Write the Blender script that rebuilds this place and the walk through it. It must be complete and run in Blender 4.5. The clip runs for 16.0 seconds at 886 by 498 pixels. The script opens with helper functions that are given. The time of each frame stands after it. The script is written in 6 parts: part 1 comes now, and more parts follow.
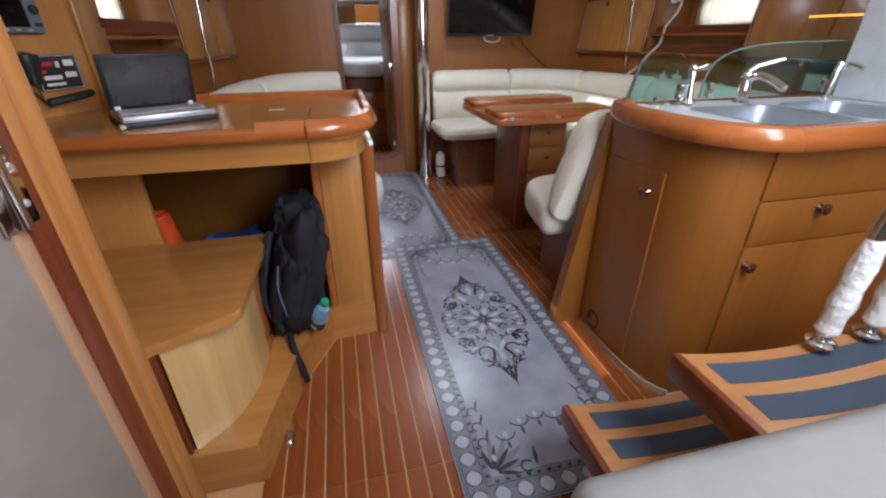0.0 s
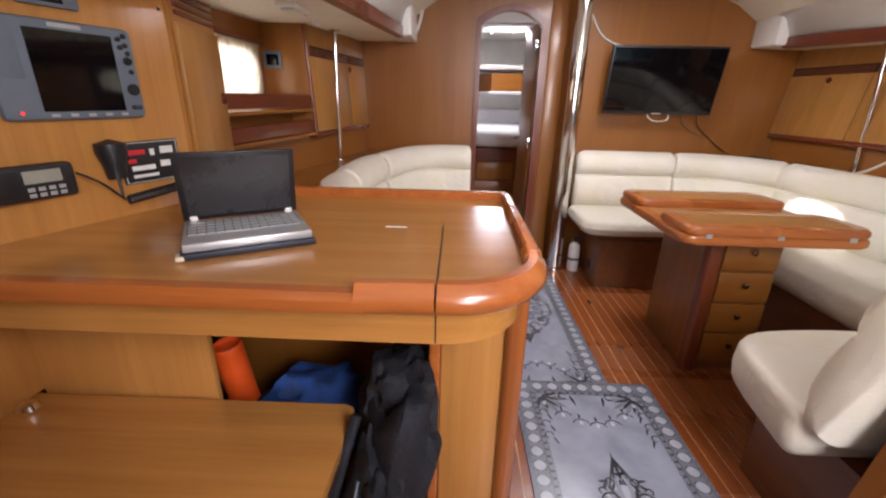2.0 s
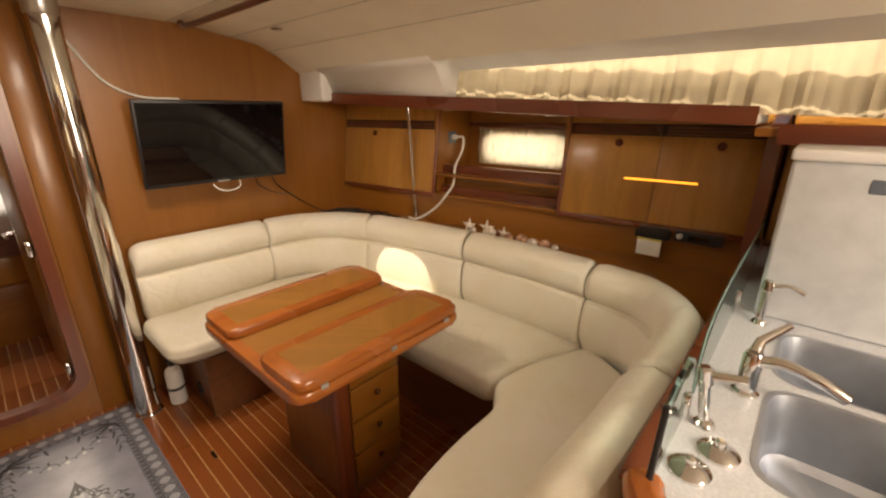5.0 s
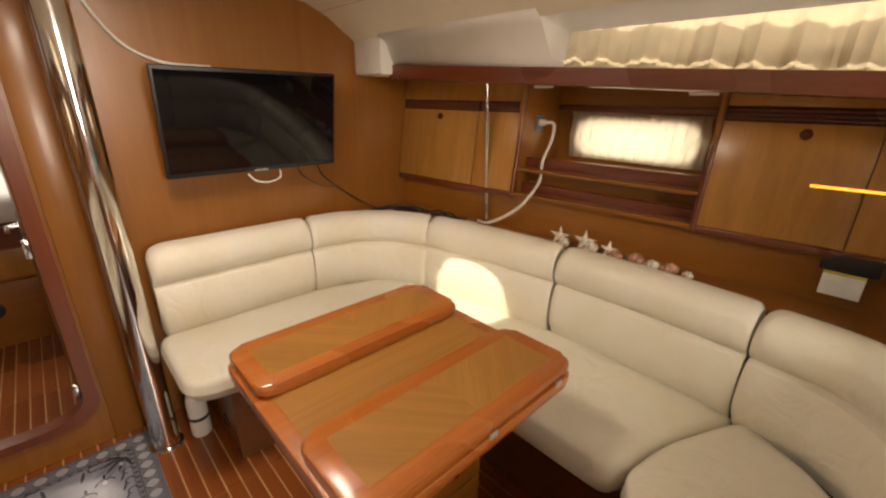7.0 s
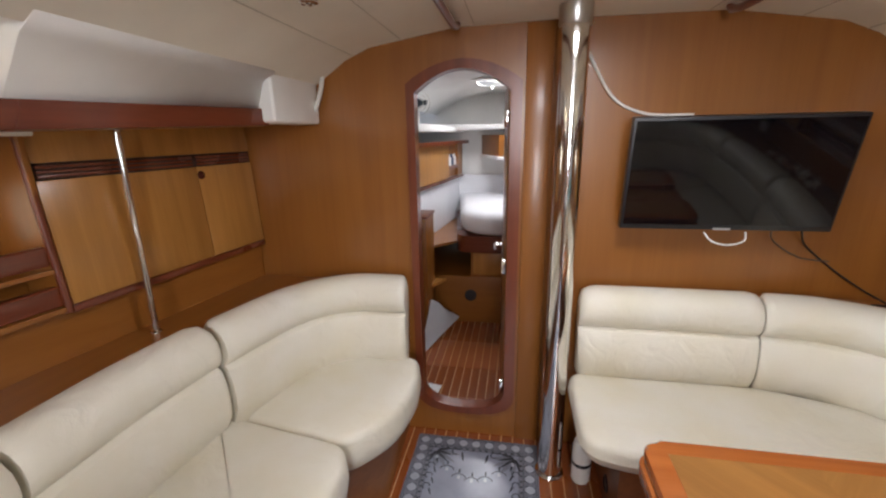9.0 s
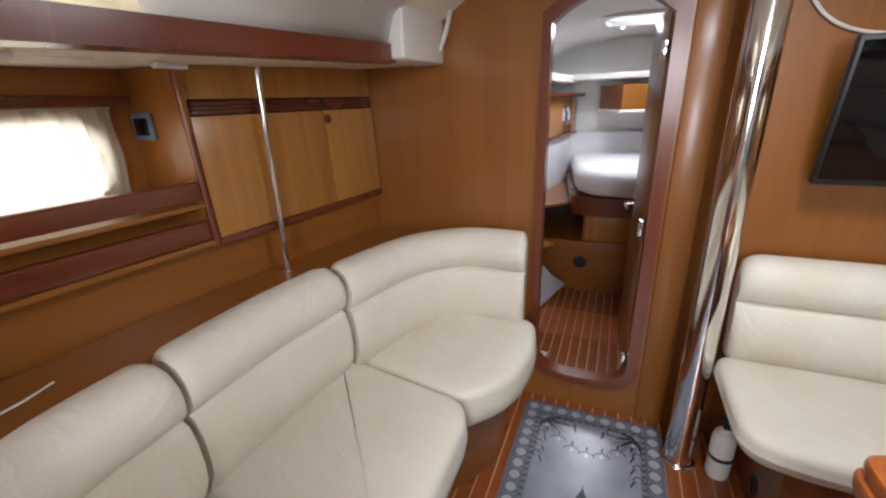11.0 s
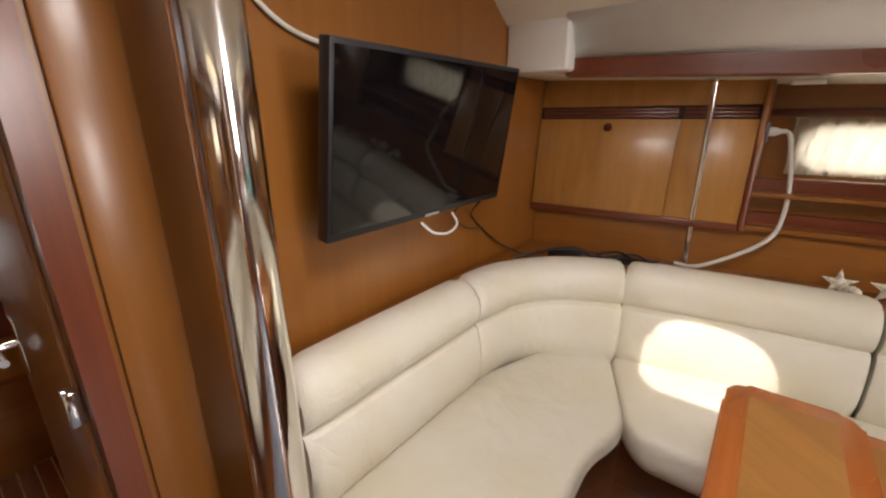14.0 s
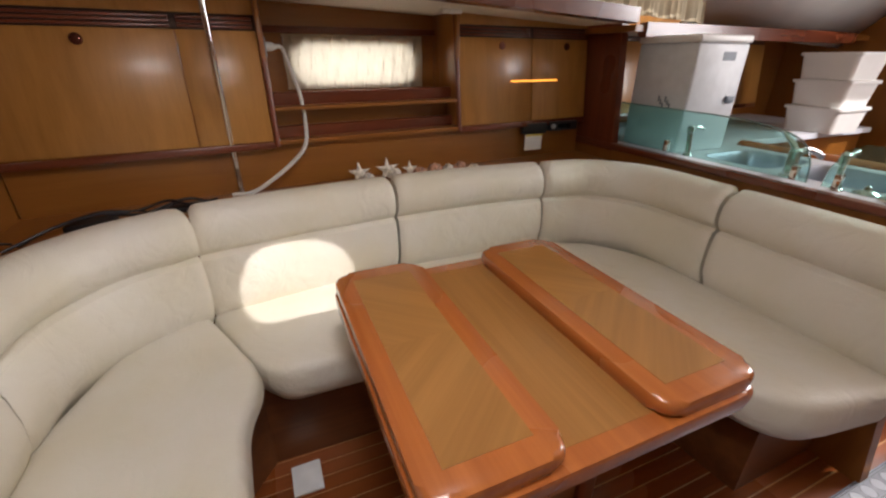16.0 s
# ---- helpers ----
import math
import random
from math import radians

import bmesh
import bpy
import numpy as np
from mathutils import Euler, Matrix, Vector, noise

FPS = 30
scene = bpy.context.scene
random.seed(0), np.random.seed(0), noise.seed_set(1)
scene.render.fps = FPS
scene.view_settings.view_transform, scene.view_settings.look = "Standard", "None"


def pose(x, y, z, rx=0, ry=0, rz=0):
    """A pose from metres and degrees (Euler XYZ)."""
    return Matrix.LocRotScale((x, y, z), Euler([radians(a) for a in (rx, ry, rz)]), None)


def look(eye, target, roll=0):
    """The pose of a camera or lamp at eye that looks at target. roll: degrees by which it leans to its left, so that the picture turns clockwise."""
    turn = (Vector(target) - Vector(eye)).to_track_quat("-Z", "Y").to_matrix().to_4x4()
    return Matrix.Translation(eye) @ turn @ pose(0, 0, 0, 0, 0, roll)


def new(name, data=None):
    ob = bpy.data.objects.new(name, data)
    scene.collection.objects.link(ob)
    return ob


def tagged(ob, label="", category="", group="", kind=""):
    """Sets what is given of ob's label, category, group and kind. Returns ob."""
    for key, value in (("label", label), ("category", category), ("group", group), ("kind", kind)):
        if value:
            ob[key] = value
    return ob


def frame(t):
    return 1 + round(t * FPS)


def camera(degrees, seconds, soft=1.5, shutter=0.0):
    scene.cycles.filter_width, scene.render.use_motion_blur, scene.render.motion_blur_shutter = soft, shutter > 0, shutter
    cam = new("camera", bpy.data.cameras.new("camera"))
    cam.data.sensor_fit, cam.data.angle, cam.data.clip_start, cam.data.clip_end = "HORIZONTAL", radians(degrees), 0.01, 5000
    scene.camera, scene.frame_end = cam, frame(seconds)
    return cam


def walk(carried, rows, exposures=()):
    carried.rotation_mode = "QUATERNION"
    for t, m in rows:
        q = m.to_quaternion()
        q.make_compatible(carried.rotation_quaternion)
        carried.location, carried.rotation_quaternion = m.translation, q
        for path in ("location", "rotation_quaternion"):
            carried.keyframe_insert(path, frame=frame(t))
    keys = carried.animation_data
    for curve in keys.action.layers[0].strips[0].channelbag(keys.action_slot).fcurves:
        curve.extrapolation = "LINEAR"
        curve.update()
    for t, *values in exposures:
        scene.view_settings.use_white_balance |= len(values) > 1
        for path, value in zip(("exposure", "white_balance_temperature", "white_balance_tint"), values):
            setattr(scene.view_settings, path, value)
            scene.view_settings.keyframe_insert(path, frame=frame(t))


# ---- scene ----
cam = camera(93.8, 16.0, 2.3)
PATH = [
    (0, (-0.743, 1.465, 1.105), (-0.333, 3.198, 0.195), -0.4),
    (0.5, (-0.756, 1.618, 1.146), (-0.493, 3.424, 0.327), -0.8),
    (1, (-0.796, 1.827, 1.166), (-0.761, 3.678, 0.408), -0.8),
    (1.5, (-0.818, 1.947, 1.182), (-0.911, 3.81, 0.46), -0.3),
    (2, (-0.814, 2.093, 1.184), (-0.864, 3.971, 0.499), 1.3),
    (2.5, (-0.765, 2.23, 1.232), (-0.662, 4.103, 0.537), -0.3),
    (3, (-0.644, 2.326, 1.277), (-0.199, 4.148, 0.584), -1.7),
    (3.5, (-0.511, 2.45, 1.342), (0.262, 4.18, 0.701), -2.1),
    (4, (-0.467, 2.573, 1.431), (0.623, 4.135, 0.822), -0.4),
    (4.2, (-0.486, 2.612, 1.472), (0.735, 4.076, 0.867), -0.9),
    (6.3, (-0.106, 2.905, 1.447), (1.369, 4.083, 0.785), 0.5),
    (6.5, (-0.099, 2.984, 1.439), (1.347, 4.2, 0.785), 0.3),
    (7, (-0.171, 3.179, 1.425), (1.128, 4.537, 0.742), 0.9),
    (7.5, (-0.162, 3.277, 1.412), (0.79, 4.917, 0.776), 0.2),
    (8, (-0.143, 3.372, 1.434), (0.382, 5.212, 0.855), -0.1),
    (8.5, (-0.173, 3.412, 1.452), (-0.107, 5.338, 0.917), -0.6),
    (9, (-0.238, 3.401, 1.474), (-0.582, 5.299, 0.945), -1.1),
    (9.5, (-0.272, 3.382, 1.481), (-0.97, 5.176, 0.939), -1.4),
    (9.7, (-0.285, 3.378, 1.474), (-1.101, 5.118, 0.922), -1.3),
    (12, (-0.451, 3.742, 1.36), (-0.855, 5.56, 0.633), -0.9),
    (12.5, (-0.394, 3.952, 1.363), (-0.207, 5.814, 0.657), -1.8),
    (13, (-0.375, 4.112, 1.358), (0.364, 5.842, 0.678), -1.4),
    (13.5, (-0.408, 4.285, 1.377), (0.805, 5.739, 0.734), -0.6),
    (14, (-0.369, 4.345, 1.377), (1.131, 5.521, 0.771), -0.2),
    (14.5, (-0.265, 4.387, 1.368), (1.479, 5.163, 0.772), -1.2),
    (15, (-0.215, 4.433, 1.349), (1.668, 4.514, 0.678), -1.5),
    (15.5, (-0.225, 4.475, 1.323), (1.567, 3.996, 0.574), -0.4),
    (16, (-0.249, 4.449, 1.286), (1.418, 3.731, 0.447), 0.1),
]
EXPOSURES = [(0, -0.38, 5700, 10), (0.5, -0.2, 6700, 14), (1.5, 0.15, 6700, 19), (2.5, -0.05, 5950, 15), (3.5, -0.23, 6300, 13), (4, -0.22, 7000, 13), (6.5, -0.39, 11800, 24), (7.0, -0.25, 8700, 16), (7.5, -0.22, 7500, 14), (8.5, -0.14, 6700, 13), (9.5, -0.17, 6050, 12), (12.5, -0.07, 6150, 12), (14, -0.21, 6900, 14), (14.5, -0.26, 6250, 13), (15.5, -0.35, 6700, 18), (16, -0.5, 6600, 16)]
walk(cam, [(t, look(eye, target, roll)) for t, eye, target, roll in PATH], EXPOSURES)

# ---- daylight ----
SUN_WAY = Vector((1.25, 0.05, -1.47)).normalized()
world = bpy.data.worlds.new("sky")
scene.world = world
world.use_nodes = True
wn = world.node_tree
sky = wn.nodes.new("ShaderNodeTexSky")
sky.sky_type = "NISHITA"
sky.sun_disc = False
sky.sun_elevation = math.asin(-SUN_WAY.z)
sky.sun_rotation = math.atan2(-SUN_WAY.x, -SUN_WAY.y)
wn.links.new(sky.outputs[0], wn.nodes["Background"].inputs[0])
wn.nodes["Background"].inputs[1].default_value = 0.12

sun = new("sun", bpy.data.lights.new("sun", "SUN"))
sun.data.energy, sun.data.angle, sun.data.color = 5.0, radians(0.6), (1.0, 0.98, 0.95)
sun.matrix_world = look((0, 0, 6), Vector((0, 0, 6)) + SUN_WAY)


def opening_light(name, eye, target, width, height, watts, color=(1.0, 0.99, 0.99)):
    lamp = new(name, bpy.data.lights.new(name, "AREA"))
    lamp.data.shape, lamp.data.size, lamp.data.size_y = "RECTANGLE", width, height
    lamp.data.energy, lamp.data.color = watts, color
    lamp.matrix_world = look(eye, target)
    return lamp


opening_light("hatch_light", (0, 4.35, 1.90), (0, 4.35, 0), 0.38, 0.38, 16)
opening_light("companionway_light", (0.05, 1.35, 1.895), (-0.75, 2.9, 0.95), 0.66, 0.70, 36)
# lamp added in an unseen aft opening to brighten bulkhead and coaming
opening_light("aft_fill_light", (0.06, 0.72, 1.47), (0.1, 5.0, 1.45), 0.70, 0.74, 27)
opening_light("port_window_light", (-1.90, 3.96, 1.28), (0, 3.96, 1.1), 0.56, 0.20, 2.4)
opening_light("starboard_window_light", (1.90, 4.0, 1.26), (0, 4.0, 1.1), 0.54, 0.18, 1.9)
opening_light("port_coachroof_light", (-1.44, 3.3, 1.71), (0, 3.3, 1.66), 1.4, 0.14, 15)
opening_light("starboard_coachroof_light", (1.46, 3.3, 1.69), (0, 3.3, 1.66), 1.4, 0.14, 3.5)
opening_light("forepeak_hatch_light", (-0.35, 6.96, 1.90), (-0.4, 6.6, 0), 0.40, 0.40, 14)


# ---- materials ----
def nodes_of(name):
    m = bpy.data.materials.new(name)
    m.use_nodes = True
    return m, m.node_tree, m.node_tree.nodes["Principled BSDF"]


def plain(name, color, rough=0.5, metal=0.0, coat=0.0, spread=0.06, scale=18.0, bump=0.02, fine=220.0):
    """A painted, moulded or cast surface: faint mottling at two scales and fine relief."""
    m, t, b = nodes_of(name)
    co = t.nodes.new("ShaderNodeTexCoord")
    n1 = t.nodes.new("ShaderNodeTexNoise")
    n1.inputs["Scale"].default_value, n1.inputs["Detail"].default_value = scale, 5
    n2 = t.nodes.new("ShaderNodeTexNoise")
    n2.inputs["Scale"].default_value = fine
    ramp = t.nodes.new("ShaderNodeValToRGB")
    lo = [max(0.0, c * (1 - spread * 1.6)) for c in color]
    hi = [min(1.0, c * (1 + spread)) for c in color]
    ramp.color_ramp.elements[0].position, ramp.color_ramp.elements[1].position = 0.3, 0.7
    ramp.color_ramp.elements[0].color, ramp.color_ramp.elements[1].color = (*lo, 1), (*hi, 1)
    bp = t.nodes.new("ShaderNodeBump")
    bp.inputs["Strength"].default_value, bp.inputs["Distance"].default_value = bump * 4, 0.002
    rr = t.nodes.new("ShaderNodeMapRange")
    rr.inputs[3].default_value, rr.inputs[4].default_value = rough * 0.82, min(1, rough * 1.18)
    L = t.links.new
    L(co.outputs["Object"], n1.inputs["Vector"]), L(co.outputs["Object"], n2.inputs["Vector"])
    L(n1.outputs["Fac"], ramp.inputs[0]), L(ramp.outputs[0], b.inputs["Base Color"])
    L(n2.outputs["Fac"], bp.inputs["Height"]), L(bp.outputs[0], b.inputs["Normal"])
    L(n1.outputs["Fac"], rr.inputs[0]), L(rr.outputs[0], b.inputs["Roughness"])
    b.inputs["Metallic"].default_value = metal
    b.inputs["Coat Weight"].default_value, b.inputs["Coat Roughness"].default_value = coat, 0.12
    return m


def wood(name, dark, light, grain="z", rough=0.32, coat=0.25, pitch=1.0, random_tone=0.0, turn=0.0):
    """Varnished veneer: fine fibres along the grain, slow figure across it, satin lacquer."""
    m, t, b = nodes_of(name)
    L = t.links.new
    co = t.nodes.new("ShaderNodeTexCoord")
    mp = t.nodes.new("ShaderNodeMapping")
    k = {"x": (0.9, 22, 22), "y": (22, 0.9, 22), "z": (22, 22, 0.9)}[grain]
    mp.inputs["Scale"].default_value = [v * pitch for v in k]
    n1 = t.nodes.new("ShaderNodeTexNoise")
    n1.inputs["Scale"].default_value, n1.inputs["Detail"].default_value, n1.inputs["Distortion"].default_value = 1.0, 4, 0.6
    n2 = t.nodes.new("ShaderNodeTexNoise")
    n2.inputs["Scale"].default_value, n2.inputs["Detail"].default_value = 7.0, 3
    n3 = t.nodes.new("ShaderNodeTexNoise")
    n3.inputs["Scale"].default_value, n3.inputs["Detail"].default_value = 1.7, 2
    mix = t.nodes.new("ShaderNodeMath")
    mix.operation = "MULTIPLY_ADD"
    mix.inputs[1].default_value = 0.35
    add = t.nodes.new("ShaderNodeMath")
    add.operation = "MULTIPLY_ADD"
    add.inputs[1].default_value = 0.30
    ramp = t.nodes.new("ShaderNodeValToRGB")
    ramp.color_ramp.elements[0].position, ramp.color_ramp.elements[1].position = 0.42, 1.30
    ramp.color_ramp.elements[0].color, ramp.color_ramp.elements[1].color = (*dark, 1), (*light, 1)
    way = t.nodes.new("ShaderNodeMapping")
    way.inputs["Rotation"].default_value = (0, 0, radians(turn))
    L(co.outputs["Object"], way.inputs[0]), L(way.outputs[0], mp.inputs[0])
    L(mp.outputs[0], n1.inputs["Vector"]), L(mp.outputs[0], n2.inputs["Vector"]), L(co.outputs["Object"], n3.inputs["Vector"])
    L(n2.outputs["Fac"], mix.inputs[0]), L(n1.outputs["Fac"], mix.inputs[2])
    L(n3.outputs["Fac"], add.inputs[0]), L(mix.outputs[0], add.inputs[2])
    last = add
    if random_tone:
        info = t.nodes.new("ShaderNodeObjectInfo")
        rnd = t.nodes.new("ShaderNodeMath")
        rnd.operation = "MULTIPLY_ADD"
        rnd.inputs[1].default_value = random_tone
        L(info.outputs["Random"], rnd.inputs[0]), L(add.outputs[0], rnd.inputs[2])
        last = rnd
    L(last.outputs[0], ramp.inputs[0]), L(ramp.outputs[0], b.inputs["Base Color"])
    bp = t.nodes.new("ShaderNodeBump")
    bp.inputs["Strength"].default_value, bp.inputs["Distance"].default_value = 0.10, 0.0012
    L(n2.outputs["Fac"], bp.inputs["Height"]), L(bp.outputs[0], b.inputs["Normal"])
    rr = t.nodes.new("ShaderNodeMapRange")
    rr.inputs[3].default_value, rr.inputs[4].default_value = rough * 0.75, rough * 1.3
    L(n3.outputs["Fac"], rr.inputs[0]), L(rr.outputs[0], b.inputs["Roughness"])
    b.inputs["Coat Weight"].default_value, b.inputs["Coat Roughness"].default_value = coat, 0.16
    return m


def leather(name, color):
    """Cream leather: pebble grain, soft creases, faint yellowing."""
    m, t, b = nodes_of(name)
    L = t.links.new
    co = t.nodes.new("ShaderNodeTexCoord")
    n1 = t.nodes.new("ShaderNodeTexNoise")
    n1.inputs["Scale"].default_value, n1.inputs["Detail"].default_value = 4.0, 4
    ramp = t.nodes.new("ShaderNodeValToRGB")
    ramp.color_ramp.elements[0].position, ramp.color_ramp.elements[1].position = 0.3, 0.75
    ramp.color_ramp.elements[0].color = (color[0] * 0.93, color[1] * 0.90, color[2] * 0.80, 1)
    ramp.color_ramp.elements[1].color = (*color, 1)
    v = t.nodes.new("ShaderNodeTexVoronoi")
    v.inputs["Scale"].default_value = 260
    n2 = t.nodes.new("ShaderNodeTexNoise")
    n2.inputs["Scale"].default_value, n2.inputs["Detail"].default_value, n2.inputs["Distortion"].default_value = 9.0, 3, 1.2
    mul = t.nodes.new("ShaderNodeMath")
    mul.operation = "MULTIPLY_ADD"
    mul.inputs[1].default_value = 0.06
    bp = t.nodes.new("ShaderNodeBump")
    bp.inputs["Strength"].default_value, bp.inputs["Distance"].default_value = 0.65, 0.012
    for n in (n1, v, n2):
        L(co.outputs["Object"], n.inputs["Vector"])
    L(n1.outputs["Fac"], ramp.inputs[0]), L(ramp.outputs[0], b.inputs["Base Color"])
    L(v.outputs["Distance"], mul.inputs[0]), L(n2.outputs["Fac"], mul.inputs[2])
    L(mul.outputs[0], bp.inputs["Height"]), L(bp.outputs[0], b.inputs["Normal"])
    b.inputs["Roughness"].default_value = 0.42
    return m


def cloth(name, color, through_light=0.5):
    """Thin gathered curtain cloth, lets light through."""
    m, t, b = nodes_of(name)
    L = t.links.new
    co = t.nodes.new("ShaderNodeTexCoord")
    n = t.nodes.new("ShaderNodeTexNoise")
    n.inputs["Scale"].default_value, n.inputs["Detail"].default_value = 14, 4
    ramp = t.nodes.new("ShaderNodeValToRGB")
    ramp.color_ramp.elements[0].color = (*[c * 0.72 for c in color], 1)
    ramp.color_ramp.elements[1].color = (*color, 1)
    tr = t.nodes.new("ShaderNodeBsdfTranslucent")
    mix = t.nodes.new("ShaderNodeMixShader")
    mix.inputs[0].default_value = through_light
    L(co.outputs["Object"], n.inputs["Vector"]), L(n.outputs["Fac"], ramp.inputs[0])
    L(ramp.outputs[0], b.inputs["Base Color"]), L(ramp.outputs[0], tr.inputs["Color"])
    b.inputs["Roughness"].default_value = 0.9
    L(b.outputs[0], mix.inputs[1]), L(tr.outputs[0], mix.inputs[2])
    L(mix.outputs[0], t.nodes["Material Output"].inputs["Surface"])
    return m


def glow(name, color, strength):
    m, t, b = nodes_of(name)
    b.inputs["Base Color"].default_value = (*color, 1)
    b.inputs["Emission Color"].default_value, b.inputs["Emission Strength"].default_value = (*color, 1), strength
    return m


def glass(name, color, rough=0.0):
    m, t, b = nodes_of(name)
    b.inputs["Base Color"].default_value = (*color, 1)
    b.inputs["Transmission Weight"].default_value, b.inputs["Roughness"].default_value, b.inputs["IOR"].default_value = 1.0, rough, 1.45
    return m


VENEER = wood("cherry veneer", (0.226, 0.077, 0.0115), (0.288, 0.107, 0.0185))
VENEER_X = wood("cherry veneer crosswise", (0.226, 0.077, 0.0115), (0.288, 0.107, 0.0185), "x")
VENEER_Y = wood("cherry veneer lengthwise", (0.226, 0.077, 0.0115), (0.288, 0.107, 0.0185), "y")
DOORWOOD = wood("honey veneer", (0.31, 0.132, 0.026), (0.44, 0.205, 0.048))
NAVWOOD = wood("pale beech veneer", (0.36, 0.148, 0.032), (0.50, 0.228, 0.058))
NAVWOOD_X = wood("pale beech veneer crosswise", (0.36, 0.148, 0.032), (0.50, 0.228, 0.058), "x", 0.22, 0.5)
OAK = (0.235, 0.098, 0.022), (0.39, 0.178, 0.046)
TABLEWOOD = wood("oak table veneer", *OAK, "x", 0.34, 0.3)
TABLEWOOD_A = wood("oak table veneer set aslant", *OAK, "x", 0.34, 0.3, 0.8, 0.0, 48)
TABLEWOOD_B = wood("oak table veneer set counter-aslant", *OAK, "x", 0.34, 0.3, 0.8, 0.0, -48)
MAHOGANY = wood("mahogany", (0.085, 0.017, 0.007), (0.17, 0.038, 0.014), "y", 0.28, 0.5)
MAHOGANY_X = wood("mahogany crosswise", (0.085, 0.017, 0.007), (0.17, 0.038, 0.014), "x", 0.28, 0.5)
MAHOGANY_Z = wood("mahogany upright", (0.10, 0.021, 0.008), (0.19, 0.045, 0.016), "z", 0.3, 0.3)
RIM = wood("varnished cherry rim", (0.30, 0.075, 0.016), (0.46, 0.14, 0.030), "x", 0.26, 0.55)
RIM_Y = wood("varnished cherry rim lengthwise", (0.30, 0.075, 0.016), (0.46, 0.14, 0.030), "y", 0.26, 0.55)
JAMBWOOD = wood("varnished jamb", (0.34, 0.13, 0.035), (0.50, 0.22, 0.06), "z", 0.25, 0.5)
PLANK = wood("teak plank", (0.15, 0.035, 0.008), (0.28, 0.076, 0.018), "y", 0.27, 0.32, 1.4, 0.16)
STRIP = wood("holly strip", (0.48, 0.25, 0.10), (0.66, 0.38, 0.17), "y", 0.35, 0.2)
LEATHER = leather("cream leather", (0.79, 0.755, 0.675))
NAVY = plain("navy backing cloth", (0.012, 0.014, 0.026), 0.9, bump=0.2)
LINER = plain("cream headliner vinyl", (0.82, 0.77, 0.66), 0.62, spread=0.03, scale=5)
WHITE = plain("white gelcoat", (0.84, 0.83, 0.80), 0.35, spread=0.03, scale=6)
CHROME = plain("polished steel", (0.78, 0.77, 0.75), 0.10, 1.0, spread=0.03, bump=0.004)
BLACK = plain("black plastic", (0.012, 0.012, 0.014), 0.42, bump=0.05)
SCREEN = plain("dark screen glass", (0.003, 0.003, 0.004), 0.05, spread=0.02, bump=0.0)
GREY = plain("blue grey plastic", (0.13, 0.155, 0.19), 0.45, bump=0.05)
SILVER = plain("silver plastic", (0.5, 0.5, 0.5), 0.35, 0.5)
COUNTER = plain("white laminate worktop", (0.66, 0.68, 0.72), 0.32, spread=0.08, scale=160)
PANE = glass("green tinted glass", (0.50, 0.85, 0.80))
GLASS_EDGE = plain("polished glass edge", (0.20, 0.32, 0.30), 0.12, coat=0.3)
CLEAR = glass("clear window", (0.97, 0.98, 0.98))
CURTAIN = cloth("cream curtain", (0.85, 0.78, 0.60), 0.6)
COACH_CURTAIN = cloth("tan curtain", (0.76, 0.66, 0.46), 0.22)
SHEET = plain("white bed sheet", (0.82, 0.83, 0.86), 0.9, spread=0.04, scale=4, bump=0.3)
PAPER = plain("white paper", (0.82, 0.82, 0.80), 0.8)
TREAD = plain("blue grey grip strip", (0.055, 0.075, 0.11), 0.85, bump=0.3)
CREAM_CABLE = plain("white cable", (0.72, 0.70, 0.64), 0.5)


# ---- shaping helpers ----
def thing(name, at, label, category, group="", kind=""):
    ob = new(name)
    ob.empty_display_size = 0.05
    ob.location = at
    return tagged(ob, label, category, group, kind)


def part(name, bm, material, parent=None, label="", smooth=True):
    """Links a bmesh, given in world metres, as one mesh under its thing."""
    me = bpy.data.meshes.new(name)
    at = parent.location.copy() if parent and not parent.parent else Vector((0, 0, 0))
    bmesh.ops.recalc_face_normals(bm, faces=bm.faces)
    if smooth:
        for f in bm.faces:
            f.smooth = True
        for e in bm.edges:
            if len(e.link_faces) == 2 and e.calc_face_angle(0) > radians(38):
                e.smooth = False
    bm.to_mesh(me)
    bm.free()
    me.materials.append(material)
    ob = new(name, me)
    if parent:
        ob.parent = parent
        ob.matrix_parent_inverse = Matrix.Translation(-at)
    if label:
        tagged(ob, label)
    return ob


def single(name, bm, material, label, category="", group="", kind=""):
    return tagged(part(name, bm, material), label, category, group, kind)


def box(x0, x1, y0, y1, z0, z1, bev=0.003, seg=2):
    bm = bmesh.new()
    bmesh.ops.create_cube(bm, size=1.0)
    for v in bm.verts:
        v.co = Vector(((x0 + x1) / 2 + v.co.x * (x1 - x0), (y0 + y1) / 2 + v.co.y * (y1 - y0), (z0 + z1) / 2 + v.co.z * (z1 - z0)))
    if bev:
        bmesh.ops.bevel(bm, geom=bm.edges[:], offset=bev, segments=seg, affect="EDGES", profile=0.5)
    return bm


def slab(u0, u1, v0, v1, thick, m, bev=0.003, seg=2):
    """A board in the plane of m: u along its x, v along its y, its face on z = 0, thickness behind."""
    bm = box(u0, u1, v0, v1, -thick, 0, bev, seg)
    bm.transform(m)
    return bm


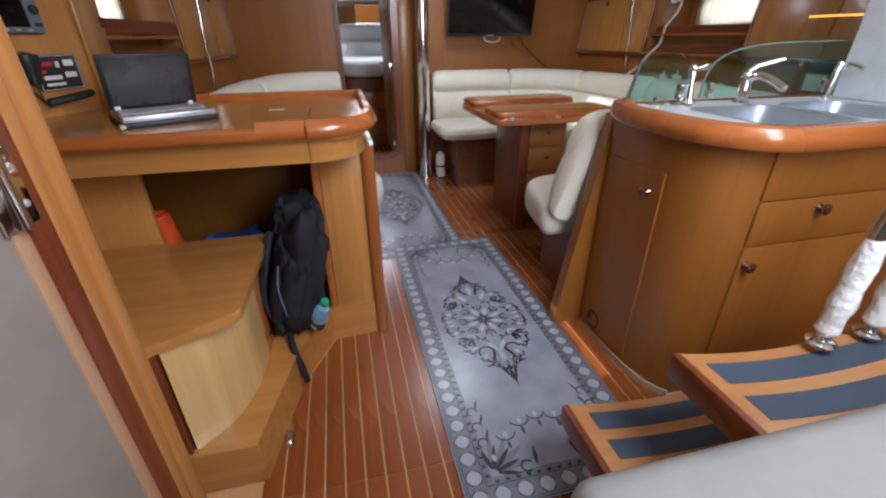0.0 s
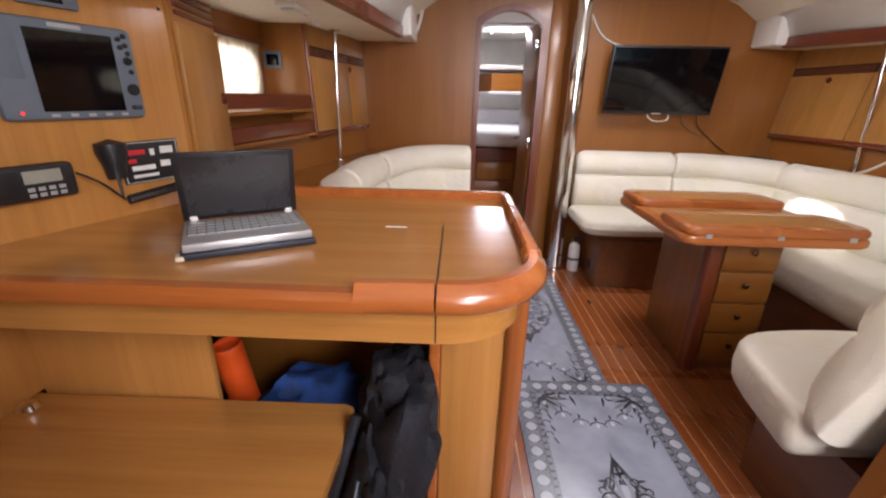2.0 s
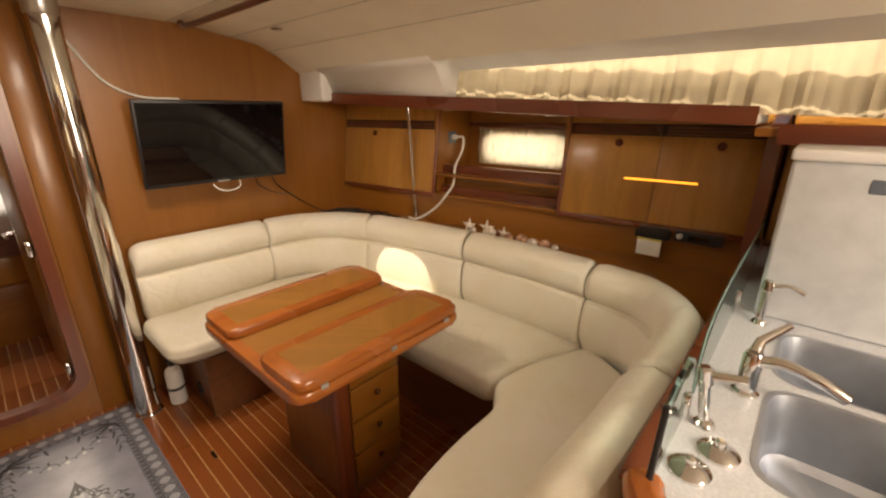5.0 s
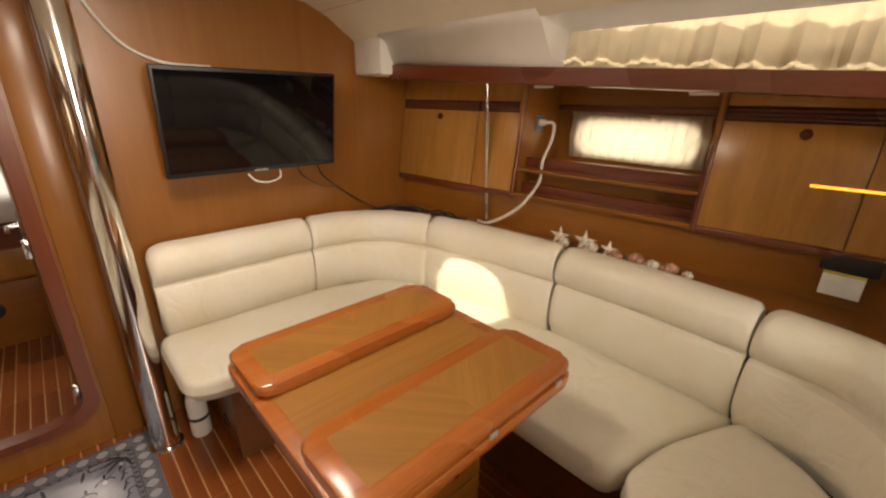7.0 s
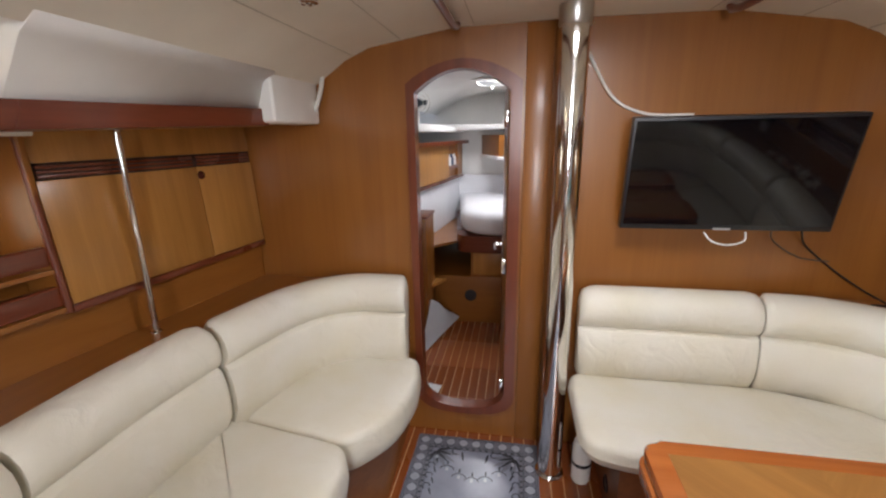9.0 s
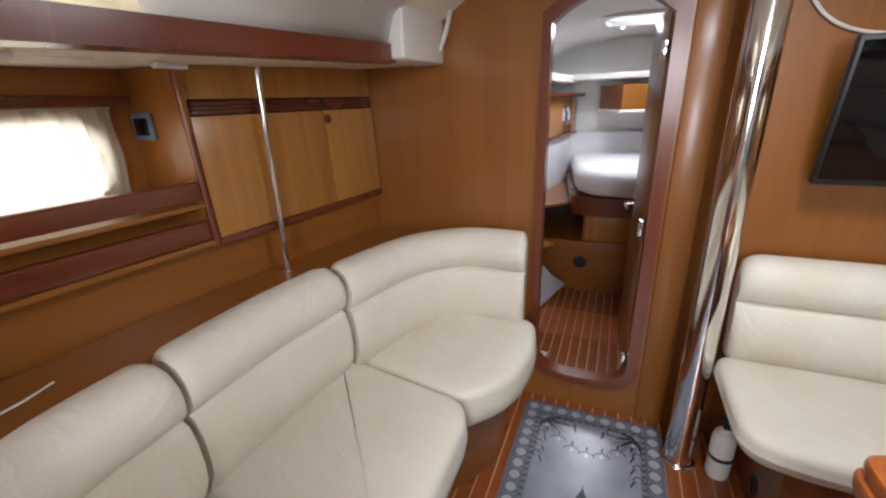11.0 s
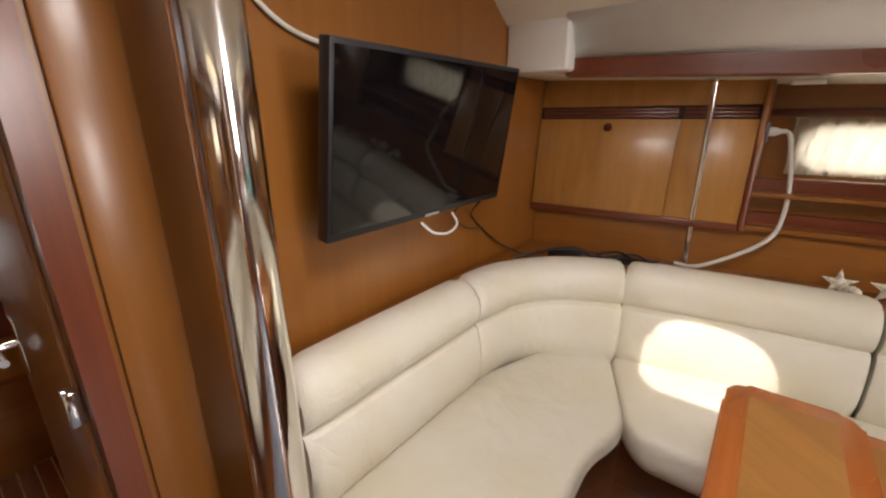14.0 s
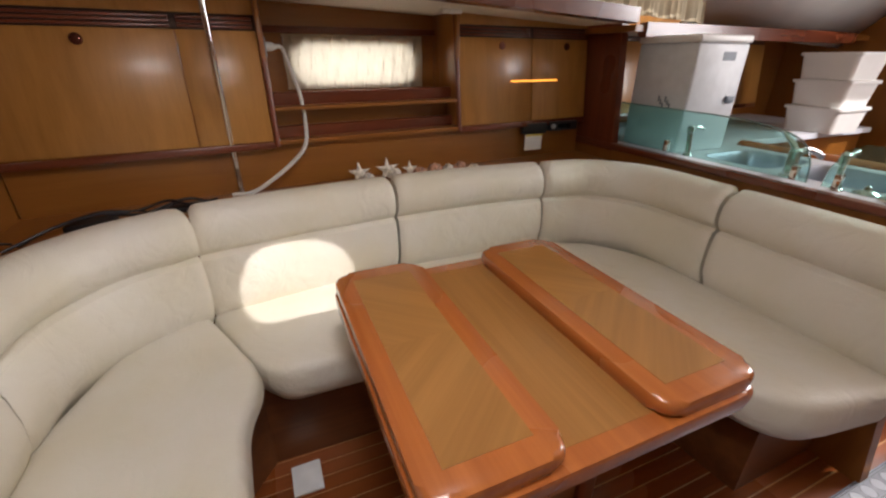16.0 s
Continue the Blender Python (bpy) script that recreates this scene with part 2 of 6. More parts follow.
def prism(poly, z0, z1, bev=0.0, seg=3, edges="all"):
    bm = bmesh.new()
    lo = [bm.verts.new((x, y, z0)) for x, y in poly]
    hi = [bm.verts.new((x, y, z1)) for x, y in poly]
    n = len(poly)
    bm.faces.new(lo[::-1])
    top = bm.faces.new(hi)
    for i in range(n):
        bm.faces.new((lo[i], lo[(i + 1) % n], hi[(i + 1) % n], hi[i]))
    if bev:
        geom = list(top.edges) if edges == "top" else [e for e in bm.edges if e.verts[0].co.z == e.verts[1].co.z]
        bmesh.ops.bevel(bm, geom=geom, offset=bev, segments=seg, affect="EDGES", profile=0.5)
    return bm


def rounded(poly, r, n=6):
    """The polygon with its corners rounded; r is one radius or one for each corner."""
    out = []
    k = len(poly)
    for i, p in enumerate(poly):
        rad = r[i] if isinstance(r, (list, tuple)) else r
        a, b, c = Vector(poly[i - 1]), Vector(p), Vector(poly[(i + 1) % k])
        if rad < 1e-4:
            out.append(tuple(b))
            continue
        u, v = (a - b).normalized(), (c - b).normalized()
        d = min(rad, (a - b).length * 0.49, (c - b).length * 0.49)
        p0, p1 = b + u * d, b + v * d
        for j in range(n + 1):
            s = j / n
            out.append(tuple(p0 * (1 - s) ** 2 + b * 2 * s * (1 - s) + p1 * s * s))
    return out


def smooth_path(points, step=0.03):
    """A Catmull-Rom curve through the points."""
    pts = [Vector(p) for p in points]
    pts = [pts[0] * 2 - pts[1]] + pts + [pts[-1] * 2 - pts[-2]]
    out = []
    for i in range(1, len(pts) - 2):
        p0, p1, p2, p3 = pts[i - 1:i + 3]
        n = max(2, int((p2 - p1).length / step))
        for j in range(n):
            s = j / n
            out.append(0.5 * (2 * p1 + (p2 - p0) * s + (2 * p0 - 5 * p1 + 4 * p2 - p3) * s * s + (3 * p1 - p0 - 3 * p2 + p3) * s ** 3))
    out.append(pts[-2])
    return out


def sweep(path, profile, shrink=0.0, ends=(0.8, 0.8)):
    """Sweeps a closed profile (d to the left of the way, z) along a level path. shrink: over what length the ends round off, down to these shares."""
    bm = bmesh.new()
    pts = [Vector((p[0], p[1], p[2] if len(p) > 2 else 0.0)) for p in path]
    total = sum((b - a).length for a, b in zip(pts, pts[1:]))
    cd = sum(d for d, z in profile) / len(profile)
    cz = sum(z for d, z in profile) / len(profile)
    rings, gone = [], 0.0
    for i, p in enumerate(pts):
        if i:
            gone += (p - pts[i - 1]).length
        way = (pts[min(i + 1, len(pts) - 1)] - pts[max(i - 1, 0)])
        way.z = 0
        way.normalize()
        left = Vector((-way.y, way.x, 0))
        first = gone < total - gone
        e = gone if first else total - gone
        least = ends[0] if first else ends[1]
        k = 1.0
        if shrink:
            q = min(1.0, e / (shrink * (2.2 if least < 0.7 else 1.0)))
            k = least + (1 - least) * math.sqrt(max(0.0, 1 - (1 - q) ** 2))
        rings.append([bm.verts.new(p + left * (cd + (d - cd) * k) + Vector((0, 0, cz + (z - cz) * (0.5 + 0.5 * k)))) for d, z in profile])
    n = len(profile)
    for a, b in zip(rings, rings[1:]):
        for j in range(n):
            bm.faces.new((a[j], a[(j + 1) % n], b[(j + 1) % n], b[j]))
    bm.faces.new(rings[0][::-1]), bm.faces.new(rings[-1])
    return bm


def tube(points, r, n=10, into=None):
    bm = into or bmesh.new()
    pts = [Vector(p) for p in points]
    rings = []
    side = None
    for i, p in enumerate(pts):
        way = (pts[min(i + 1, len(pts) - 1)] - pts[max(i - 1, 0)]).normalized()
        if side is None:
            side = way.orthogonal().normalized()
        side = (side - way * side.dot(way)).normalized()
        up = way.cross(side)
        rad = r[i] if isinstance(r, (list, tuple)) else r
        rings.append([bm.verts.new(p + rad * (side * math.cos(a) + up * math.sin(a))) for a in (2 * math.pi * j / n for j in range(n))])
    for a, b in zip(rings, rings[1:]):
        for j in range(n):
            bm.faces.new((a[j], a[(j + 1) % n], b[(j + 1) % n], b[j]))
    bm.faces.new(rings[0][::-1]), bm.faces.new(rings[-1])
    return bm


def lathe(profile, m, n=20):
    """Turns (radius, height) about the z axis of m."""
    bm = bmesh.new()
    rings = [[bm.verts.new((max(r, 1e-4) * math.cos(a), max(r, 1e-4) * math.sin(a), z)) for a in (2 * math.pi * j / n for j in range(n))] for r, z in profile]
    for a, b in zip(rings, rings[1:]):
        for j in range(n):
            bm.faces.new((a[j], a[(j + 1) % n], b[(j + 1) % n], b[j]))
    bm.faces.new(rings[0][::-1]), bm.faces.new(rings[-1])
    bm.transform(m)
    return bm


def facing(at, normal, up=(0, 0, 1)):
    """A pose at a place whose z looks along the normal and whose y is upward."""
    z = Vector(normal).normalized()
    x = Vector(up).cross(z).normalized()
    y = z.cross(x)
    m = Matrix((x, y, z)).transposed().to_4x4()
    m.translation = at
    return m


def plate_with_hole(outer, inner, y0, y1):
    """A board in the x-z plane with one hole, from y0 to y1."""
    bm = bmesh.new()
    for loop in (outer, inner):
        vs = [bm.verts.new((x, y0, z)) for x, z in loop]
        for i in range(len(vs)):
            bm.edges.new((vs[i], vs[(i + 1) % len(vs)]))
    bmesh.ops.triangle_fill(bm, use_beauty=True, use_dissolve=False, edges=bm.edges[:])
    made = bmesh.ops.extrude_face_region(bm, geom=bm.faces[:])
    for v in made["geom"]:
        if isinstance(v, bmesh.types.BMVert):
            v.co.y = y1
    return bm


def board(poly, y0, y1):
    """A board in the x-z plane, from y0 to y1."""
    bm = prism([(x, z) for x, z in poly], y0, y1)
    bm.transform(Matrix(((1, 0, 0, 0), (0, 0, 1, 0), (0, 1, 0, 0), (0, 0, 0, 1))))
    return bm


# ---- the hull: floor, ceiling, bulkheads ----
ROOF = [(-1.12, 1.685), (-0.97, 1.785), (-0.86, 1.83), (-0.5, 1.886), (0.0, 1.893), (0.5, 1.886), (0.86, 1.83), (0.97, 1.785), (1.12, 1.685)]
BULK_Y = 5.20


def roof_z(x):
    for (xa, za), (xb, zb) in zip(ROOF, ROOF[1:]):
        if xa <= x <= xb:
            return za + (zb - za) * (x - xa) / (xb - xa)
    return ROOF[0][1]


def face_s(y, z=1.2):
    """Where the starboard lockers' faces stand."""
    return 1.41 + 0.085 * (5.19 - y) + 0.13 * (z - 1.2)


def face_p(y, z=1.2):
    return -(1.465 + 0.12 * (5.2 - y)) - 0.05 * (z - 1.2)


def rail_x(y):
    return 1.18 + 0.06 * (4.99 - y)


def rail_z(y):
    return 1.517 - 0.043 * (4.99 - y)


single("floor", box(-2.1, 2.1, 0.7, 5.25, -0.06, -0.0035, 0), STRIP, "teak and holly striped cabin sole", kind="structure")
single("floor_2", box(-1.6, 1.6, 5.25, 8.6, -0.14, -0.0835, 0), STRIP, "teak and holly striped sole of the fore cabin", kind="structure")


def roof_sheet(name, y_list, x_list, holes):
    bm = bmesh.new()
    g = {(i, j): bm.verts.new((x, y, roof_z(x))) for i, x in enumerate(x_list) for j, y in enumerate(y_list)}
    for i in range(len(x_list) - 1):
        for j in range(len(y_list) - 1):
            cx, cy = (x_list[i] + x_list[i + 1]) / 2, (y_list[j] + y_list[j + 1]) / 2
            if any(a < cx < b and c < cy < d for a, b, c, d in holes):
                continue
            bm.faces.new((g[i, j], g[i + 1, j], g[i + 1, j + 1], g[i, j + 1]))
    ext = bmesh.ops.extrude_face_region(bm, geom=bm.faces[:])
    for v in ext["geom"]:
        if isinstance(v, bmesh.types.BMVert):
            v.co.z += 0.05
    return bm


HATCH = (-0.21, 0.21, 4.14, 4.56)
WAY_IN = (-0.3, 0.4, 0.98, 1.72)
xs = sorted({p[0] for p in ROOF} | {HATCH[0], HATCH[1], WAY_IN[0], WAY_IN[1]})
single("ceiling", roof_sheet("ceiling", [0.7, WAY_IN[2], WAY_IN[3], HATCH[2], HATCH[3], BULK_Y], xs, [HATCH, WAY_IN]), LINER, "cream vinyl headliner", kind="structure")
F_HATCH = (-0.58, -0.12, 6.72, 7.2)
xs2 = sorted({p[0] for p in ROOF} | {F_HATCH[0], F_HATCH[1]})
single("ceiling_2", roof_sheet("ceiling_2", [BULK_Y + 0.03, F_HATCH[2], F_HATCH[3], 8.6], xs2, [F_HATCH]), WHITE, "white moulded ceiling of the fore cabin", kind="structure")

# seams between the headliner strips, their shade drawn as darker beads
for k, x in enumerate((-0.93, -0.72, -0.42, 0.42, 0.72, 0.93)):
    single("ceiling_seam", tube([(x, 1.8, roof_z(x) - 0.0005), (x, BULK_Y, roof_z(x) - 0.0005)], 0.0022, 6), plain("seam shadow bead", (0.55, 0.50, 0.40), 0.7), "narrow darker bead drawn for the headliner seam's shade", kind="structure")


def door_loop(x0, x1, zb, zt, n=14):
    """A tall doorway with an arched head and a dished sill."""
    cx, w = (x0 + x1) / 2, (x1 - x0) / 2
    pts = [(cx + w * s, zt - 0.088 * s * s) for s in (1 - 2 * j / n for j in range(n + 1))]
    pts += [(cx - w * math.copysign(abs(math.cos(a)) ** 0.75, math.cos(a)), zb + 0.11 - 0.11 * math.sin(a) ** 0.9) for a in (math.pi * j / n for j in range(n + 1))]
    return pts


bulk_outline = [(-2.0, -0.05), (2.0, -0.05), (2.0, 1.55), (1.12, 1.55), (1.12, 1.70)] + [(x, z + 0.02) for x, z in ROOF[::-1]] + [(-1.12, 1.55), (-2.0, 1.55)]
DOOR = (-0.675, -0.272, 0.155, 1.735)
single("wall_north", plate_with_hole(bulk_outline, door_loop(*DOOR), BULK_Y, BULK_Y + 0.03), VENEER, "satin cherry veneer bulkhead with an arched doorway", kind="structure")
single("door_frame", plate_with_hole(door_loop(DOOR[0] - 0.033, DOOR[1] + 0.045, DOOR[2] - 0.035, DOOR[3] + 0.035), door_loop(DOOR[0] + 0.002, DOOR[1] - 0.002, DOOR[2] + 0.002, DOOR[3] - 0.002), BULK_Y - 0.016, BULK_Y + 0.05), MAHOGANY_Z, "rounded mahogany door frame", kind="structure")
# flat pilaster between the doorway and the mast post
single("trim", box(-0.215, -0.11, BULK_Y - 0.012, BULK_Y - 0.0005, 0.0, 1.885, 0.004), VENEER, "plain veneer pilaster on the bulkhead", kind="structure")

for side in (-1, 1):
    single("wall_hull", box(min(side * 1.93, side * 1.98), max(side * 1.93, side * 1.98), 0.7, BULK_Y, -0.05, 1.08, 0), VENEER_Y, "veneered hull lining", kind="structure")
    single("wall_hull_upper", box(min(side * 1.93, side * 1.98), max(side * 1.93, side * 1.98), 0.7, BULK_Y, 1.42, 1.56, 0), VENEER_Y, "veneered hull lining under the side deck", kind="structure")
    for ya, yb in ((0.7, 3.62), (4.38, BULK_Y)):
        single("wall_hull_middle", box(min(side * 1.93, side * 1.98), max(side * 1.93, side * 1.98), ya, yb, 1.08, 1.42, 0), VENEER_Y, "veneered hull lining beside the port light", kind="structure")
# out of view: closes the cabin aft, with a gap added for the lamp
for wx0, wx1, wz0, wz1 in ((-2.0, -0.32, -0.05, 1.95), (0.44, 2.0, -0.05, 1.95), (-0.32, 0.44, -0.05, 1.06)):
    single("wall_south", box(wx0, wx1, 0.66, 0.7, wz0, wz1, 0), VENEER, "unseen aft bulkhead with an opening added for a lamp", kind="structure")


def side_deck(side):
    """Underside of the side deck with its mahogany rail, coaming and curtained coachroof window."""
    ys = [0.7, 2.86, 4.99] if side > 0 else [0.7, 3.0, 4.87]
    def rx(y):
        return side * (rail_x(y) if side > 0 else 1.163 + 0.075 * (4.87 - y))
    def rz(y):
        return rail_z(y) if side > 0 else 1.522 - 0.028 * (4.87 - y)
    bm = bmesh.new()
    quad = []
    for y in (2.86, 5.2):
        quad.append([bm.verts.new((rx(y), y, rz(y) + 0.004)), bm.verts.new((side * 1.96, y, rz(y) + 0.004)), bm.verts.new((side * 1.96, y, rz(y) + 0.03)), bm.verts.new((rx(y), y, rz(y) + 0.03))])
    for j in range(4):
        bm.faces.new((quad[0][j], quad[0][(j + 1) % 4], quad[1][(j + 1) % 4], quad[1][j]))
    bm.faces.new(quad[0]), bm.faces.new(quad[1][::-1])
    single("soffit", bm, LINER, "cream underside of the side deck", kind="structure")
    aft = prism([(rx(0.7), 0.7), (side * 1.96, 0.7), (side * 1.96, 2.859), (rx(2.859), 2.859)], rz(2.0) + 0.004, rz(2.0) + 0.03)
    single("soffit_aft", aft, VENEER_Y, "veneered underside of the side deck aft", kind="structure")
    if side > 0:
        back = [(rx(y), y, rz(2.0) + 0.004) for y in (2.80, 2.2, 1.6, 0.9)]
        single("trim_rail_aft", sweep(back, [(-0.012, -0.022), (0.02, -0.024), (0.036, -0.012), (0.04, 0.02), (0.03, 0.036), (-0.012, 0.038)]), MAHOGANY, "mahogany rail under the aft side deck", kind="structure")
    path = [(rx(y), y, rz(y)) for y in (ys[2], 4.2, 3.4, 2.6 if side < 0 else 2.86)]
    prof = [(-0.012, 0.0), (0.03, -0.004), (0.044, 0.006), (0.046, 0.03), (0.04, 0.05), (0.024, 0.058), (-0.012, 0.058)]
    single("trim_rail", sweep(path, [(d * side, z) for d, z in prof]), MAHOGANY, "rounded mahogany handrail along the side deck", kind="structure")
    # coaming between rail and roof
    pts = []
    bm = bmesh.new()
    rows = []
    for y in (0.7, 2.38, 4.08, 4.10, ys[2] - 0.02):
        inset = 0.0 if y > 4.09 else 0.14
        rows.append([bm.verts.new((rx(y) + side * (0.03 + inset), y, rz(y) + 0.03)), bm.verts.new((side * (1.15 + inset), y, 1.66 + 0.02 * (y > 4.09))), bm.verts.new((side * 1.10, y, 1.715 if y > 4.09 else 1.80))])
    for a, b in zip(rows, rows[1:]):
        for j in range(2):
            if 2.3 < a[0].co.y < 4.07 and j == 0:
                continue
            bm.faces.new((a[j], a[j + 1], b[j + 1], b[j]))
    ob = single("coaming", bm, WHITE, "white coaming under the coachroof", kind="structure")
    sol = ob.modifiers.new("thickness", "SOLIDIFY")
    sol.thickness = 0.02
    end = ys[2] - 0.03
    single("coaming_end", box(min(side * 1.105, side * 1.235), max(side * 1.105, side * 1.235), end, BULK_Y - 0.001, 1.53, 1.73, 0.012, 3), WHITE, "white moulded corner block of the coachroof", kind="structure")


side_deck(1)
side_deck(-1)


# ---- saloon: mast post, settees, table ----
post = thing("mast_post", (-0.06, 5.0, 0), "polished stainless compression post from sole to ceiling", "post")
part("tube", lathe([(0.05, 0.0), (0.05, 1.885)], Matrix.Translation((-0.06, 5.0, 0)), 32), CHROME, post)
part("foot_collar", lathe([(0.062, 0.0), (0.062, 0.008), (0.052, 0.014)], Matrix.Translation((-0.06, 5.0, 0)), 32), CHROME, post)
part("top_collar", lathe([(0.053, 1.82), (0.056, 1.825), (0.056, 1.886)], Matrix.Translation((-0.06, 5.0, 0)), 32), plain("brushed steel", (0.6, 0.58, 0.55), 0.3, 1.0), post)

BACK = [(0.055, 0.43), (0.078, 0.478), (0.098, 0.515), (0.103, 0.57), (0.096, 0.64), (0.080, 0.688), (0.058, 0.701), (0.072, 0.713), (0.090, 0.735), (0.094, 0.770), (0.086, 0.810), (0.058, 0.844), (0.016, 0.860), (-0.028, 0.850), (-0.052, 0.82), (-0.056, 0.76), (0.0, 0.43)]


def settee_back(settee, path, side, ends=(0.8, 0.8), lift=0.0):
    """One upholstered back cushion with a roll along its top; side +1 has the seat to the left of the way."""
    prof = [(d * side, z + lift) for d, z in BACK]
    pts = smooth_path([(*p, 0.0) for p in path], 0.012)
    bm = sweep(pts, prof, 0.035, ends)
    if path[-1] == (0.07, 2.885):
        for v in bm.verts:
            near = max(0.0, min(1.0, (0.40 - v.co.x) / 0.30))
            v.co.x += near * (0.26 * (v.co.z - 0.43) - 0.035)
    part("back_cushion", bm, LEATHER, settee)


def soft_cushion(poly, z0, z1, bev=0.034):
    """An upholstered pad over a plan outline, with a rounded top edge."""
    pts = []
    k = len(poly)
    for i in range(k):
        a, b = Vector(poly[i]), Vector(poly[(i + 1) % k])
        n = max(1, int((b - a).length / 0.03))
        for j in range(n):
            p = a.lerp(b, j / n)
            if not pts or (p - pts[-1]).length > 0.008:
                pts.append(p)
    if (pts[0] - pts[-1]).length < 0.008:
        pts.pop()
    k = len(pts)
    area = sum(pts[i].x * pts[(i + 1) % k].y - pts[(i + 1) % k].x * pts[i].y for i in range(k))
    sign = 1 if area > 0 else -1
    nor = []
    for i in range(k):
        w = (pts[(i + 1) % k] - pts[i - 1]).normalized()
        nor.append(Vector((-w.y, w.x)) * sign)
    for _ in range(3):
        nor = [(nor[i - 1] + nor[i] * 2 + nor[(i + 1) % k]).normalized() for i in range(k)]
    bm = bmesh.new()
    steps = [(0.045, z0), (0.020, z0 + 0.010), (0.004, z0 + 0.034), (-0.004, (z0 + z1) / 2), (0.0, z1 - bev)]
    steps += [(bev * (1 - math.cos(a)), z1 - bev + bev * math.sin(a)) for a in (math.pi / 2 * j / 5 for j in range(1, 6))]
    steps += [(bev + 0.02, z1 + 0.005)]
    rings = [[bm.verts.new((p.x + q.x * o, p.y + q.y * o, z)) for p, q in zip(pts, nor)] for o, z in steps]
    for a, b in zip(rings, rings[1:]):
        for j in range(k):
            bm.faces.new((a[j], a[(j + 1) % k], b[(j + 1) % k], b[j]))
    bm.faces.new(rings[0][::-1])
    bmesh.ops.triangulate(bm, faces=[bm.faces.new(rings[-1])])
    return bm


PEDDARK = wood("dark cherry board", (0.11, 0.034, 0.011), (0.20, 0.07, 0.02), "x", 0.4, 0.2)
stb = thing("settee", (0.9, 4.0, 0), "U-shaped cream leather settee on a veneered base", "settee")
for path in ([(0.03, 5.115), (0.36, 5.115), (0.70, 5.110)],
             [(0.715, 5.108), (0.92, 5.075), (1.11, 4.94), (1.225, 4.725)],
             [(1.232, 4.705), (1.295, 4.36), (1.330, 4.015)],
             [(1.333, 3.995), (1.336, 3.65), (1.313, 3.315)],
             [(1.308, 3.295), (1.25, 3.06), (1.04, 2.895), (0.68, 2.872)],
             [(0.66, 2.872), (0.36, 2.876), (0.07, 2.885)]):
    settee_back(stb, path, -1, (0.8, 0.45) if path[-1][0] < 0.1 else (0.5, 0.8) if path[0][0] < 0.1 else (0.8, 0.8))
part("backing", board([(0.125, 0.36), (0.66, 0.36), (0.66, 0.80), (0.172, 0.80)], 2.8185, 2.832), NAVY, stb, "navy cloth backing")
part("seat_cushion", soft_cushion(rounded([(0.0, 5.06), (0.0, 4.62), (0.17, 4.58), (0.62, 4.60), (0.74, 4.56), (0.836, 4.565), (1.195, 4.722), (1.05, 4.95), (0.72, 5.06)], [0.062, 0.16, 0.1, 0.062, 0.062, 0.062, 0.062, 0.1, 0.1]), 0.382, 0.484), LEATHER, stb)
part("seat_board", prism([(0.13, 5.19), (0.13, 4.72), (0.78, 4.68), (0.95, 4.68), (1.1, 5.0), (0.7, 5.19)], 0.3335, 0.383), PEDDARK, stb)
part("seat_cushion", soft_cushion(rounded([(1.195, 4.720), (0.837, 4.563), (0.775, 4.50), (0.772, 3.47), (0.98, 3.425), (1.27, 3.285), (1.285, 4.0)], [0.062, 0.062, 0.062, 0.062, 0.062, 0.062, 0.062]), 0.335, 0.481), LEATHER, stb)
part("seat_cushion", soft_cushion(rounded([(1.27, 3.283), (0.98, 3.42), (0.775, 3.455), (0.68, 3.37), (0.40, 3.375), (0.10, 3.33), (0.04, 2.93), (0.9, 2.93), (1.14, 3.05)], [0.062, 0.2, 0.062, 0.1, 0.3, 0.17, 0.062, 0.1, 0.1]), 0.325, 0.481), LEATHER, stb)
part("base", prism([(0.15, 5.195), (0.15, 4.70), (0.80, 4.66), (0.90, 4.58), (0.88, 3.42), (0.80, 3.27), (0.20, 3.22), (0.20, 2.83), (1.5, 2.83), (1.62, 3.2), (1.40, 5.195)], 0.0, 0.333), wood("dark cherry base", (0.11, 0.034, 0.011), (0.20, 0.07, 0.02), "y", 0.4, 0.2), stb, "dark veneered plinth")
part("ledge", prism([(0.05, 5.199), (0.05, 5.17), (0.9, 5.15), (1.12, 5.02), (1.27, 4.72), (1.37, 4.0), (1.36, 3.3), (1.25, 3.02), (1.0, 2.86), (1.45, 2.84), (1.70, 2.84), (1.60, 3.9), (1.42, 5.199)], 0.79, 0.812), VENEER_Y, stb, "veneered ledge behind the backs")
part("back_lining", prism([(1.19, 5.19), (1.43, 4.0), (1.50, 2.84), (1.52, 2.84), (1.45, 4.0), (1.21, 5.19)], 0.334, 0.79), VENEER_Y, stb)

port = thing("settee", (-1.0, 4.4, 0), "curved cream leather settee along the hull", "settee")
for path in ([(-0.715, 5.105), (-0.98, 5.085), (-1.17, 4.90), (-1.275, 4.545)],
             [(-1.282, 4.525), (-1.315, 4.24), (-1.315, 3.955)],
             [(-1.315, 3.935), (-1.30, 3.70), (-1.20, 3.52)],
             [(-1.185, 3.508), (-1.0, 3.465), (-0.72, 3.455)]):
    settee_back(port, [(x - 0.015, y) for x, y in path] if path[0][0] < -1.0 else path, 1, (0.7, 0.8) if path[0][0] > -0.8 else (0.8, 0.8), 0.014)
part("seat_cushion", soft_cushion(rounded([(-0.665, 5.09), (-0.622, 4.90), (-0.655, 4.66), (-0.79, 4.50), (-1.33, 4.588), (-1.22, 4.92), (-0.97, 5.10)], [0.062, 0.09, 0.1, 0.062, 0.062, 0.1, 0.1]), 0.32, 0.482), LEATHER, port)
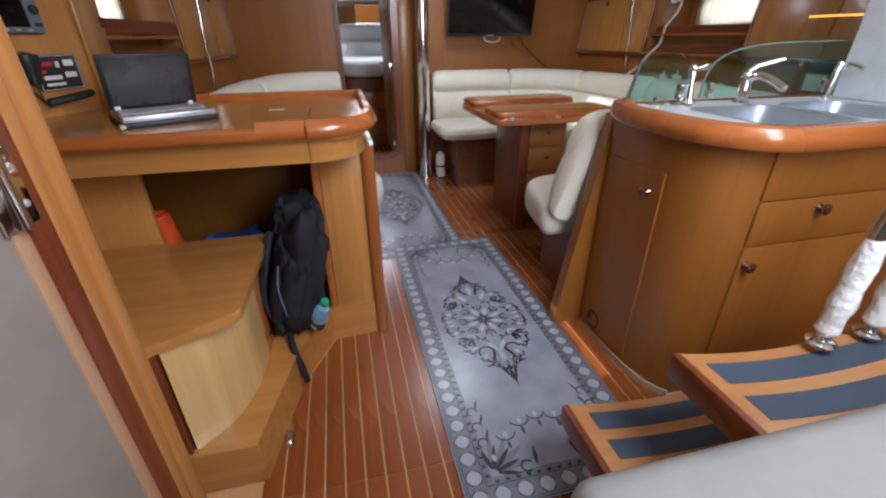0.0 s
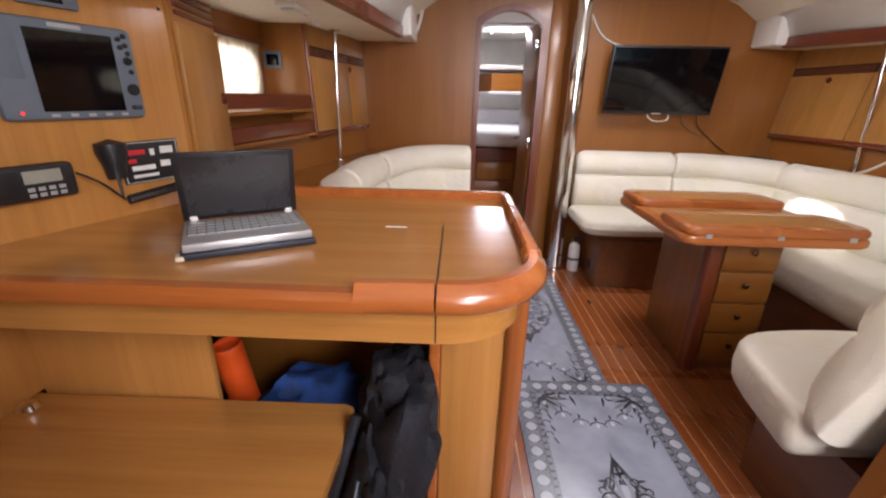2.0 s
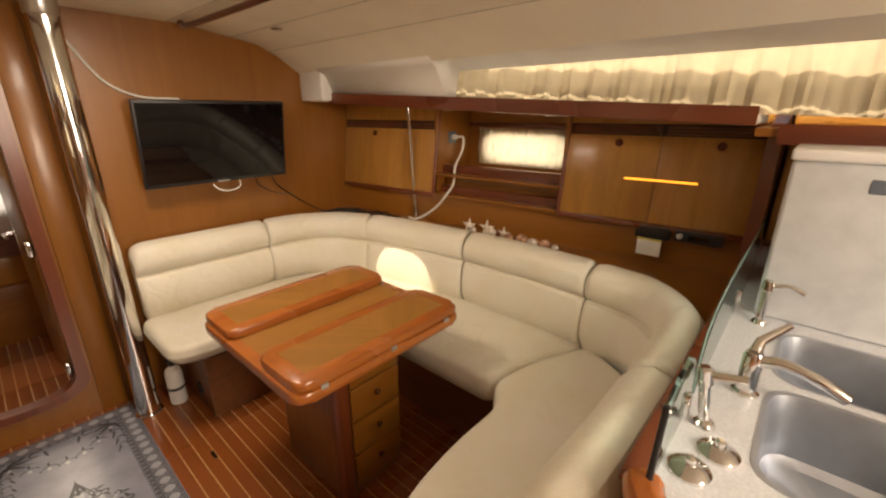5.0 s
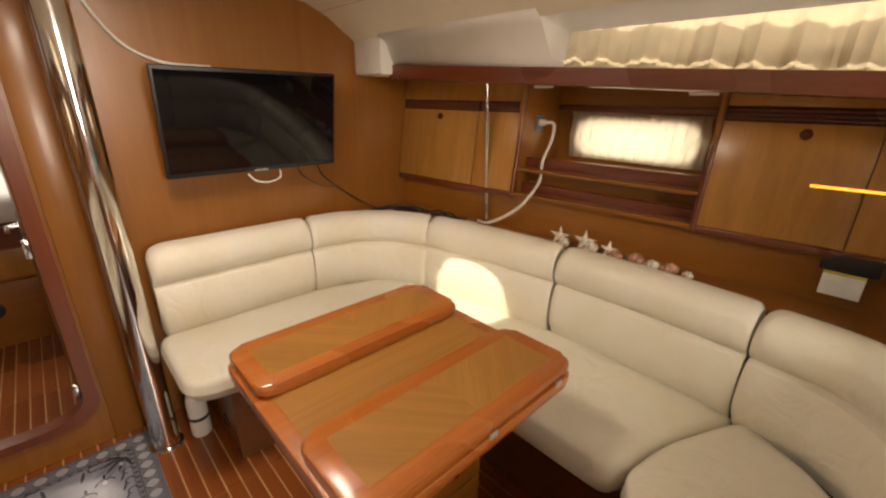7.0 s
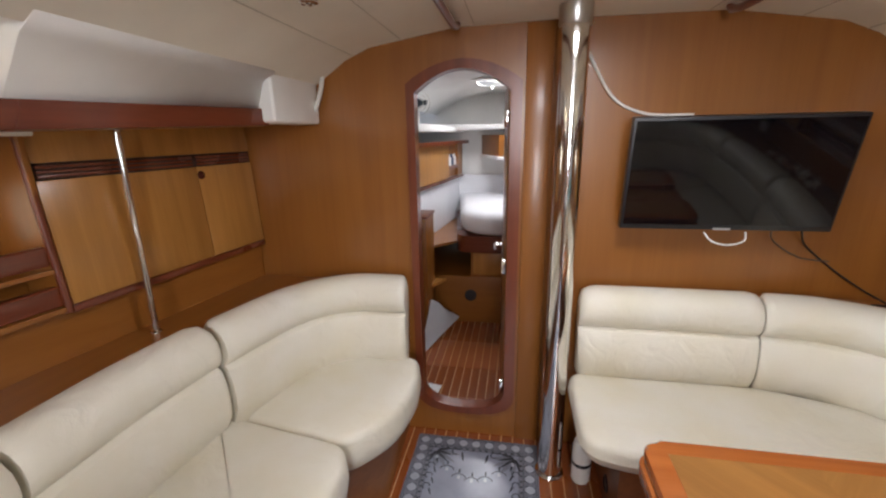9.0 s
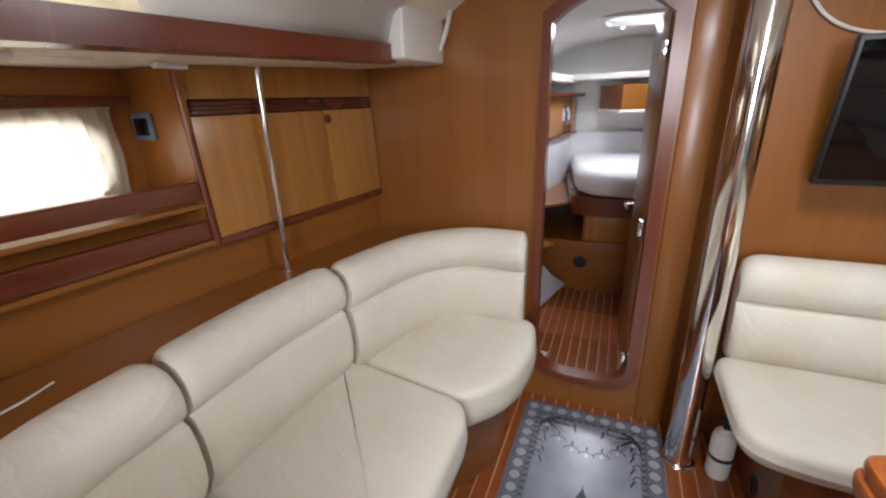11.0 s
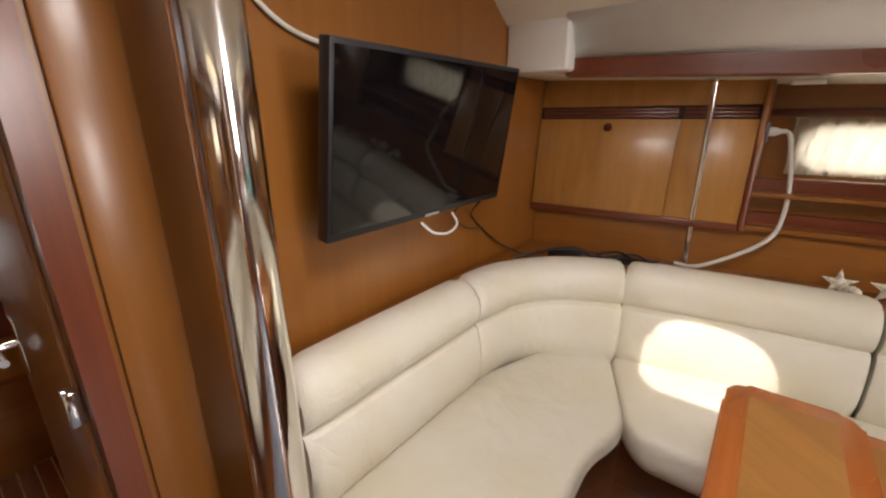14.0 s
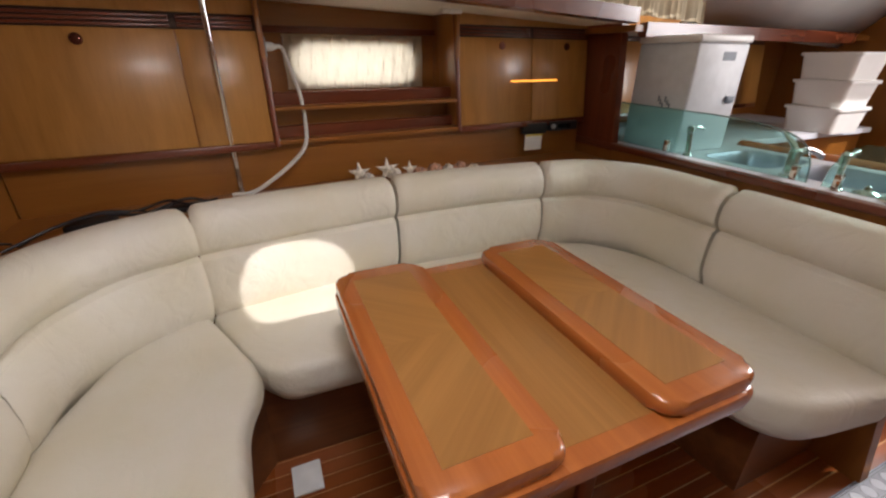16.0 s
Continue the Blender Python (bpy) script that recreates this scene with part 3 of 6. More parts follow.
part("seat_cushion", soft_cushion(rounded([(-1.33, 4.586), (-0.79, 4.498), (-0.745, 4.42), (-0.735, 3.92), (-1.34, 3.945)], [0.062, 0.062, 0.062, 0.062, 0.062]), 0.32, 0.484), LEATHER, port)
part("seat_cushion", soft_cushion(rounded([(-1.34, 3.944), (-0.735, 3.918), (-0.60, 3.76), (-0.565, 3.50), (-0.63, 3.42), (-1.22, 3.48)], [0.062, 0.062, 0.12, 0.08, 0.062, 0.062]), 0.32, 0.482), LEATHER, port)
part("base", prism([(-0.76, 5.195), (-0.74, 4.72), (-0.88, 4.50), (-0.86, 3.95), (-0.72, 3.72), (-0.70, 3.44), (-1.6, 3.44), (-1.6, 5.195)], 0.0, 0.318), wood("cherry plinth", (0.16, 0.055, 0.016), (0.28, 0.11, 0.03), "y", 0.35, 0.2), port, "veneered plinth")
part("ledge", prism([(-1.0, 5.199), (-1.10, 5.10), (-1.24, 4.85), (-1.345, 4.5), (-1.37, 3.9), (-1.33, 3.5), (-1.70, 3.5), (-1.62, 4.4), (-1.49, 5.199)], 0.79, 0.812), VENEER_Y, port, "veneered ledge behind the backs")
part("back_lining", prism([(-1.20, 5.19), (-1.40, 4.3), (-1.40, 3.5), (-1.42, 3.5), (-1.42, 4.3), (-1.22, 5.19)], 0.319, 0.79), VENEER_Y, port)

table = thing("saloon_table", (0.43, 3.98, 0), "folding saloon table with varnished rims on a drawer pedestal", "table")


def leaf(y0, y1, z0, x0=0.078, x1=0.785):
    rim = part("folded_leaf", prism(rounded([(x0, y0), (x1, y0), (x1, y1), (x0, y1)], 0.045), z0, z0 + 0.034, 0.013, 3), RIM, table)
    xm = (x0 + x1) / 2
    for xa, xb, mat in ((x0 + 0.05, xm, TABLEWOOD_A), (xm, x1 - 0.05, TABLEWOOD_B)):
        part("inlay", prism([(xa, y0 + 0.045), (xb, y0 + 0.045), (xb, y1 - 0.045), (xa, y1 - 0.045)], z0 + 0.0336, z0 + 0.0348), mat, rim, "oak veneer inlay")


part("tabletop", prism(rounded([(0.07, 3.632), (0.79, 3.632), (0.79, 4.336), (0.07, 4.336)], 0.05), 0.672, 0.708, 0.012, 3), RIM, table)
part("centre_inlay", prism([(0.11, 3.86), (0.75, 3.86), (0.75, 4.11), (0.11, 4.11)], 0.7076, 0.7088), TABLEWOOD, table, "oak veneer field between the leaves")
leaf(3.636, 3.888, 0.7095)
leaf(4.085, 4.332, 0.7095)
PEDWOOD = wood("dark cherry pedestal", (0.13, 0.042, 0.012), (0.23, 0.085, 0.024), "z", 0.35, 0.3)
part("pedestal", box(0.29, 0.585, 3.80, 4.22, 0.0, 0.672, 0.012), PEDWOOD, table)
part("corner_post", prism(rounded([(0.272, 3.77), (0.335, 3.77), (0.335, 3.83), (0.272, 3.83)], 0.02), 0.0, 0.671, 0), MAHOGANY_Z, table)
for k in range(4):
    z = 0.055 + 0.152 * k
    dr = part("drawer", box(0.345, 0.578, 3.785, 3.80, z, z + 0.142, 0.003), VENEER_X, table)
    part("knob", lathe([(0.006, 0), (0.006, 0.006), (0.013, 0.010), (0.013, 0.014), (0.006, 0.018)], facing((0.462, 3.785, z + 0.085), (0, -1, 0)), 14), plain("bronze knob", (0.22, 0.12, 0.07), 0.25, 0.9), dr)
for x in (0.16, 0.43, 0.70):
    part("hinge", box(x - 0.012, x + 0.012, 3.628, 3.634, 0.700, 0.716, 0.001), SILVER, table)

# ---- starboard side: lockers, port light, ledge ----
KNOB = plain("red bronze latch", (0.17, 0.05, 0.03), 0.22, 0.6)


def latch(at, normal, parent, r=0.017):
    m = facing(at, normal)
    ring = part("latch", lathe([(r, 0), (r, 0.004), (r * 0.86, 0.007), (r * 0.66, 0.007), (r * 0.60, 0.003), (0.001, 0.003)], m, 18), KNOB, parent, "round bronze push latch")
    part("button", lathe([(r * 0.5, 0.002), (r * 0.5, 0.008), (r * 0.3, 0.011)], m @ Matrix.Translation((r * 0.12, 0, 0)), 12), KNOB, ring)


def locker(side, ya, yb, doors, label, hidden=0.0):
    """A hull locker from ya (fore) to yb (aft): carcase, vent strips, doors with round latches."""
    f = face_s if side > 0 else face_p
    ob = thing("locker", (f((ya + yb) / 2), (ya + yb) / 2, 0.985), label, "locker", "hull lockers")
    n = Vector((side * -1, (f(yb) - f(ya)) / (ya - yb) * 0, 0))
    way = Vector((f(yb) - f(ya), yb - ya, 0))
    length = way.length
    way.normalize()
    up = Vector((f(ya, 2.2) - f(ya, 1.2), 0, 1.0)).normalized()
    nor = way.cross(up)
    if nor.x * side > 0:
        nor = -nor
    m = Matrix((way, up, nor)).transposed().to_4x4()
    m.translation = (f(ya, 0.985), ya, 0.985)
    top = 0.545
    def put(name, u0, u1, v0, v1, t0, t1, mat, par, lab="", bev=0.002):
        b = box(u0, u1, v0, v1, t0, t1, bev, 2)
        b.transform(m)
        return part(name, b, mat, par, lab)
    put("carcase", 0.0, length, 0.0, top, -0.30, -0.004, VENEER_Y, ob)
    put("bottom_rail", 0.0, length, -0.012, 0.012, -0.05, 0.004, MAHOGANY, ob, "thin mahogany bottom edge")
    put("fascia", 0.0, length, 0.435, top, -0.004, 0.002, DOORWOOD, ob)
    for k, (u0, u1) in enumerate(doors):
        d = put("door", u0 * length + 0.002, u1 * length - 0.002, 0.016, 0.385, -0.004, 0.004, DOORWOOD, ob)
        for j in range(3):
            put("vent_slat", u0 * length + 0.01, u1 * length - 0.01, 0.391 + 0.0135 * j, 0.400 + 0.0135 * j, -0.003, 0.004, MAHOGANY, ob)
    # dark sheet on the solid carcase draws the shade between the slats
    put("vent_shade", 0.0, length, 0.385, 0.436, -0.004, -0.001, plain("painted vent shade", (0.03, 0.012, 0.006), 0.8), ob)
    return ob, m, length


lk, m, ln = locker(1, 5.195, 4.405, [(0, 0.69), (0.69, 1.0)], "honey-coloured veneer hull locker beside the television bulkhead")
latch(m @ Vector((0.29, 0.352, 0.004)), m.to_3x3() @ Vector((0, 0, 1)), lk)
lk, m, ln = locker(1, 3.60, 2.84, [(0, 0.53), (0.53, 1.0)], "honey-coloured veneer hull locker with twin latches")
for u in (0.23, 0.62):
    latch(m @ Vector((u, 0.352, 0.004)), m.to_3x3() @ Vector((0, 0, 1)), lk)
# no lamp here: a glowing strip stands for the stripe of sunlight
sun_stripe = thing("sunlit_stripe", m @ Vector((0.4, 0.2, 0.004)), "thin glowing stripe standing for sunlight on the locker door", "lamp")
b = box(0.278, 0.565, 0.196, 0.204, 0.004, 0.0055, 0.0005)
b.transform(m)
part("diffuser", b, glow("amber sunlight stand-in", (1.0, 0.45, 0.06), 2.2), sun_stripe)
lk, m, ln = locker(-1, 5.195, 4.355, [(0, 0.36), (0.36, 1.0)], "honey-coloured veneer hull locker beside the doorway")
latch(m @ Vector((0.29, 0.352, 0.004)), m.to_3x3() @ Vector((0, 0, 1)), lk)


def recess(side, y0, y1, win):
    """The open bay between the lockers: back board, fiddled shelf and the curtained port light."""
    f = face_s if side > 0 else face_p
    bay = thing("window_bay", (f((y0 + y1) / 2), (y0 + y1) / 2, 0.985), "open veneered shelf bay under a curtained port light", "shelf")
    a, b = f(y1), f(y0)
    deep = side * 1.80
    for name, z0, z1, back in (("lower_shelf", 0.985, 1.0, deep), ("upper_shelf", 1.105, 1.118, deep)):
        part(name, prism([(f(y1, z0) - side * 0.004, y1), (back, y1), (back, y0), (f(y0, z0) - side * 0.004, y0)], z0, z1), VENEER_Y, bay)
    part("inner_panel", prism([(f(y1, 1.05) + side * 0.115, y1 - 0.01), (f(y1, 1.05) + side * 0.125, y1 - 0.01), (f(y0, 1.05) + side * 0.125, y0 + 0.01), (f(y0, 1.05) + side * 0.115, y0 + 0.01)], 1.0, 1.106), VENEER_Y, bay)
    for z0, z1 in ((1.0, 1.043), (1.125, 1.165)):
        deeper = 0.08 if side > 0 else 0.02
        z0, z1 = (z0, z1) if side > 0 else (z0 + 0.018, z1 + 0.02)
        path = [(f(y1, z0) + side * deeper, y1, 0), (f(y0, z0) + side * deeper, y0, 0)]
        part("fiddle_rail", sweep(path, [(-0.012, z0 - 0.015), (0.012, z0 - 0.015), (0.014, z0), (0.014, z1 - 0.005), (0.009, z1), (-0.009, z1), (-0.014, z1 - 0.005), (-0.014, z0)]), MAHOGANY, bay)
    x0, x1 = sorted((deep, deep + side * 0.012))
    wy0, wy1, wz0, wz1 = win
    oval = rounded([(wy0 + 0.01, wz0 + 0.012), (wy1 - 0.01, wz0 + 0.012), (wy1 - 0.01, wz1 - 0.012), (wy0 + 0.01, wz1 - 0.012)], (wz1 - wz0) * 0.47, 10)
    bm = plate_with_hole([(y0, 0.99), (y1, 0.99), (y1, 1.55), (y0, 1.55)], oval, 0.0, 0.012)
    bm.transform(Matrix(((0, 1, 0, x0), (1, 0, 0, 0), (0, 0, 1, 0), (0, 0, 0, 1))))
    part("back_board", bm, VENEER_Y, bay)
    for y in (y0, y1):
        xs_ = sorted((f(y, 1.25) - side * 0.006, deep))
        part("side_board", box(xs_[0], xs_[1], y - 0.008, y + 0.008, 0.985, 1.53, 0.002), VENEER, bay)
    rim = sorted((f(y1, 1.25) - side * 0.012, f(y1, 1.25) + side * 0.012))
    for y in (y0, y1):
        xm = f(y, 1.25)
        part("edge_trim", tube([(f(y, 0.98), y, 0.98), (f(y, 1.52), y, 1.52)], 0.011, 10), MAHOGANY_Z, bay)
    part("head_trim", box(*sorted((deep - side * 0.02, deep - side * 0.001)), y0 + 0.01, y1 - 0.01, wz1 + 0.03, wz1 + 0.055, 0.003), MAHOGANY, bay)
    # glazed port light
    light = thing("window_1" if side > 0 else "window_2", (side * 1.83, (wy0 + wy1) / 2, wz0), "oval port light in the hull side behind a curtain", "window", kind="structure")
    part("pane", box(*sorted((side * 1.955, side * 1.965)), wy0, wy1, wz0, wz1, 0), CLEAR, light).visible_shadow = False
    # gathered curtain
    bm = bmesh.new()
    cols, rows_ = 60, 8
    g = []
    for i in range(cols + 1):
        y = wy0 - 0.03 + (wy1 - wy0 + 0.06) * i / cols
        g.append([bm.verts.new((side * (1.783 - 0.004 * math.sin(i * 1.15) - 0.004 * math.sin(i * 2.7 + j)), y + 0.003 * math.sin(j + i), wz0 - 0.01 + (wz1 - wz0 + 0.03) * j / rows_)) for j in range(rows_ + 1)])
    for i in range(cols):
        for j in range(rows_):
            bm.faces.new((g[i][j], g[i + 1][j], g[i + 1][j + 1], g[i][j + 1]))
    cur = thing("curtain", (side * 1.785, (wy0 + wy1) / 2, wz0), "gathered thin cream curtain over the port light", "curtain", "curtains")
    part("cloth", bm, CURTAIN, cur)
    part("top_hem", tube([(side * 1.783, wy0 - 0.03, wz1 + 0.022), (side * 1.783, wy1 + 0.03, wz1 + 0.022)], 0.004, 8), CURTAIN, cur)


recess(1, 3.608, 4.395, (3.715, 4.275, 1.168, 1.348))
recess(-1, 3.615, 4.345, (3.68, 4.24, 1.155, 1.38))
# lining below the lockers
for side in (1, -1):
    f = face_s if side > 0 else face_p
    bm = prism([(f(5.195) + side * 0.012, 5.195), (f(2.84) + side * 0.012, 2.84 if side > 0 else 3.5), (f(2.84) + side * 0.03, 2.84 if side > 0 else 3.5), (f(5.195) + side * 0.03, 5.195)], 0.80, 0.99)
    single("wall_lining", bm, VENEER_Y, "veneered lining under the hull lockers", kind="structure")


def grab_pole(x0, x1, y, z0, z1):
    ob = thing("grab_pole", (x0, y, z0), "slim stainless pole from ledge to side deck", "pole", "grab poles")
    part("rod", tube([(x0, y, z0), (x1, y, z1)], 0.0105, 14), CHROME, ob)
    part("flange", lathe([(0.028, 0), (0.028, 0.004), (0.014, 0.009), (0.012, 0.012)], pose(x1, y, z1, 180), 18), CHROME, ob)
    part("flange", lathe([(0.02, 0), (0.02, 0.003), (0.012, 0.008)], pose(x0, y, z0), 18), CHROME, ob)


grab_pole(1.459, 1.408, 4.55, 0.812, rail_z(4.55) + 0.002)
grab_pole(-1.500, -1.488, 4.56, 0.812, 1.514)


def coach_curtain(side, y0, y1):
    """Gathered curtain in front of the coachroof window, and the window itself."""
    rz = (lambda y: rail_z(y)) if side > 0 else (lambda y: 1.522 - 0.028 * (4.87 - y))
    rx = (lambda y: rail_x(y)) if side > 0 else (lambda y: 1.163 + 0.075 * (4.87 - y))
    ob = thing("curtain", (side * rx(3.4), (y0 + y1) / 2, 1.53), "gathered cream curtain along the coachroof window", "curtain", "curtains")
    bm = bmesh.new()
    cols, rows_ = 150, 8
    g = []
    for i in range(cols + 1):
        y = y0 + (y1 - y0) * i / cols
        col = []
        for j in range(rows_ + 1):
            s = j / rows_
            x = rx(y) + 0.035 + 0.03 * s + (0.009 * math.sin(i * 0.55 + 1.6 * math.sin(i * 0.13)) + 0.004 * math.sin(i * 1.9 + 0.8 * math.sin(i * 0.37))) * (1 - 0.45 * s)
            col.append(bm.verts.new((side * x, y, rz(y) + 0.035 + (1.742 - rz(y) - 0.035) * s)))
        g.append(col)
    for i in range(cols):
        for j in range(rows_):
            bm.faces.new((g[i][j], g[i + 1][j], g[i + 1][j + 1], g[i][j + 1]))
    part("cloth", bm, COACH_CURTAIN, ob)
    sill = prism([(side * (rx(y0) + 0.075), y0 - 0.02), (side * (rx(y0) + 0.09), y0 - 0.02), (side * (rx(y1) + 0.09), y1), (side * (rx(y1) + 0.075), y1)], 1.506, 1.575)
    single("window_sill", sill, WHITE, "white sill behind the coachroof curtain", kind="structure")
    win = thing("window_3" if side > 0 else "window_4", (side * 1.4, (y0 + y1) / 2, 1.6), "long coachroof window behind a curtain", "window", kind="structure")
    part("pane", box(*sorted((side * 1.47, side * 1.475)), y0 - 0.1, y1, 1.50, 1.86, 0), CLEAR, win).visible_shadow = False


coach_curtain(1, 2.36, 4.085)
coach_curtain(-1, 2.36, 4.085)

# ---- television ----
tv = thing("television", (0.525, 5.10, 1.1), "black flat-screen television tilted on the bulkhead", "television")
tm = facing((0.523, 5.052, 1.315), (0, -1, -0.16))
for name, u, v, t0, t1, mat, bev, lab in (("housing", 0.362, 0.208, -0.035, 0.0, BLACK, 0.004, ""), ("screen", 0.352, 0.196, 0.0005, 0.0015, SCREEN, 0, "dark reflective screen")):
    b = box(-u, u, -v + (0.008 if name == "screen" else 0), v, t0, t1, bev)
    b.transform(tm)
    part(name, b, mat, tv, lab)
b = box(-0.03, 0.03, -0.207, -0.199, 0.0008, 0.002, 0.0003)
b.transform(tm)
part("badge", b, SILVER, tv, "small plain silver badge")
part("bracket", box(0.38, 0.66, 5.07, 5.199, 1.25, 1.42, 0.004), BLACK, tv)


def cable(points, r, mat, label, at=None):
    pts = smooth_path([Vector(p) for p in points], 0.012)
    single("cable", tube(pts, r, 8), mat, label, "cable")


cable([(0.46, 5.07, 1.103), (0.48, 5.045, 1.075), (0.53, 5.03, 1.066), (0.585, 5.04, 1.08), (0.60, 5.07, 1.106)], 0.0035, CREAM_CABLE, "white cable loop hanging under the television")
cable([(0.70, 5.10, 1.12), (0.76, 5.185, 1.05), (0.86, 5.19, 0.985), (0.97, 5.188, 0.97)], 0.0028, plain("grey cable", (0.10, 0.07, 0.05), 0.5), "thin grey cable along the bulkhead")
cable([(0.80, 5.10, 1.11), (0.88, 5.188, 1.03), (1.0, 5.188, 0.93), (1.10, 5.17, 0.86), (1.16, 5.12, 0.822)], 0.0034, BLACK, "black power cable down to the ledge")
cable([(-0.02, 5.185, 1.84), (0.03, 5.188, 1.74), (0.12, 5.188, 1.60), (0.24, 5.186, 1.54), (0.40, 5.15, 1.53)], 0.0055, CREAM_CABLE, "white cable from the mast post to the television")
cable([(-1.06, 5.185, 1.77), (-1.08, 5.17, 1.66), (-1.12, 5.16, 1.57), (-1.19, 5.15, 1.535)], 0.010, CREAM_CABLE, "thick white cable looping off the coaming")
cable([(1.620, 4.350, 1.322), (1.640, 4.318, 1.318), (1.61, 4.30, 1.25), (1.528, 4.285, 1.16), (1.505, 4.28, 1.06), (1.440, 4.295, 0.985), (1.432, 4.34, 0.93), (1.425, 4.43, 0.865), (1.41, 4.51, 0.826), (1.42, 4.58, 0.822)], 0.0075, CREAM_CABLE, "white shore cable plugged in beside the port light")

# ---- starboard ledge things ----
SHELL = plain("sea shell", (0.78, 0.68, 0.58), 0.5, spread=0.35, scale=60, bump=0.2)


def starfish(x, y, r, tilt):
    ob = thing("starfish", (x, y, 0.812), "dried pale five-armed starfish leaning on the ledge", "shell", "sea shells")
    bm = bmesh.new()
    m = pose(x, y, 0.812 + r * 0.80, 90 + tilt, 0, 95)
    top, low = bm.verts.new((0, 0, 0.014)), bm.verts.new((0, 0, -0.006))
    ring = []
    for k in range(10):
        a = math.pi / 2 + k * math.pi / 5
        q = r if k % 2 == 0 else r * 0.38
        ring.append(bm.verts.new((q * math.cos(a), q * math.sin(a), 0.002)))
    for k in range(10):
        bm.faces.new((top, ring[k], ring[(k + 1) % 10])), bm.faces.new((low, ring[(k + 1) % 10], ring[k]))
    bmesh.ops.subdivide_edges(bm, edges=bm.edges[:], cuts=1, use_grid_fill=True)
    bm.transform(m)
    part("body", bm, SHELL, ob)


def conch(x, y, r, turn, pink):
    ob = thing("conch_shell", (x, y, 0.812), "spiny pinkish conch shell on the ledge", "shell", "sea shells")
    bm = bmesh.new()
    rings = []
    for i in range(15):
        s = i / 14
        rad = r * (0.05 + 0.95 * math.sin(math.pi * min(1, s * 1.15)) ** 0.8) * (1 - 0.35 * s)
        rings.append([bm.verts.new(((s - 0.45) * r * 3.2, rad * (1 + 0.35 * (math.sin(7 * a + i) > 0.8)) * math.cos(a), rad * (1 + 0.35 * (math.sin(7 * a + i) > 0.8)) * math.sin(a))) for a in (2 * math.pi * j / 14 for j in range(14))])
    for a, b in zip(rings, rings[1:]):
        for j in range(14):
            bm.faces.new((a[j], a[(j + 1) % 14], b[(j + 1) % 14], b[j]))
    bm.faces.new(rings[0][::-1]), bm.faces.new(rings[-1])
    bm.transform(pose(x, y, 0.812 + r * 0.85, 0, 8, turn))
    part("whorl", bm, pink, ob)


PINK = plain("pink brown shell", (0.55, 0.30, 0.20), 0.45, spread=0.45, scale=50, bump=0.2)
starfish(1.43, 4.10, 0.050, 12)
conch(1.425, 4.07, 0.022, 60, SHELL)
starfish(1.435, 3.98, 0.054, 8)
conch(1.44, 3.955, 0.026, 95, SHELL)
starfish(1.445, 3.875, 0.040, 14)
conch(1.435, 3.84, 0.023, 75, PINK)
conch(1.445, 3.765, 0.027, 80, PINK)
conch(1.44, 3.70, 0.022, 110, SHELL)
conch(1.45, 3.635, 0.024, 100, PINK)
conch(1.44, 3.57, 0.018, 60, SHELL)

clutter = thing("charger", (1.19, 4.95, 0.812), "small black power adapter with a coiled lead", "electronics")
part("brick", box(1.20, 1.28, 4.90, 5.02, 0.812, 0.84, 0.006), BLACK, clutter)
part("lead", tube(smooth_path([(1.27, 4.92, 0.83), (1.30, 4.86, 0.838), (1.28, 4.80, 0.83), (1.33, 4.74, 0.84), (1.31, 4.69, 0.825), (1.36, 4.66, 0.83)], 0.01), 0.004, 7), BLACK, clutter)
for k, pts in enumerate(([(1.10, 5.12, 0.822), (1.16, 5.03, 0.85), (1.21, 4.98, 0.856), (1.26, 4.93, 0.85), (1.30, 4.84, 0.824), (1.345, 4.72, 0.846), (1.335, 4.64, 0.826)],
                         [(1.14, 5.10, 0.82), (1.22, 5.06, 0.83), (1.29, 4.96, 0.845), (1.325, 4.86, 0.83), (1.335, 4.77, 0.85), (1.30, 4.71, 0.84), (1.345, 4.66, 0.83), (1.385, 4.63, 0.824)])):
    cable(pts, 0.0045, BLACK, "black lead trailing along the ledge")
adapter = thing("adapter", (1.33, 4.72, 0.812), "flat black media box on the ledge", "electronics")
part("case", box(1.30, 1.37, 4.68, 4.78, 0.812, 0.828, 0.004), BLACK, adapter)
strip = thing("white_card", (1.37, 4.6, 0.812), "white card lying on the ledge", "card")
part("sheet", box(1.34, 1.40, 4.56, 4.67, 0.8125, 0.816, 0.001), PAPER, strip)

# switches and radio below the aft locker
fx = face_s(3.18, 0.95) + 0.0085
sw = thing("battery_monitor", (fx, 3.22, 0.95), "black monitor with a white tag hanging below", "electronics")
part("case", box(fx - 0.012, fx + 0.02, 3.10, 3.24, 0.935, 0.987, 0.003), BLACK, sw)
part("tag", box(fx - 0.012, fx - 0.009, 3.125, 3.225, 0.855, 0.933, 0.001), PAPER, sw, "white tag with a yellow edge")
part("tag_edge", box(fx - 0.0135, fx - 0.0122, 3.125, 3.225, 0.925, 0.933, 0), plain("yellow print", (0.7, 0.6, 0.08), 0.6), sw, "yellow stripe")
rd = thing("car_radio", (fx, 3.03, 0.96), "black radio set in the lining", "radio")
part("case", box(fx - 0.008, fx + 0.02, 2.905, 3.08, 0.942, 0.988, 0.003), BLACK, rd)
part("display", box(fx - 0.0095, fx - 0.0085, 2.95, 3.03, 0.954, 0.976, 0), SCREEN, rd)
part("dial", lathe([(0.012, 0), (0.012, 0.008), (0.009, 0.010)], facing((fx - 0.008, 3.06, 0.965), (-1, 0, 0)), 16), SILVER, rd)

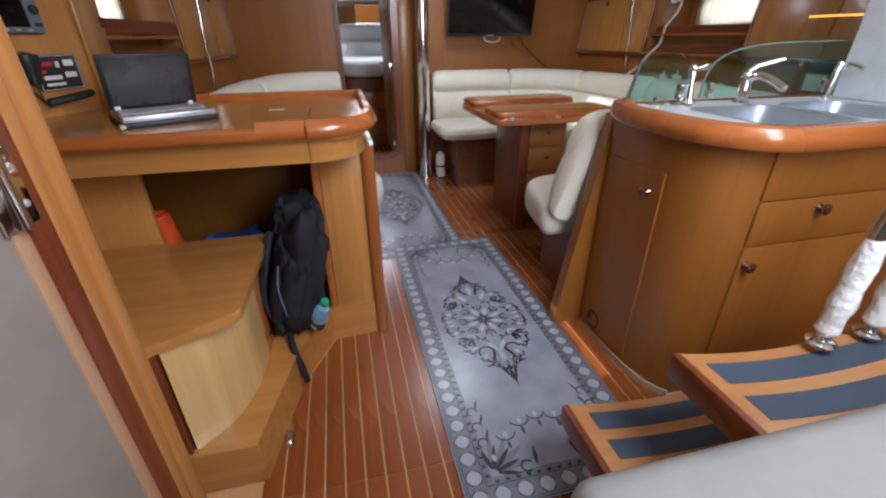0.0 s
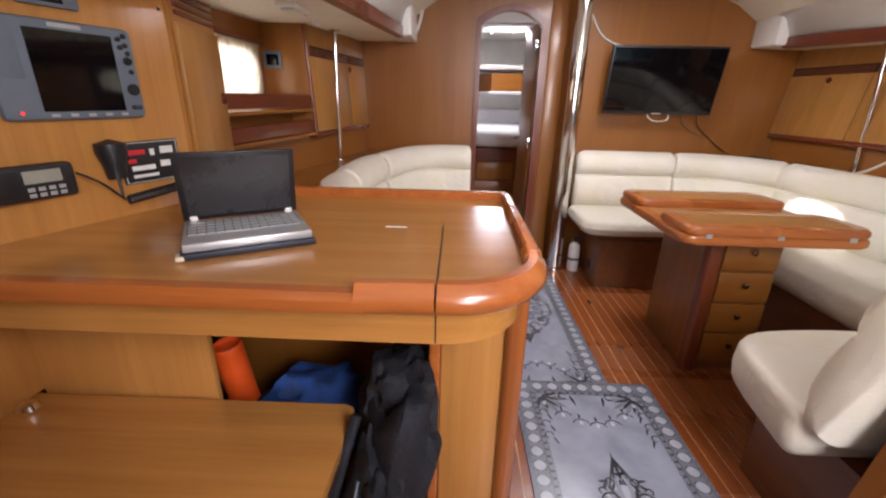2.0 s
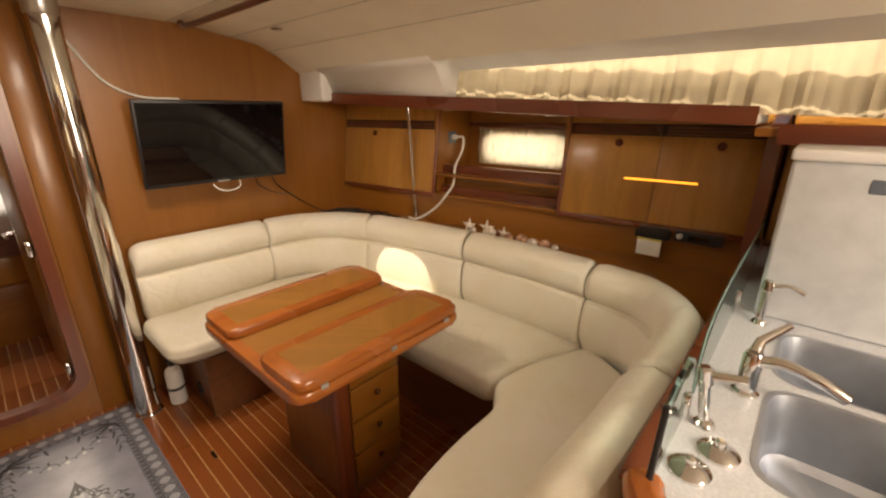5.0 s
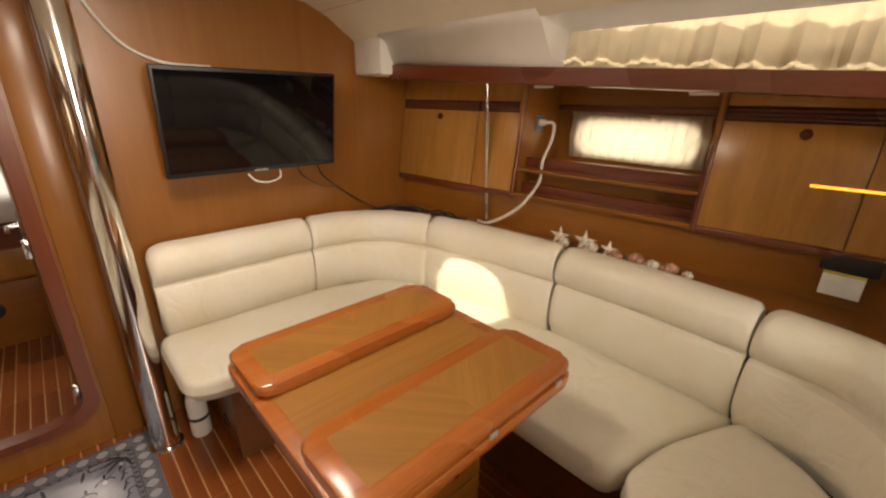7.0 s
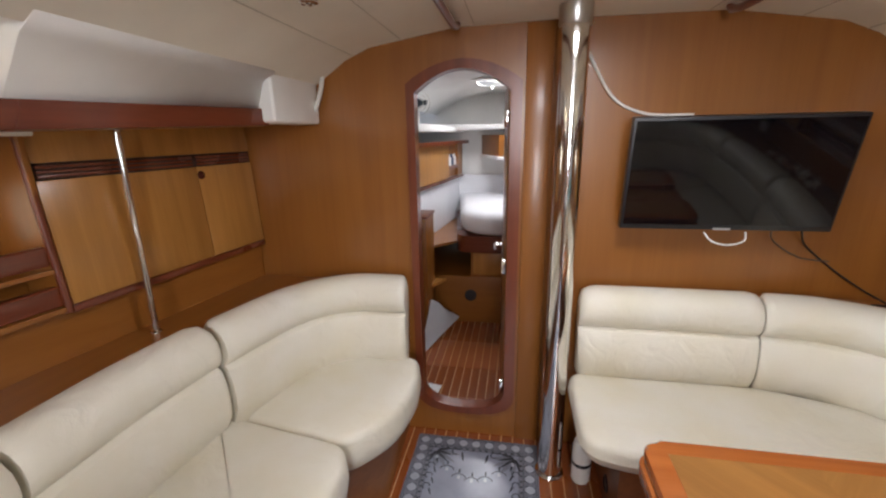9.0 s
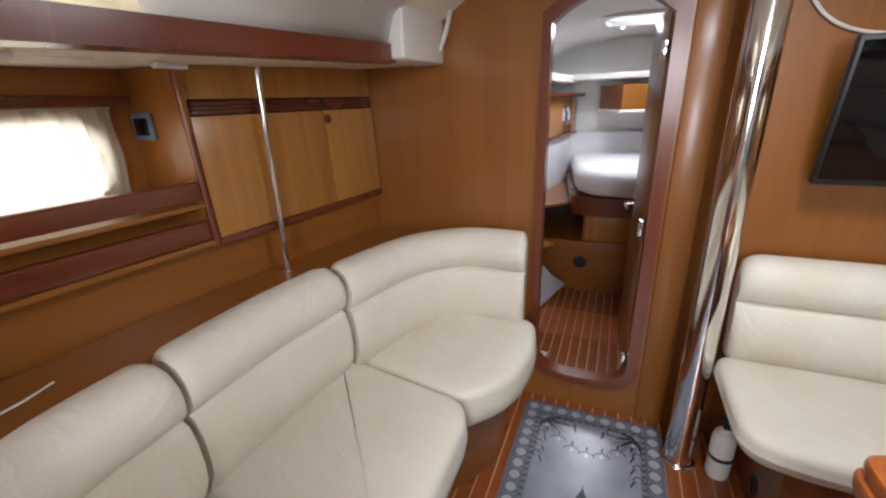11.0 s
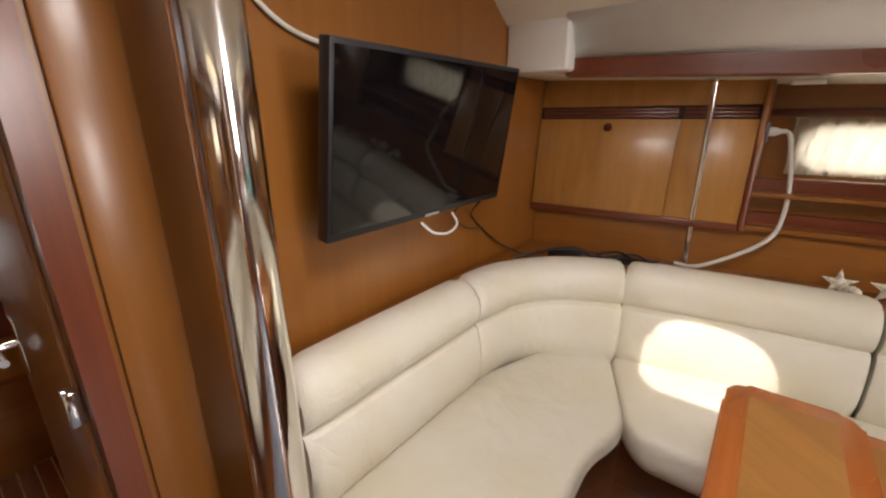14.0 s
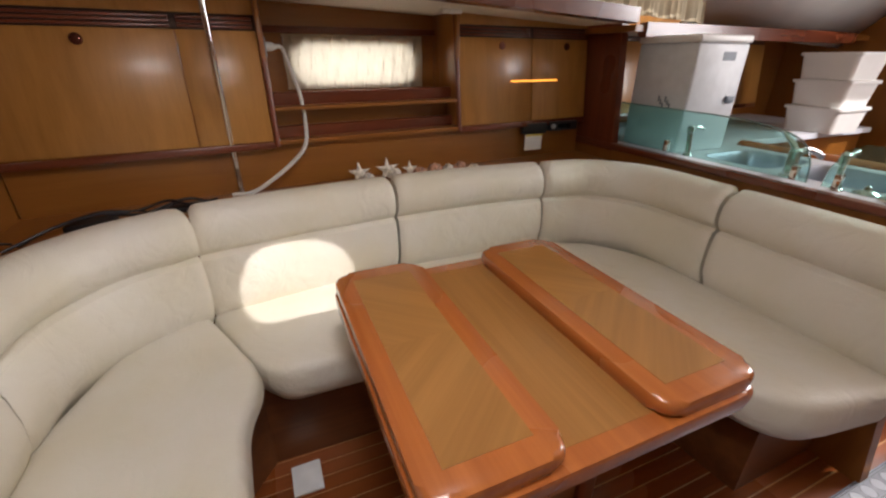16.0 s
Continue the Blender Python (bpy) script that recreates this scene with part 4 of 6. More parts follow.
# extinguisher by the post
ext = thing("fire_extinguisher", (0.070, 4.975, 0.0), "white fire extinguisher with a black strap beside the post", "extinguisher")
em = Matrix.Translation((0.070, 4.975, 0.0))
part("cylinder", lathe([(0.001, 0), (0.036, 0.002), (0.040, 0.012), (0.040, 0.175), (0.034, 0.200), (0.016, 0.214), (0.014, 0.225)], em, 24), WHITE, ext)
part("strap", lathe([(0.0405, 0.088), (0.0418, 0.09), (0.0418, 0.102), (0.0405, 0.104)], em, 24), BLACK, ext)
part("valve", box(0.057, 0.083, 4.960, 4.990, 0.222, 0.25, 0.003), BLACK, ext)
part("lever", box(0.045, 0.12, 4.965, 4.985, 0.25, 0.26, 0.003), BLACK, ext)
vent = thing("floor_vent", (0.1505, 4.9, 0.0), "round black vent in the settee plinth", "vent")
part("grille", lathe([(0.035, 0), (0.035, 0.004), (0.028, 0.006), (0.026, 0.001), (0.001, 0.001)], facing((0.150, 4.86, 0.10), (-1, 0, 0)), 20), BLACK, vent)


# ---- navigation corner ----
nav = thing("chart_table", (-1.1, 3.04, 0), "chart table with a rounded varnished rim and pale veneer top", "table")
NAV = rounded([(-0.640, 3.405), (-1.62, 3.405), (-1.80, 2.70), (-1.70, 2.672), (-0.640, 2.672)], [0.035, 0.0, 0.0, 0.0, 0.17], 10)
part("top", prism([(x * 1.0, y) for x, y in rounded([(-0.668, 3.378), (-1.60, 3.378), (-1.79, 2.72), (-1.70, 2.70), (-0.668, 2.70)], [0.03, 0, 0, 0, 0.15], 10)], 0.845, 0.884), NAVWOOD_X, nav)
rim_path = [(-1.62, 3.392, 0), (-0.70, 3.392, 0)] + [(-0.655 - 0.03 * (1 - math.sin(a)), 3.36 + 0.032 * math.cos(a), 0) for a in (0.5, 1.1, 1.57)] + [(-0.655, 2.86, 0)]
part("fiddle", sweep(rim_path, [(-0.014, 0.846), (0.014, 0.846), (0.016, 0.86), (0.015, 0.90), (0.008, 0.908), (-0.008, 0.908), (-0.015, 0.90), (-0.016, 0.86)]), RIM_Y, nav, "raised varnished edge")
arc = [(-0.655, 2.90, 0), (-0.655, 2.86, 0)] + [(-0.655 - 0.165 * (1 - math.cos(a)), 2.86 - 0.165 * math.sin(a), 0) for a in (j * math.pi / 20 for j in range(1, 10))] + [(-0.82, 2.695, 0), (-0.838, 2.695, 0)]
NOSE = [(-0.022, 0.857), (0.016, 0.857), (0.024, 0.867), (0.025, 0.880), (0.018, 0.892), (0.004, 0.906), (-0.012, 0.907), (-0.020, 0.896), (-0.022, 0.885)]
part("corner_rim", sweep(arc, [(d * 1, z) for d, z in NOSE[::-1]]), RIM, nav, "bull-nosed varnished corner")
low = [(-0.842, 2.695, 0), (-0.90, 2.695, 0), (-0.935, 2.692, 0), (-0.97, 2.69, 0)]
part("front_rim", sweep(low, [(d, z) for d, z in NOSE[::-1]]), RIM, nav)
part("lid_rim", sweep([(-0.95, 2.69, 0), (-1.74, 2.69, 0)], [(0.022, 0.860), (0.026, 0.868), (0.024, 0.882), (0.012, 0.892), (-0.012, 0.892), (-0.014, 0.860)]), RIM, nav)
part("lid_gap", box(-0.8415, -0.8385, 2.685, 3.08, 0.8838, 0.8848, 0), BLACK, nav, "dark gap at the lid's side")
part("lid_handle_gap", box(-0.98, -0.93, 3.06, 3.064, 0.884, 0.8852, 0), PAPER, nav, "pale finger slot")
apron = [(-0.675, 3.37), (-1.62, 3.37), (-1.75, 2.715)] + [(-0.84, 2.715)] + [(-0.675 - 0.16 * (1 - math.cos(a)), 2.875 - 0.16 * math.sin(a)) for a in (j * math.pi / 20 for j in range(9, -1, -1))]
part("apron", prism(apron, 0.780, 0.858), NAVWOOD_X, nav, "pale veneer apron")
part("apron_joint", box(-0.8415, -0.8392, 2.7142, 2.7156, 0.782, 0.858, 0), BLACK, nav)
part("pillar", box(-0.835, -0.685, 2.905, 3.36, 0.0, 0.781, 0.004), NAVWOOD, nav)
part("pillar_edge", prism(rounded([(-0.692, 2.885), (-0.645, 2.885), (-0.645, 3.37), (-0.692, 3.37)], 0.02), 0.0, 0.780), wood("varnished post", (0.24, 0.07, 0.018), (0.38, 0.12, 0.03), "z", 0.22, 0.7), nav, "rounded varnished post")
part("opening_edge", box(-0.862, -0.836, 2.895, 2.93, 0.15, 0.780, 0.006), RIM, nav)
part("foot", prism([(-0.645, 2.90), (-0.86, 2.885), (-0.975, 2.665), (-1.05, 2.30), (-1.30, 2.30), (-1.30, 3.30), (-0.645, 3.30)], 0.0, 0.148, 0.004, 2), NAVWOOD_X, nav, "low plinth under the knee space")
part("back_panel", box(-1.78, -0.84, 3.33, 3.36, 0.0, 0.780, 0.002), VENEER, nav)
part("knee_panel", box(-1.79, -1.365, 2.885, 2.905, 0.14, 0.780, 0.003), NAVWOOD, nav)

seat = thing("navigator_seat", (-1.35, 2.6, 0), "pale veneer bench locker at the chart table", "seat")
part("lid", prism(rounded([(-1.03, 2.875), (-1.80, 2.875), (-1.80, 2.22), (-1.22, 2.30), (-1.04, 2.40)], [0.02, 0, 0, 0.01, 0.02]), 0.478, 0.503, 0.006, 2), NAVWOOD_X, seat)
part("curved_front", sweep(smooth_path([(-1.205, 2.325, 0), (-1.13, 2.40, 0), (-1.085, 2.52, 0), (-1.07, 2.66, 0)], 0.02), [(-0.006, 0.149), (0.006, 0.149), (0.006, 0.477), (-0.006, 0.477)]), wood("pale curved laminate", (0.50, 0.30, 0.11), (0.66, 0.44, 0.18), "z", 0.14, 0.8), seat, "glossy curved front")
part("front", box(-1.80, -1.21, 2.31, 2.33, 0.0, 0.477, 0.003), MAHOGANY_Z, seat, "dark end board")
part("side", box(-1.09, -1.065, 2.66, 2.87, 0.149, 0.477, 0.003), RIM_Y, seat)
part("outboard_board", box(-1.82, -1.79, 2.2, 2.90, 0.503, 0.745, 0.003), NAVWOOD, seat)
part("board_cap", box(-1.83, -1.775, 2.2, 2.715, 0.745, 0.77, 0.008), RIM_Y, seat)
part("knob", lathe([(0.014, 0), (0.014, 0.008), (0.022, 0.018), (0.018, 0.03), (0.004, 0.034)], pose(-1.74, 2.80, 0.503), 18), CHROME, seat)

# instrument panel, angled towards the seat
PU = Vector((math.sin(radians(20)), math.cos(radians(20)), 0))
panel_m = Matrix((PU, Vector((0, 0, 1)), PU.cross(Vector((0, 0, 1))))).transposed().to_4x4()
panel_m.translation = Vector((-1.60, 3.23, 0.981)) - 0.043 * PU


def on_panel(u0, u1, v0, v1, t0, t1, bev=0.002):
    b = box(u0, u1, v0, v1, t0, t1, bev)
    b.transform(panel_m)
    return b


panel = thing("instrument_panel", (-1.6, 3.23, 0.885), "pale veneer instrument panel above the chart table", "panel")
part("board", on_panel(-0.405, 0.10, -0.105, 0.60, -0.02, 0.0), NAVWOOD, panel)
part("aft_board", on_panel(-1.0, -0.41, 0.012, 0.60, -0.02, 0.002), NAVWOOD, panel)
part("aft_lower_board", on_panel(-1.0, -0.41, -0.14, 0.006, -0.02, 0.002), NAVWOOD, panel)
for u, v in ((-0.39, 0.05), (0.085, 0.40)):
    part("screw", lathe([(0.005, 0), (0.004, 0.002)], panel_m @ Matrix.Translation((u, v, 0)), 8), BLACK, panel)
plot = thing("chartplotter", panel_m @ Vector((-0.15, 0.24, 0)), "grey chartplotter with a dark screen and buttons", "electronics")
part("housing", on_panel(-0.292, -0.012, 0.140, 0.338, 0.0, 0.022, 0.012), GREY, plot)
part("screen", on_panel(-0.225, -0.062, 0.158, 0.318, 0.022, 0.0235, 0.0), SCREEN, plot, "dark display")
part("badge", on_panel(-0.18, -0.12, 0.323, 0.331, 0.022, 0.0235, 0.0), SILVER, plot, "plain pale name bar")
part("card_door", on_panel(-0.284, -0.24, 0.22, 0.315, 0.022, 0.024, 0.001), GREY, plot)
for k, (u, v) in enumerate([(-0.048, 0.315), (-0.034, 0.322), (-0.046, 0.297), (-0.034, 0.302), (-0.032, 0.285), (-0.032, 0.245), (-0.030, 0.165), (-0.042, 0.165)]):
    part("button", lathe([(0.0055, 0), (0.0055, 0.004), (0.004, 0.005)], panel_m @ Matrix.Translation((u, v, 0.022)), 10), BLACK, plot)
for v, r in ((0.268, 0.009), (0.205, 0.013)):
    part("dial", lathe([(r, 0), (r, 0.006), (r * 0.8, 0.009)], panel_m @ Matrix.Translation((-0.036, v, 0.022)), 18), BLACK, plot)
for k in range(5):
    part("soft_key", on_panel(-0.215 + 0.035 * k, -0.200 + 0.035 * k, 0.147, 0.153, 0.022, 0.0245, 0.001), SILVER, plot)
part("power_light", lathe([(0.004, 0), (0.003, 0.002)], panel_m @ Matrix.Translation((-0.262, 0.155, 0.022)), 10), glow("red pilot light", (0.9, 0.05, 0.05), 0.8), plot)
small = thing("radio_remote", panel_m @ Vector((-0.15, 0.39, 0)), "small black stereo face above the plotter", "electronics")
part("face", on_panel(-0.215, -0.105, 0.362, 0.396, 0.0, 0.012, 0.003), GREY, small)
part("display", on_panel(-0.185, -0.135, 0.370, 0.388, 0.012, 0.013, 0), SCREEN, small)
vhf = thing("marine_radio", panel_m @ Vector((-0.29, 0.02, 0)), "black marine radio with a pale display", "radio")
part("case", on_panel(-0.36, -0.205, -0.018, 0.055, 0.0, 0.03, 0.008), BLACK, vhf)
part("display", on_panel(-0.298, -0.232, 0.018, 0.044, 0.03, 0.031, 0), plain("grey display", (0.30, 0.29, 0.24), 0.3), vhf)
for k in range(8):
    part("key", on_panel(-0.296 + 0.018 * (k % 4), -0.284 + 0.018 * (k % 4), -0.010 + 0.012 * (k // 4), -0.002 + 0.012 * (k // 4), 0.03, 0.032, 0.0005), SILVER, vhf)
part("speaker_ribs", on_panel(-0.352, -0.305, -0.008, 0.046, 0.03, 0.032, 0.001), BLACK, vhf)
mic = thing("microphone", panel_m @ Vector((-0.12, 0.0, 0)), "black radio handset hanging on its clip with a coiled cord", "microphone")
b = lathe([(0.001, -0.045), (0.02, -0.042), (0.024, -0.01), (0.033, 0.02), (0.032, 0.04), (0.001, 0.05)], panel_m @ Matrix.Translation((-0.118, 0.045, 0.022)) @ pose(0, 0, 0, -90, 0, 0), 18)
part("handset", b, BLACK, mic)
coil = [panel_m @ Vector((-0.11 + 0.0011 * k, -0.052 + 0.010 * math.cos(k * 0.9) + 0.00009 * k, 0.03 + 0.010 * math.sin(k * 0.9))) for k in range(150)]
part("coiled_cord", tube(coil, 0.0028, 6), BLACK, mic)
part("lead", tube(smooth_path([panel_m @ Vector(p) for p in ((-0.205, 0.03, 0.03), (-0.165, 0.0, 0.04), (-0.125, -0.04, 0.03), (-0.11, -0.052, 0.03))], 0.01), 0.003, 6), BLACK, mic)
part("drop_lead", tube([panel_m @ Vector(p) for p in ((-0.116, 0.0, 0.022), (-0.117, -0.05, 0.026))], 0.003, 6), BLACK, mic)
sp = thing("switch_panel", panel_m @ Vector((-0.02, 0.03, 0)), "black switch panel with white outlines and red keys", "panel")
part("plate", on_panel(-0.092, 0.062, -0.022, 0.083, 0.0, 0.006, 0.002), BLACK, sp)
INK = plain("white print", (0.7, 0.7, 0.68), 0.6)
RED = plain("red print", (0.55, 0.02, 0.03), 0.5)
for (u0, u1, v0, v1, mat) in ((-0.088, 0.058, 0.0785, 0.0800, INK), (-0.088, 0.058, -0.0195, -0.018, INK), (-0.088, -0.0865, -0.018, 0.0785, INK), (0.0565, 0.058, -0.018, 0.0785, INK),
                              (-0.076, -0.03, 0.050, 0.062, RED), (-0.076, -0.055, 0.030, 0.040, RED), (-0.07, -0.01, 0.010, 0.022, INK), (0.01, 0.045, 0.048, 0.066, INK), (0.005, 0.045, 0.014, 0.030, INK), (-0.07, -0.005, -0.008, 0.0, INK), (-0.018, -0.006, 0.045, 0.062, INK)):
    part("marking", on_panel(u0, u1, v0, v1, 0.006, 0.0066, 0), mat, sp)
bp_ = thing("breaker_panel", panel_m @ Vector((-0.50, 0.12, 0)), "black breaker panel with white labels", "panel")
part("plate", on_panel(-0.62, -0.465, 0.03, 0.21, 0.002, 0.007, 0.003), BLACK, bp_)
for k in range(5):
    part("label", on_panel(-0.52, -0.48, 0.05 + 0.03 * k, 0.066 + 0.03 * k, 0.007, 0.0076, 0), plain("grey label", (0.28, 0.28, 0.28), 0.6), bp_)
mon = thing("gauge", panel_m @ Vector((-0.48, -0.05, 0)), "grey square instrument with a dark face", "electronics")
part("bezel", on_panel(-0.56, -0.425, -0.115, -0.015, 0.002, 0.018, 0.015), GREY, mon)
part("face", on_panel(-0.53, -0.455, -0.095, -0.035, 0.018, 0.020, 0.004), SCREEN, mon)

# narrow cabinet forward of the panel
cab = thing("tall_cabinet", (-1.62, 3.52, 0.8), "narrow pale veneer cabinet with a vent and a latch", "cabinet")
part("carcase", prism([(-1.580, 3.296), (-1.632, 3.606), (-1.95, 3.606), (-1.95, 3.296)], 0.60, 1.53), NAVWOOD, cab)
cw = Vector((-0.052, 0.31, 0)).normalized()
cm = Matrix((cw, Vector((0, 0, 1)), cw.cross(Vector((0, 0, 1))))).transposed().to_4x4()
cm.translation = (-1.579, 3.296, 0.89)
for k in range(4):
    b = box(0.03, 0.29, 0.49 + 0.02 * k, 0.502 + 0.02 * k, 0.0, 0.008, 0.002)
    b.transform(cm)
    part("vent_slat", b, MAHOGANY, cab)
b = box(0.012, 0.306, 0.0, 0.47, 0.0, 0.012, 0.003)
b.transform(cm)
part("door", b, DOORWOOD, cab)
latch(cm @ Vector((0.275, 0.275, 0.012)), cm.to_3x3() @ Vector((0, 0, 1)), cab, 0.019)
box_ = thing("wall_gauge", (-1.83, 4.335, 1.344), "small grey control on the bay's side board", "electronics")
part("frame", box(-1.79, -1.70, 4.325, 4.336, 1.305, 1.385, 0.004), GREY, box_)
part("face", box(-1.775, -1.715, 4.322, 4.325, 1.32, 1.37, 0.002), SCREEN, box_)

# things on and under the chart table
lap = thing("laptop", (-1.23, 2.95, 0.885), "small open laptop with a dark screen on a folder", "laptop")
lm = Matrix.Translation((-1.272, 2.955, 0.886)) @ pose(0, 0, 0, 0, 0, 30.5)
def lbox(x0, x1, y0, y1, z0, z1, bev=0.002, m=None):
    b = box(x0, x1, y0, y1, z0, z1, bev)
    b.transform(m or lm)
    return b
folder = thing("folder", (-1.23, 2.95, 0.885), "black folder with a pale edge under the laptop", "folder")
part("cover", lbox(-0.125, 0.125, -0.115, 0.10, -0.001, 0.012, 0.003), plain("dark blue folder", (0.015, 0.016, 0.03), 0.5), folder)
part("sheets", lbox(-0.132, -0.118, -0.118, -0.09, 0.0, 0.010, 0.002), plain("cream tag", (0.6, 0.5, 0.36), 0.8), folder)
part("base", lbox(-0.12, 0.12, -0.105, 0.075, 0.012, 0.028, 0.003), SILVER, lap)
part("keyboard", lbox(-0.112, 0.112, -0.05, 0.062, 0.028, 0.0288, 0), plain("keyboard well", (0.09, 0.09, 0.09), 0.6), lap)
for r in range(5):
    for c in range(13):
        part("key", lbox(-0.110 + 0.017 * c, -0.095 + 0.017 * c, -0.047 + 0.0215 * r, -0.030 + 0.0215 * r, 0.0288, 0.0305, 0), SILVER, lap)
part("palm_rest", lbox(-0.118, 0.118, -0.103, -0.053, 0.028, 0.0285, 0), SILVER, lap)
hm = lm @ Matrix.Translation((0, 0.072, 0.03)) @ pose(0, 0, 0, 14, 0, 0)
sc = part("lid", lbox(-0.12, 0.12, -0.002, 0.006, 0.0, 0.156, 0.003, hm), BLACK, lap)
part("screen", lbox(-0.108, 0.108, -0.0032, -0.0022, 0.010, 0.146, 0, hm), plain("matt dark screen", (0.02, 0.018, 0.02), 0.28, bump=0), sc, "dark switched-off screen")
for x in (-0.10, 0.10):
    part("hinge", lbox(x - 0.008, x + 0.008, -0.006, 0.008, -0.004, 0.010, 0.003, hm), WHITE, lap)

bag = thing("backpack", (-0.95, 2.83, 0.148), "black nylon backpack slumped under the chart table", "backpack")
NYLON = plain("black nylon", (0.007, 0.008, 0.013), 0.7, spread=0.4, scale=30, bump=0.5)


def blob(centre, size, turn, seed, mat, name, parent, amp=0.12, seg=20):
    bm = bmesh.new()
    bmesh.ops.create_uvsphere(bm, u_segments=seg, v_segments=seg // 2 + 3, radius=1.0)
    for v in bm.verts:
        p = v.co.copy()
        q = Vector([math.copysign(abs(c) ** 0.72, c) for c in p])
        k = 1 + amp * noise.noise(p * 1.7 + Vector((seed, 0, 0))) + amp * 0.4 * noise.noise(p * 5 + Vector((0, seed, 0)))
        v.co = Vector((q.x * size[0] * k, q.y * size[1] * k, q.z * size[2] * k))
    bm.transform(Matrix.Translation(centre) @ pose(0, 0, 0, *turn))
    return part(name, bm, mat, parent)


blob((-0.945, 2.83, 0.385), (0.085, 0.12, 0.235), (6, 10, 20), 3, NYLON, "body", bag, 0.30, 34)
blob((-0.985, 2.765, 0.34), (0.05, 0.08, 0.16), (10, 12, 20), 5, NYLON, "front_pocket", bag, 0.40, 30)
blob((-0.93, 2.89, 0.56), (0.07, 0.09, 0.07), (0, 0, 0), 8, NYLON, "top_flap", bag, 0.45, 26)
part("strap", tube(smooth_path([(-1.0, 2.72, 0.17), (-0.985, 2.66, 0.155), (-0.965, 2.63, 0.10), (-0.955, 2.625, 0.04)], 0.015), 0.011, 8), NYLON, bag)
part("shoulder_strap", tube(smooth_path([(-1.01, 2.80, 0.54), (-1.035, 2.75, 0.45), (-1.06, 2.73, 0.32), (-1.02, 2.72, 0.20)], 0.02), 0.012, 8), NYLON, bag)
part("zip", tube(smooth_path([(-0.99, 2.705, 0.46), (-1.0, 2.69, 0.38), (-0.99, 2.69, 0.28)], 0.02), 0.003, 6), GREY, bag)
bot = thing("water_bottle", (-0.90, 2.72, 0.2), "clear water bottle with a green cap in the backpack pocket", "bottle")
bmm = Matrix.Translation((-0.905, 2.735, 0.19)) @ pose(0, 0, 0, 22, 18, 0)
part("bottle", lathe([(0.001, 0), (0.026, 0.004), (0.027, 0.02), (0.025, 0.05), (0.027, 0.08), (0.024, 0.11), (0.012, 0.135)], bmm, 18), glass("clear plastic", (0.85, 0.93, 0.97), 0.08), bot)
part("cap", lathe([(0.014, 0.134), (0.014, 0.152), (0.012, 0.155)], bmm, 16), plain("green cap", (0.02, 0.30, 0.14), 0.4), bot)
part("label", lathe([(0.0275, 0.045), (0.0278, 0.05), (0.0278, 0.065), (0.0275, 0.07)], bmm, 18), plain("pale blue label", (0.25, 0.45, 0.6), 0.5), bot)
can = thing("orange_tube", (-1.42, 3.2, 0.28), "bright orange tube standing on the knee-space floor", "container")
part("tube", lathe([(0.001, 0), (0.040, 0.002), (0.040, 0.40), (0.036, 0.405), (0.036, 0.39), (0.001, 0.385)], Matrix.Translation((-1.375, 3.06, 0.149)) @ pose(0, 0, 0, 4, -6, 0), 24), plain("orange plastic", (0.75, 0.09, 0.01), 0.45), can)
blue = thing("blue_bag", (-1.22, 3.15, 0.148), "crumpled blue bag lying in the knee space", "bag")
blob((-1.20, 3.10, 0.29), (0.16, 0.09, 0.13), (0, 8, 15), 11, plain("blue cloth", (0.015, 0.07, 0.28), 0.7, spread=0.4, bump=0.4), "sack", blue, 0.5)

# ---- port doorway beside the steps ----
jamb = thing("door_1", (-1.15, 2.1, 0), "varnished cabin door frame with a grey door folded back", "door", kind="structure")
part("jamb", box(-1.21, -1.129, 2.076, 2.106, 0.0, 1.78, 0.004), JAMBWOOD, jamb)
part("jamb_edge", box(-1.158, -1.122, 2.107, 2.142, 0.0, 1.78, 0.007), JAMBWOOD, jamb)
part("stop", box(-1.23, -1.127, 2.033, 2.075, 0.0, 1.78, 0.003), MAHOGANY_Z, jamb)
part("door_edge", box(-1.17, -1.129, 2.006, 2.032, 0.0, 1.75, 0.003), wood("pale lipping", (0.40, 0.22, 0.12), (0.52, 0.30, 0.18), "z"), jamb, "pale lipped door edge")
part("door_leaf", box(-1.18, -1.131, 1.3, 2.005, 0.0, 1.75, 0.003), plain("grey laminate", (0.30, 0.26, 0.23), 0.5), jamb, "grey laminate door leaf")
part("strike_plate", box(-1.1268, -1.1225, 1.992, 2.052, 0.905, 1.0, 0.002), CHROME, jamb, "steel hinge plate")
part("hinge_pin", tube([(-1.121, 2.02, 0.905), (-1.121, 2.02, 1.0)], 0.008, 12), CHROME, jamb)
for z in (0.93, 0.975):
    part("screw", lathe([(0.005, 0), (0.004, 0.002)], facing((-1.1225, 2.04, z), (1, 0, 0)), 8), SILVER, jamb)
single("wall_west", box(-2.0, -1.16, 2.107, 2.138, 0.0, 1.75, 0.002), NAVWOOD, "pale veneer bulkhead aft of the chart table", kind="structure")

# ---- companionway steps ----
steps = thing("companionway_steps", (0.1, 1.9, 0), "curved wooden companionway steps with grey grip strips", "steps")
STEPWOOD = wood("step teak", (0.34, 0.14, 0.05), (0.50, 0.24, 0.09), "x", 0.3, 0.4)


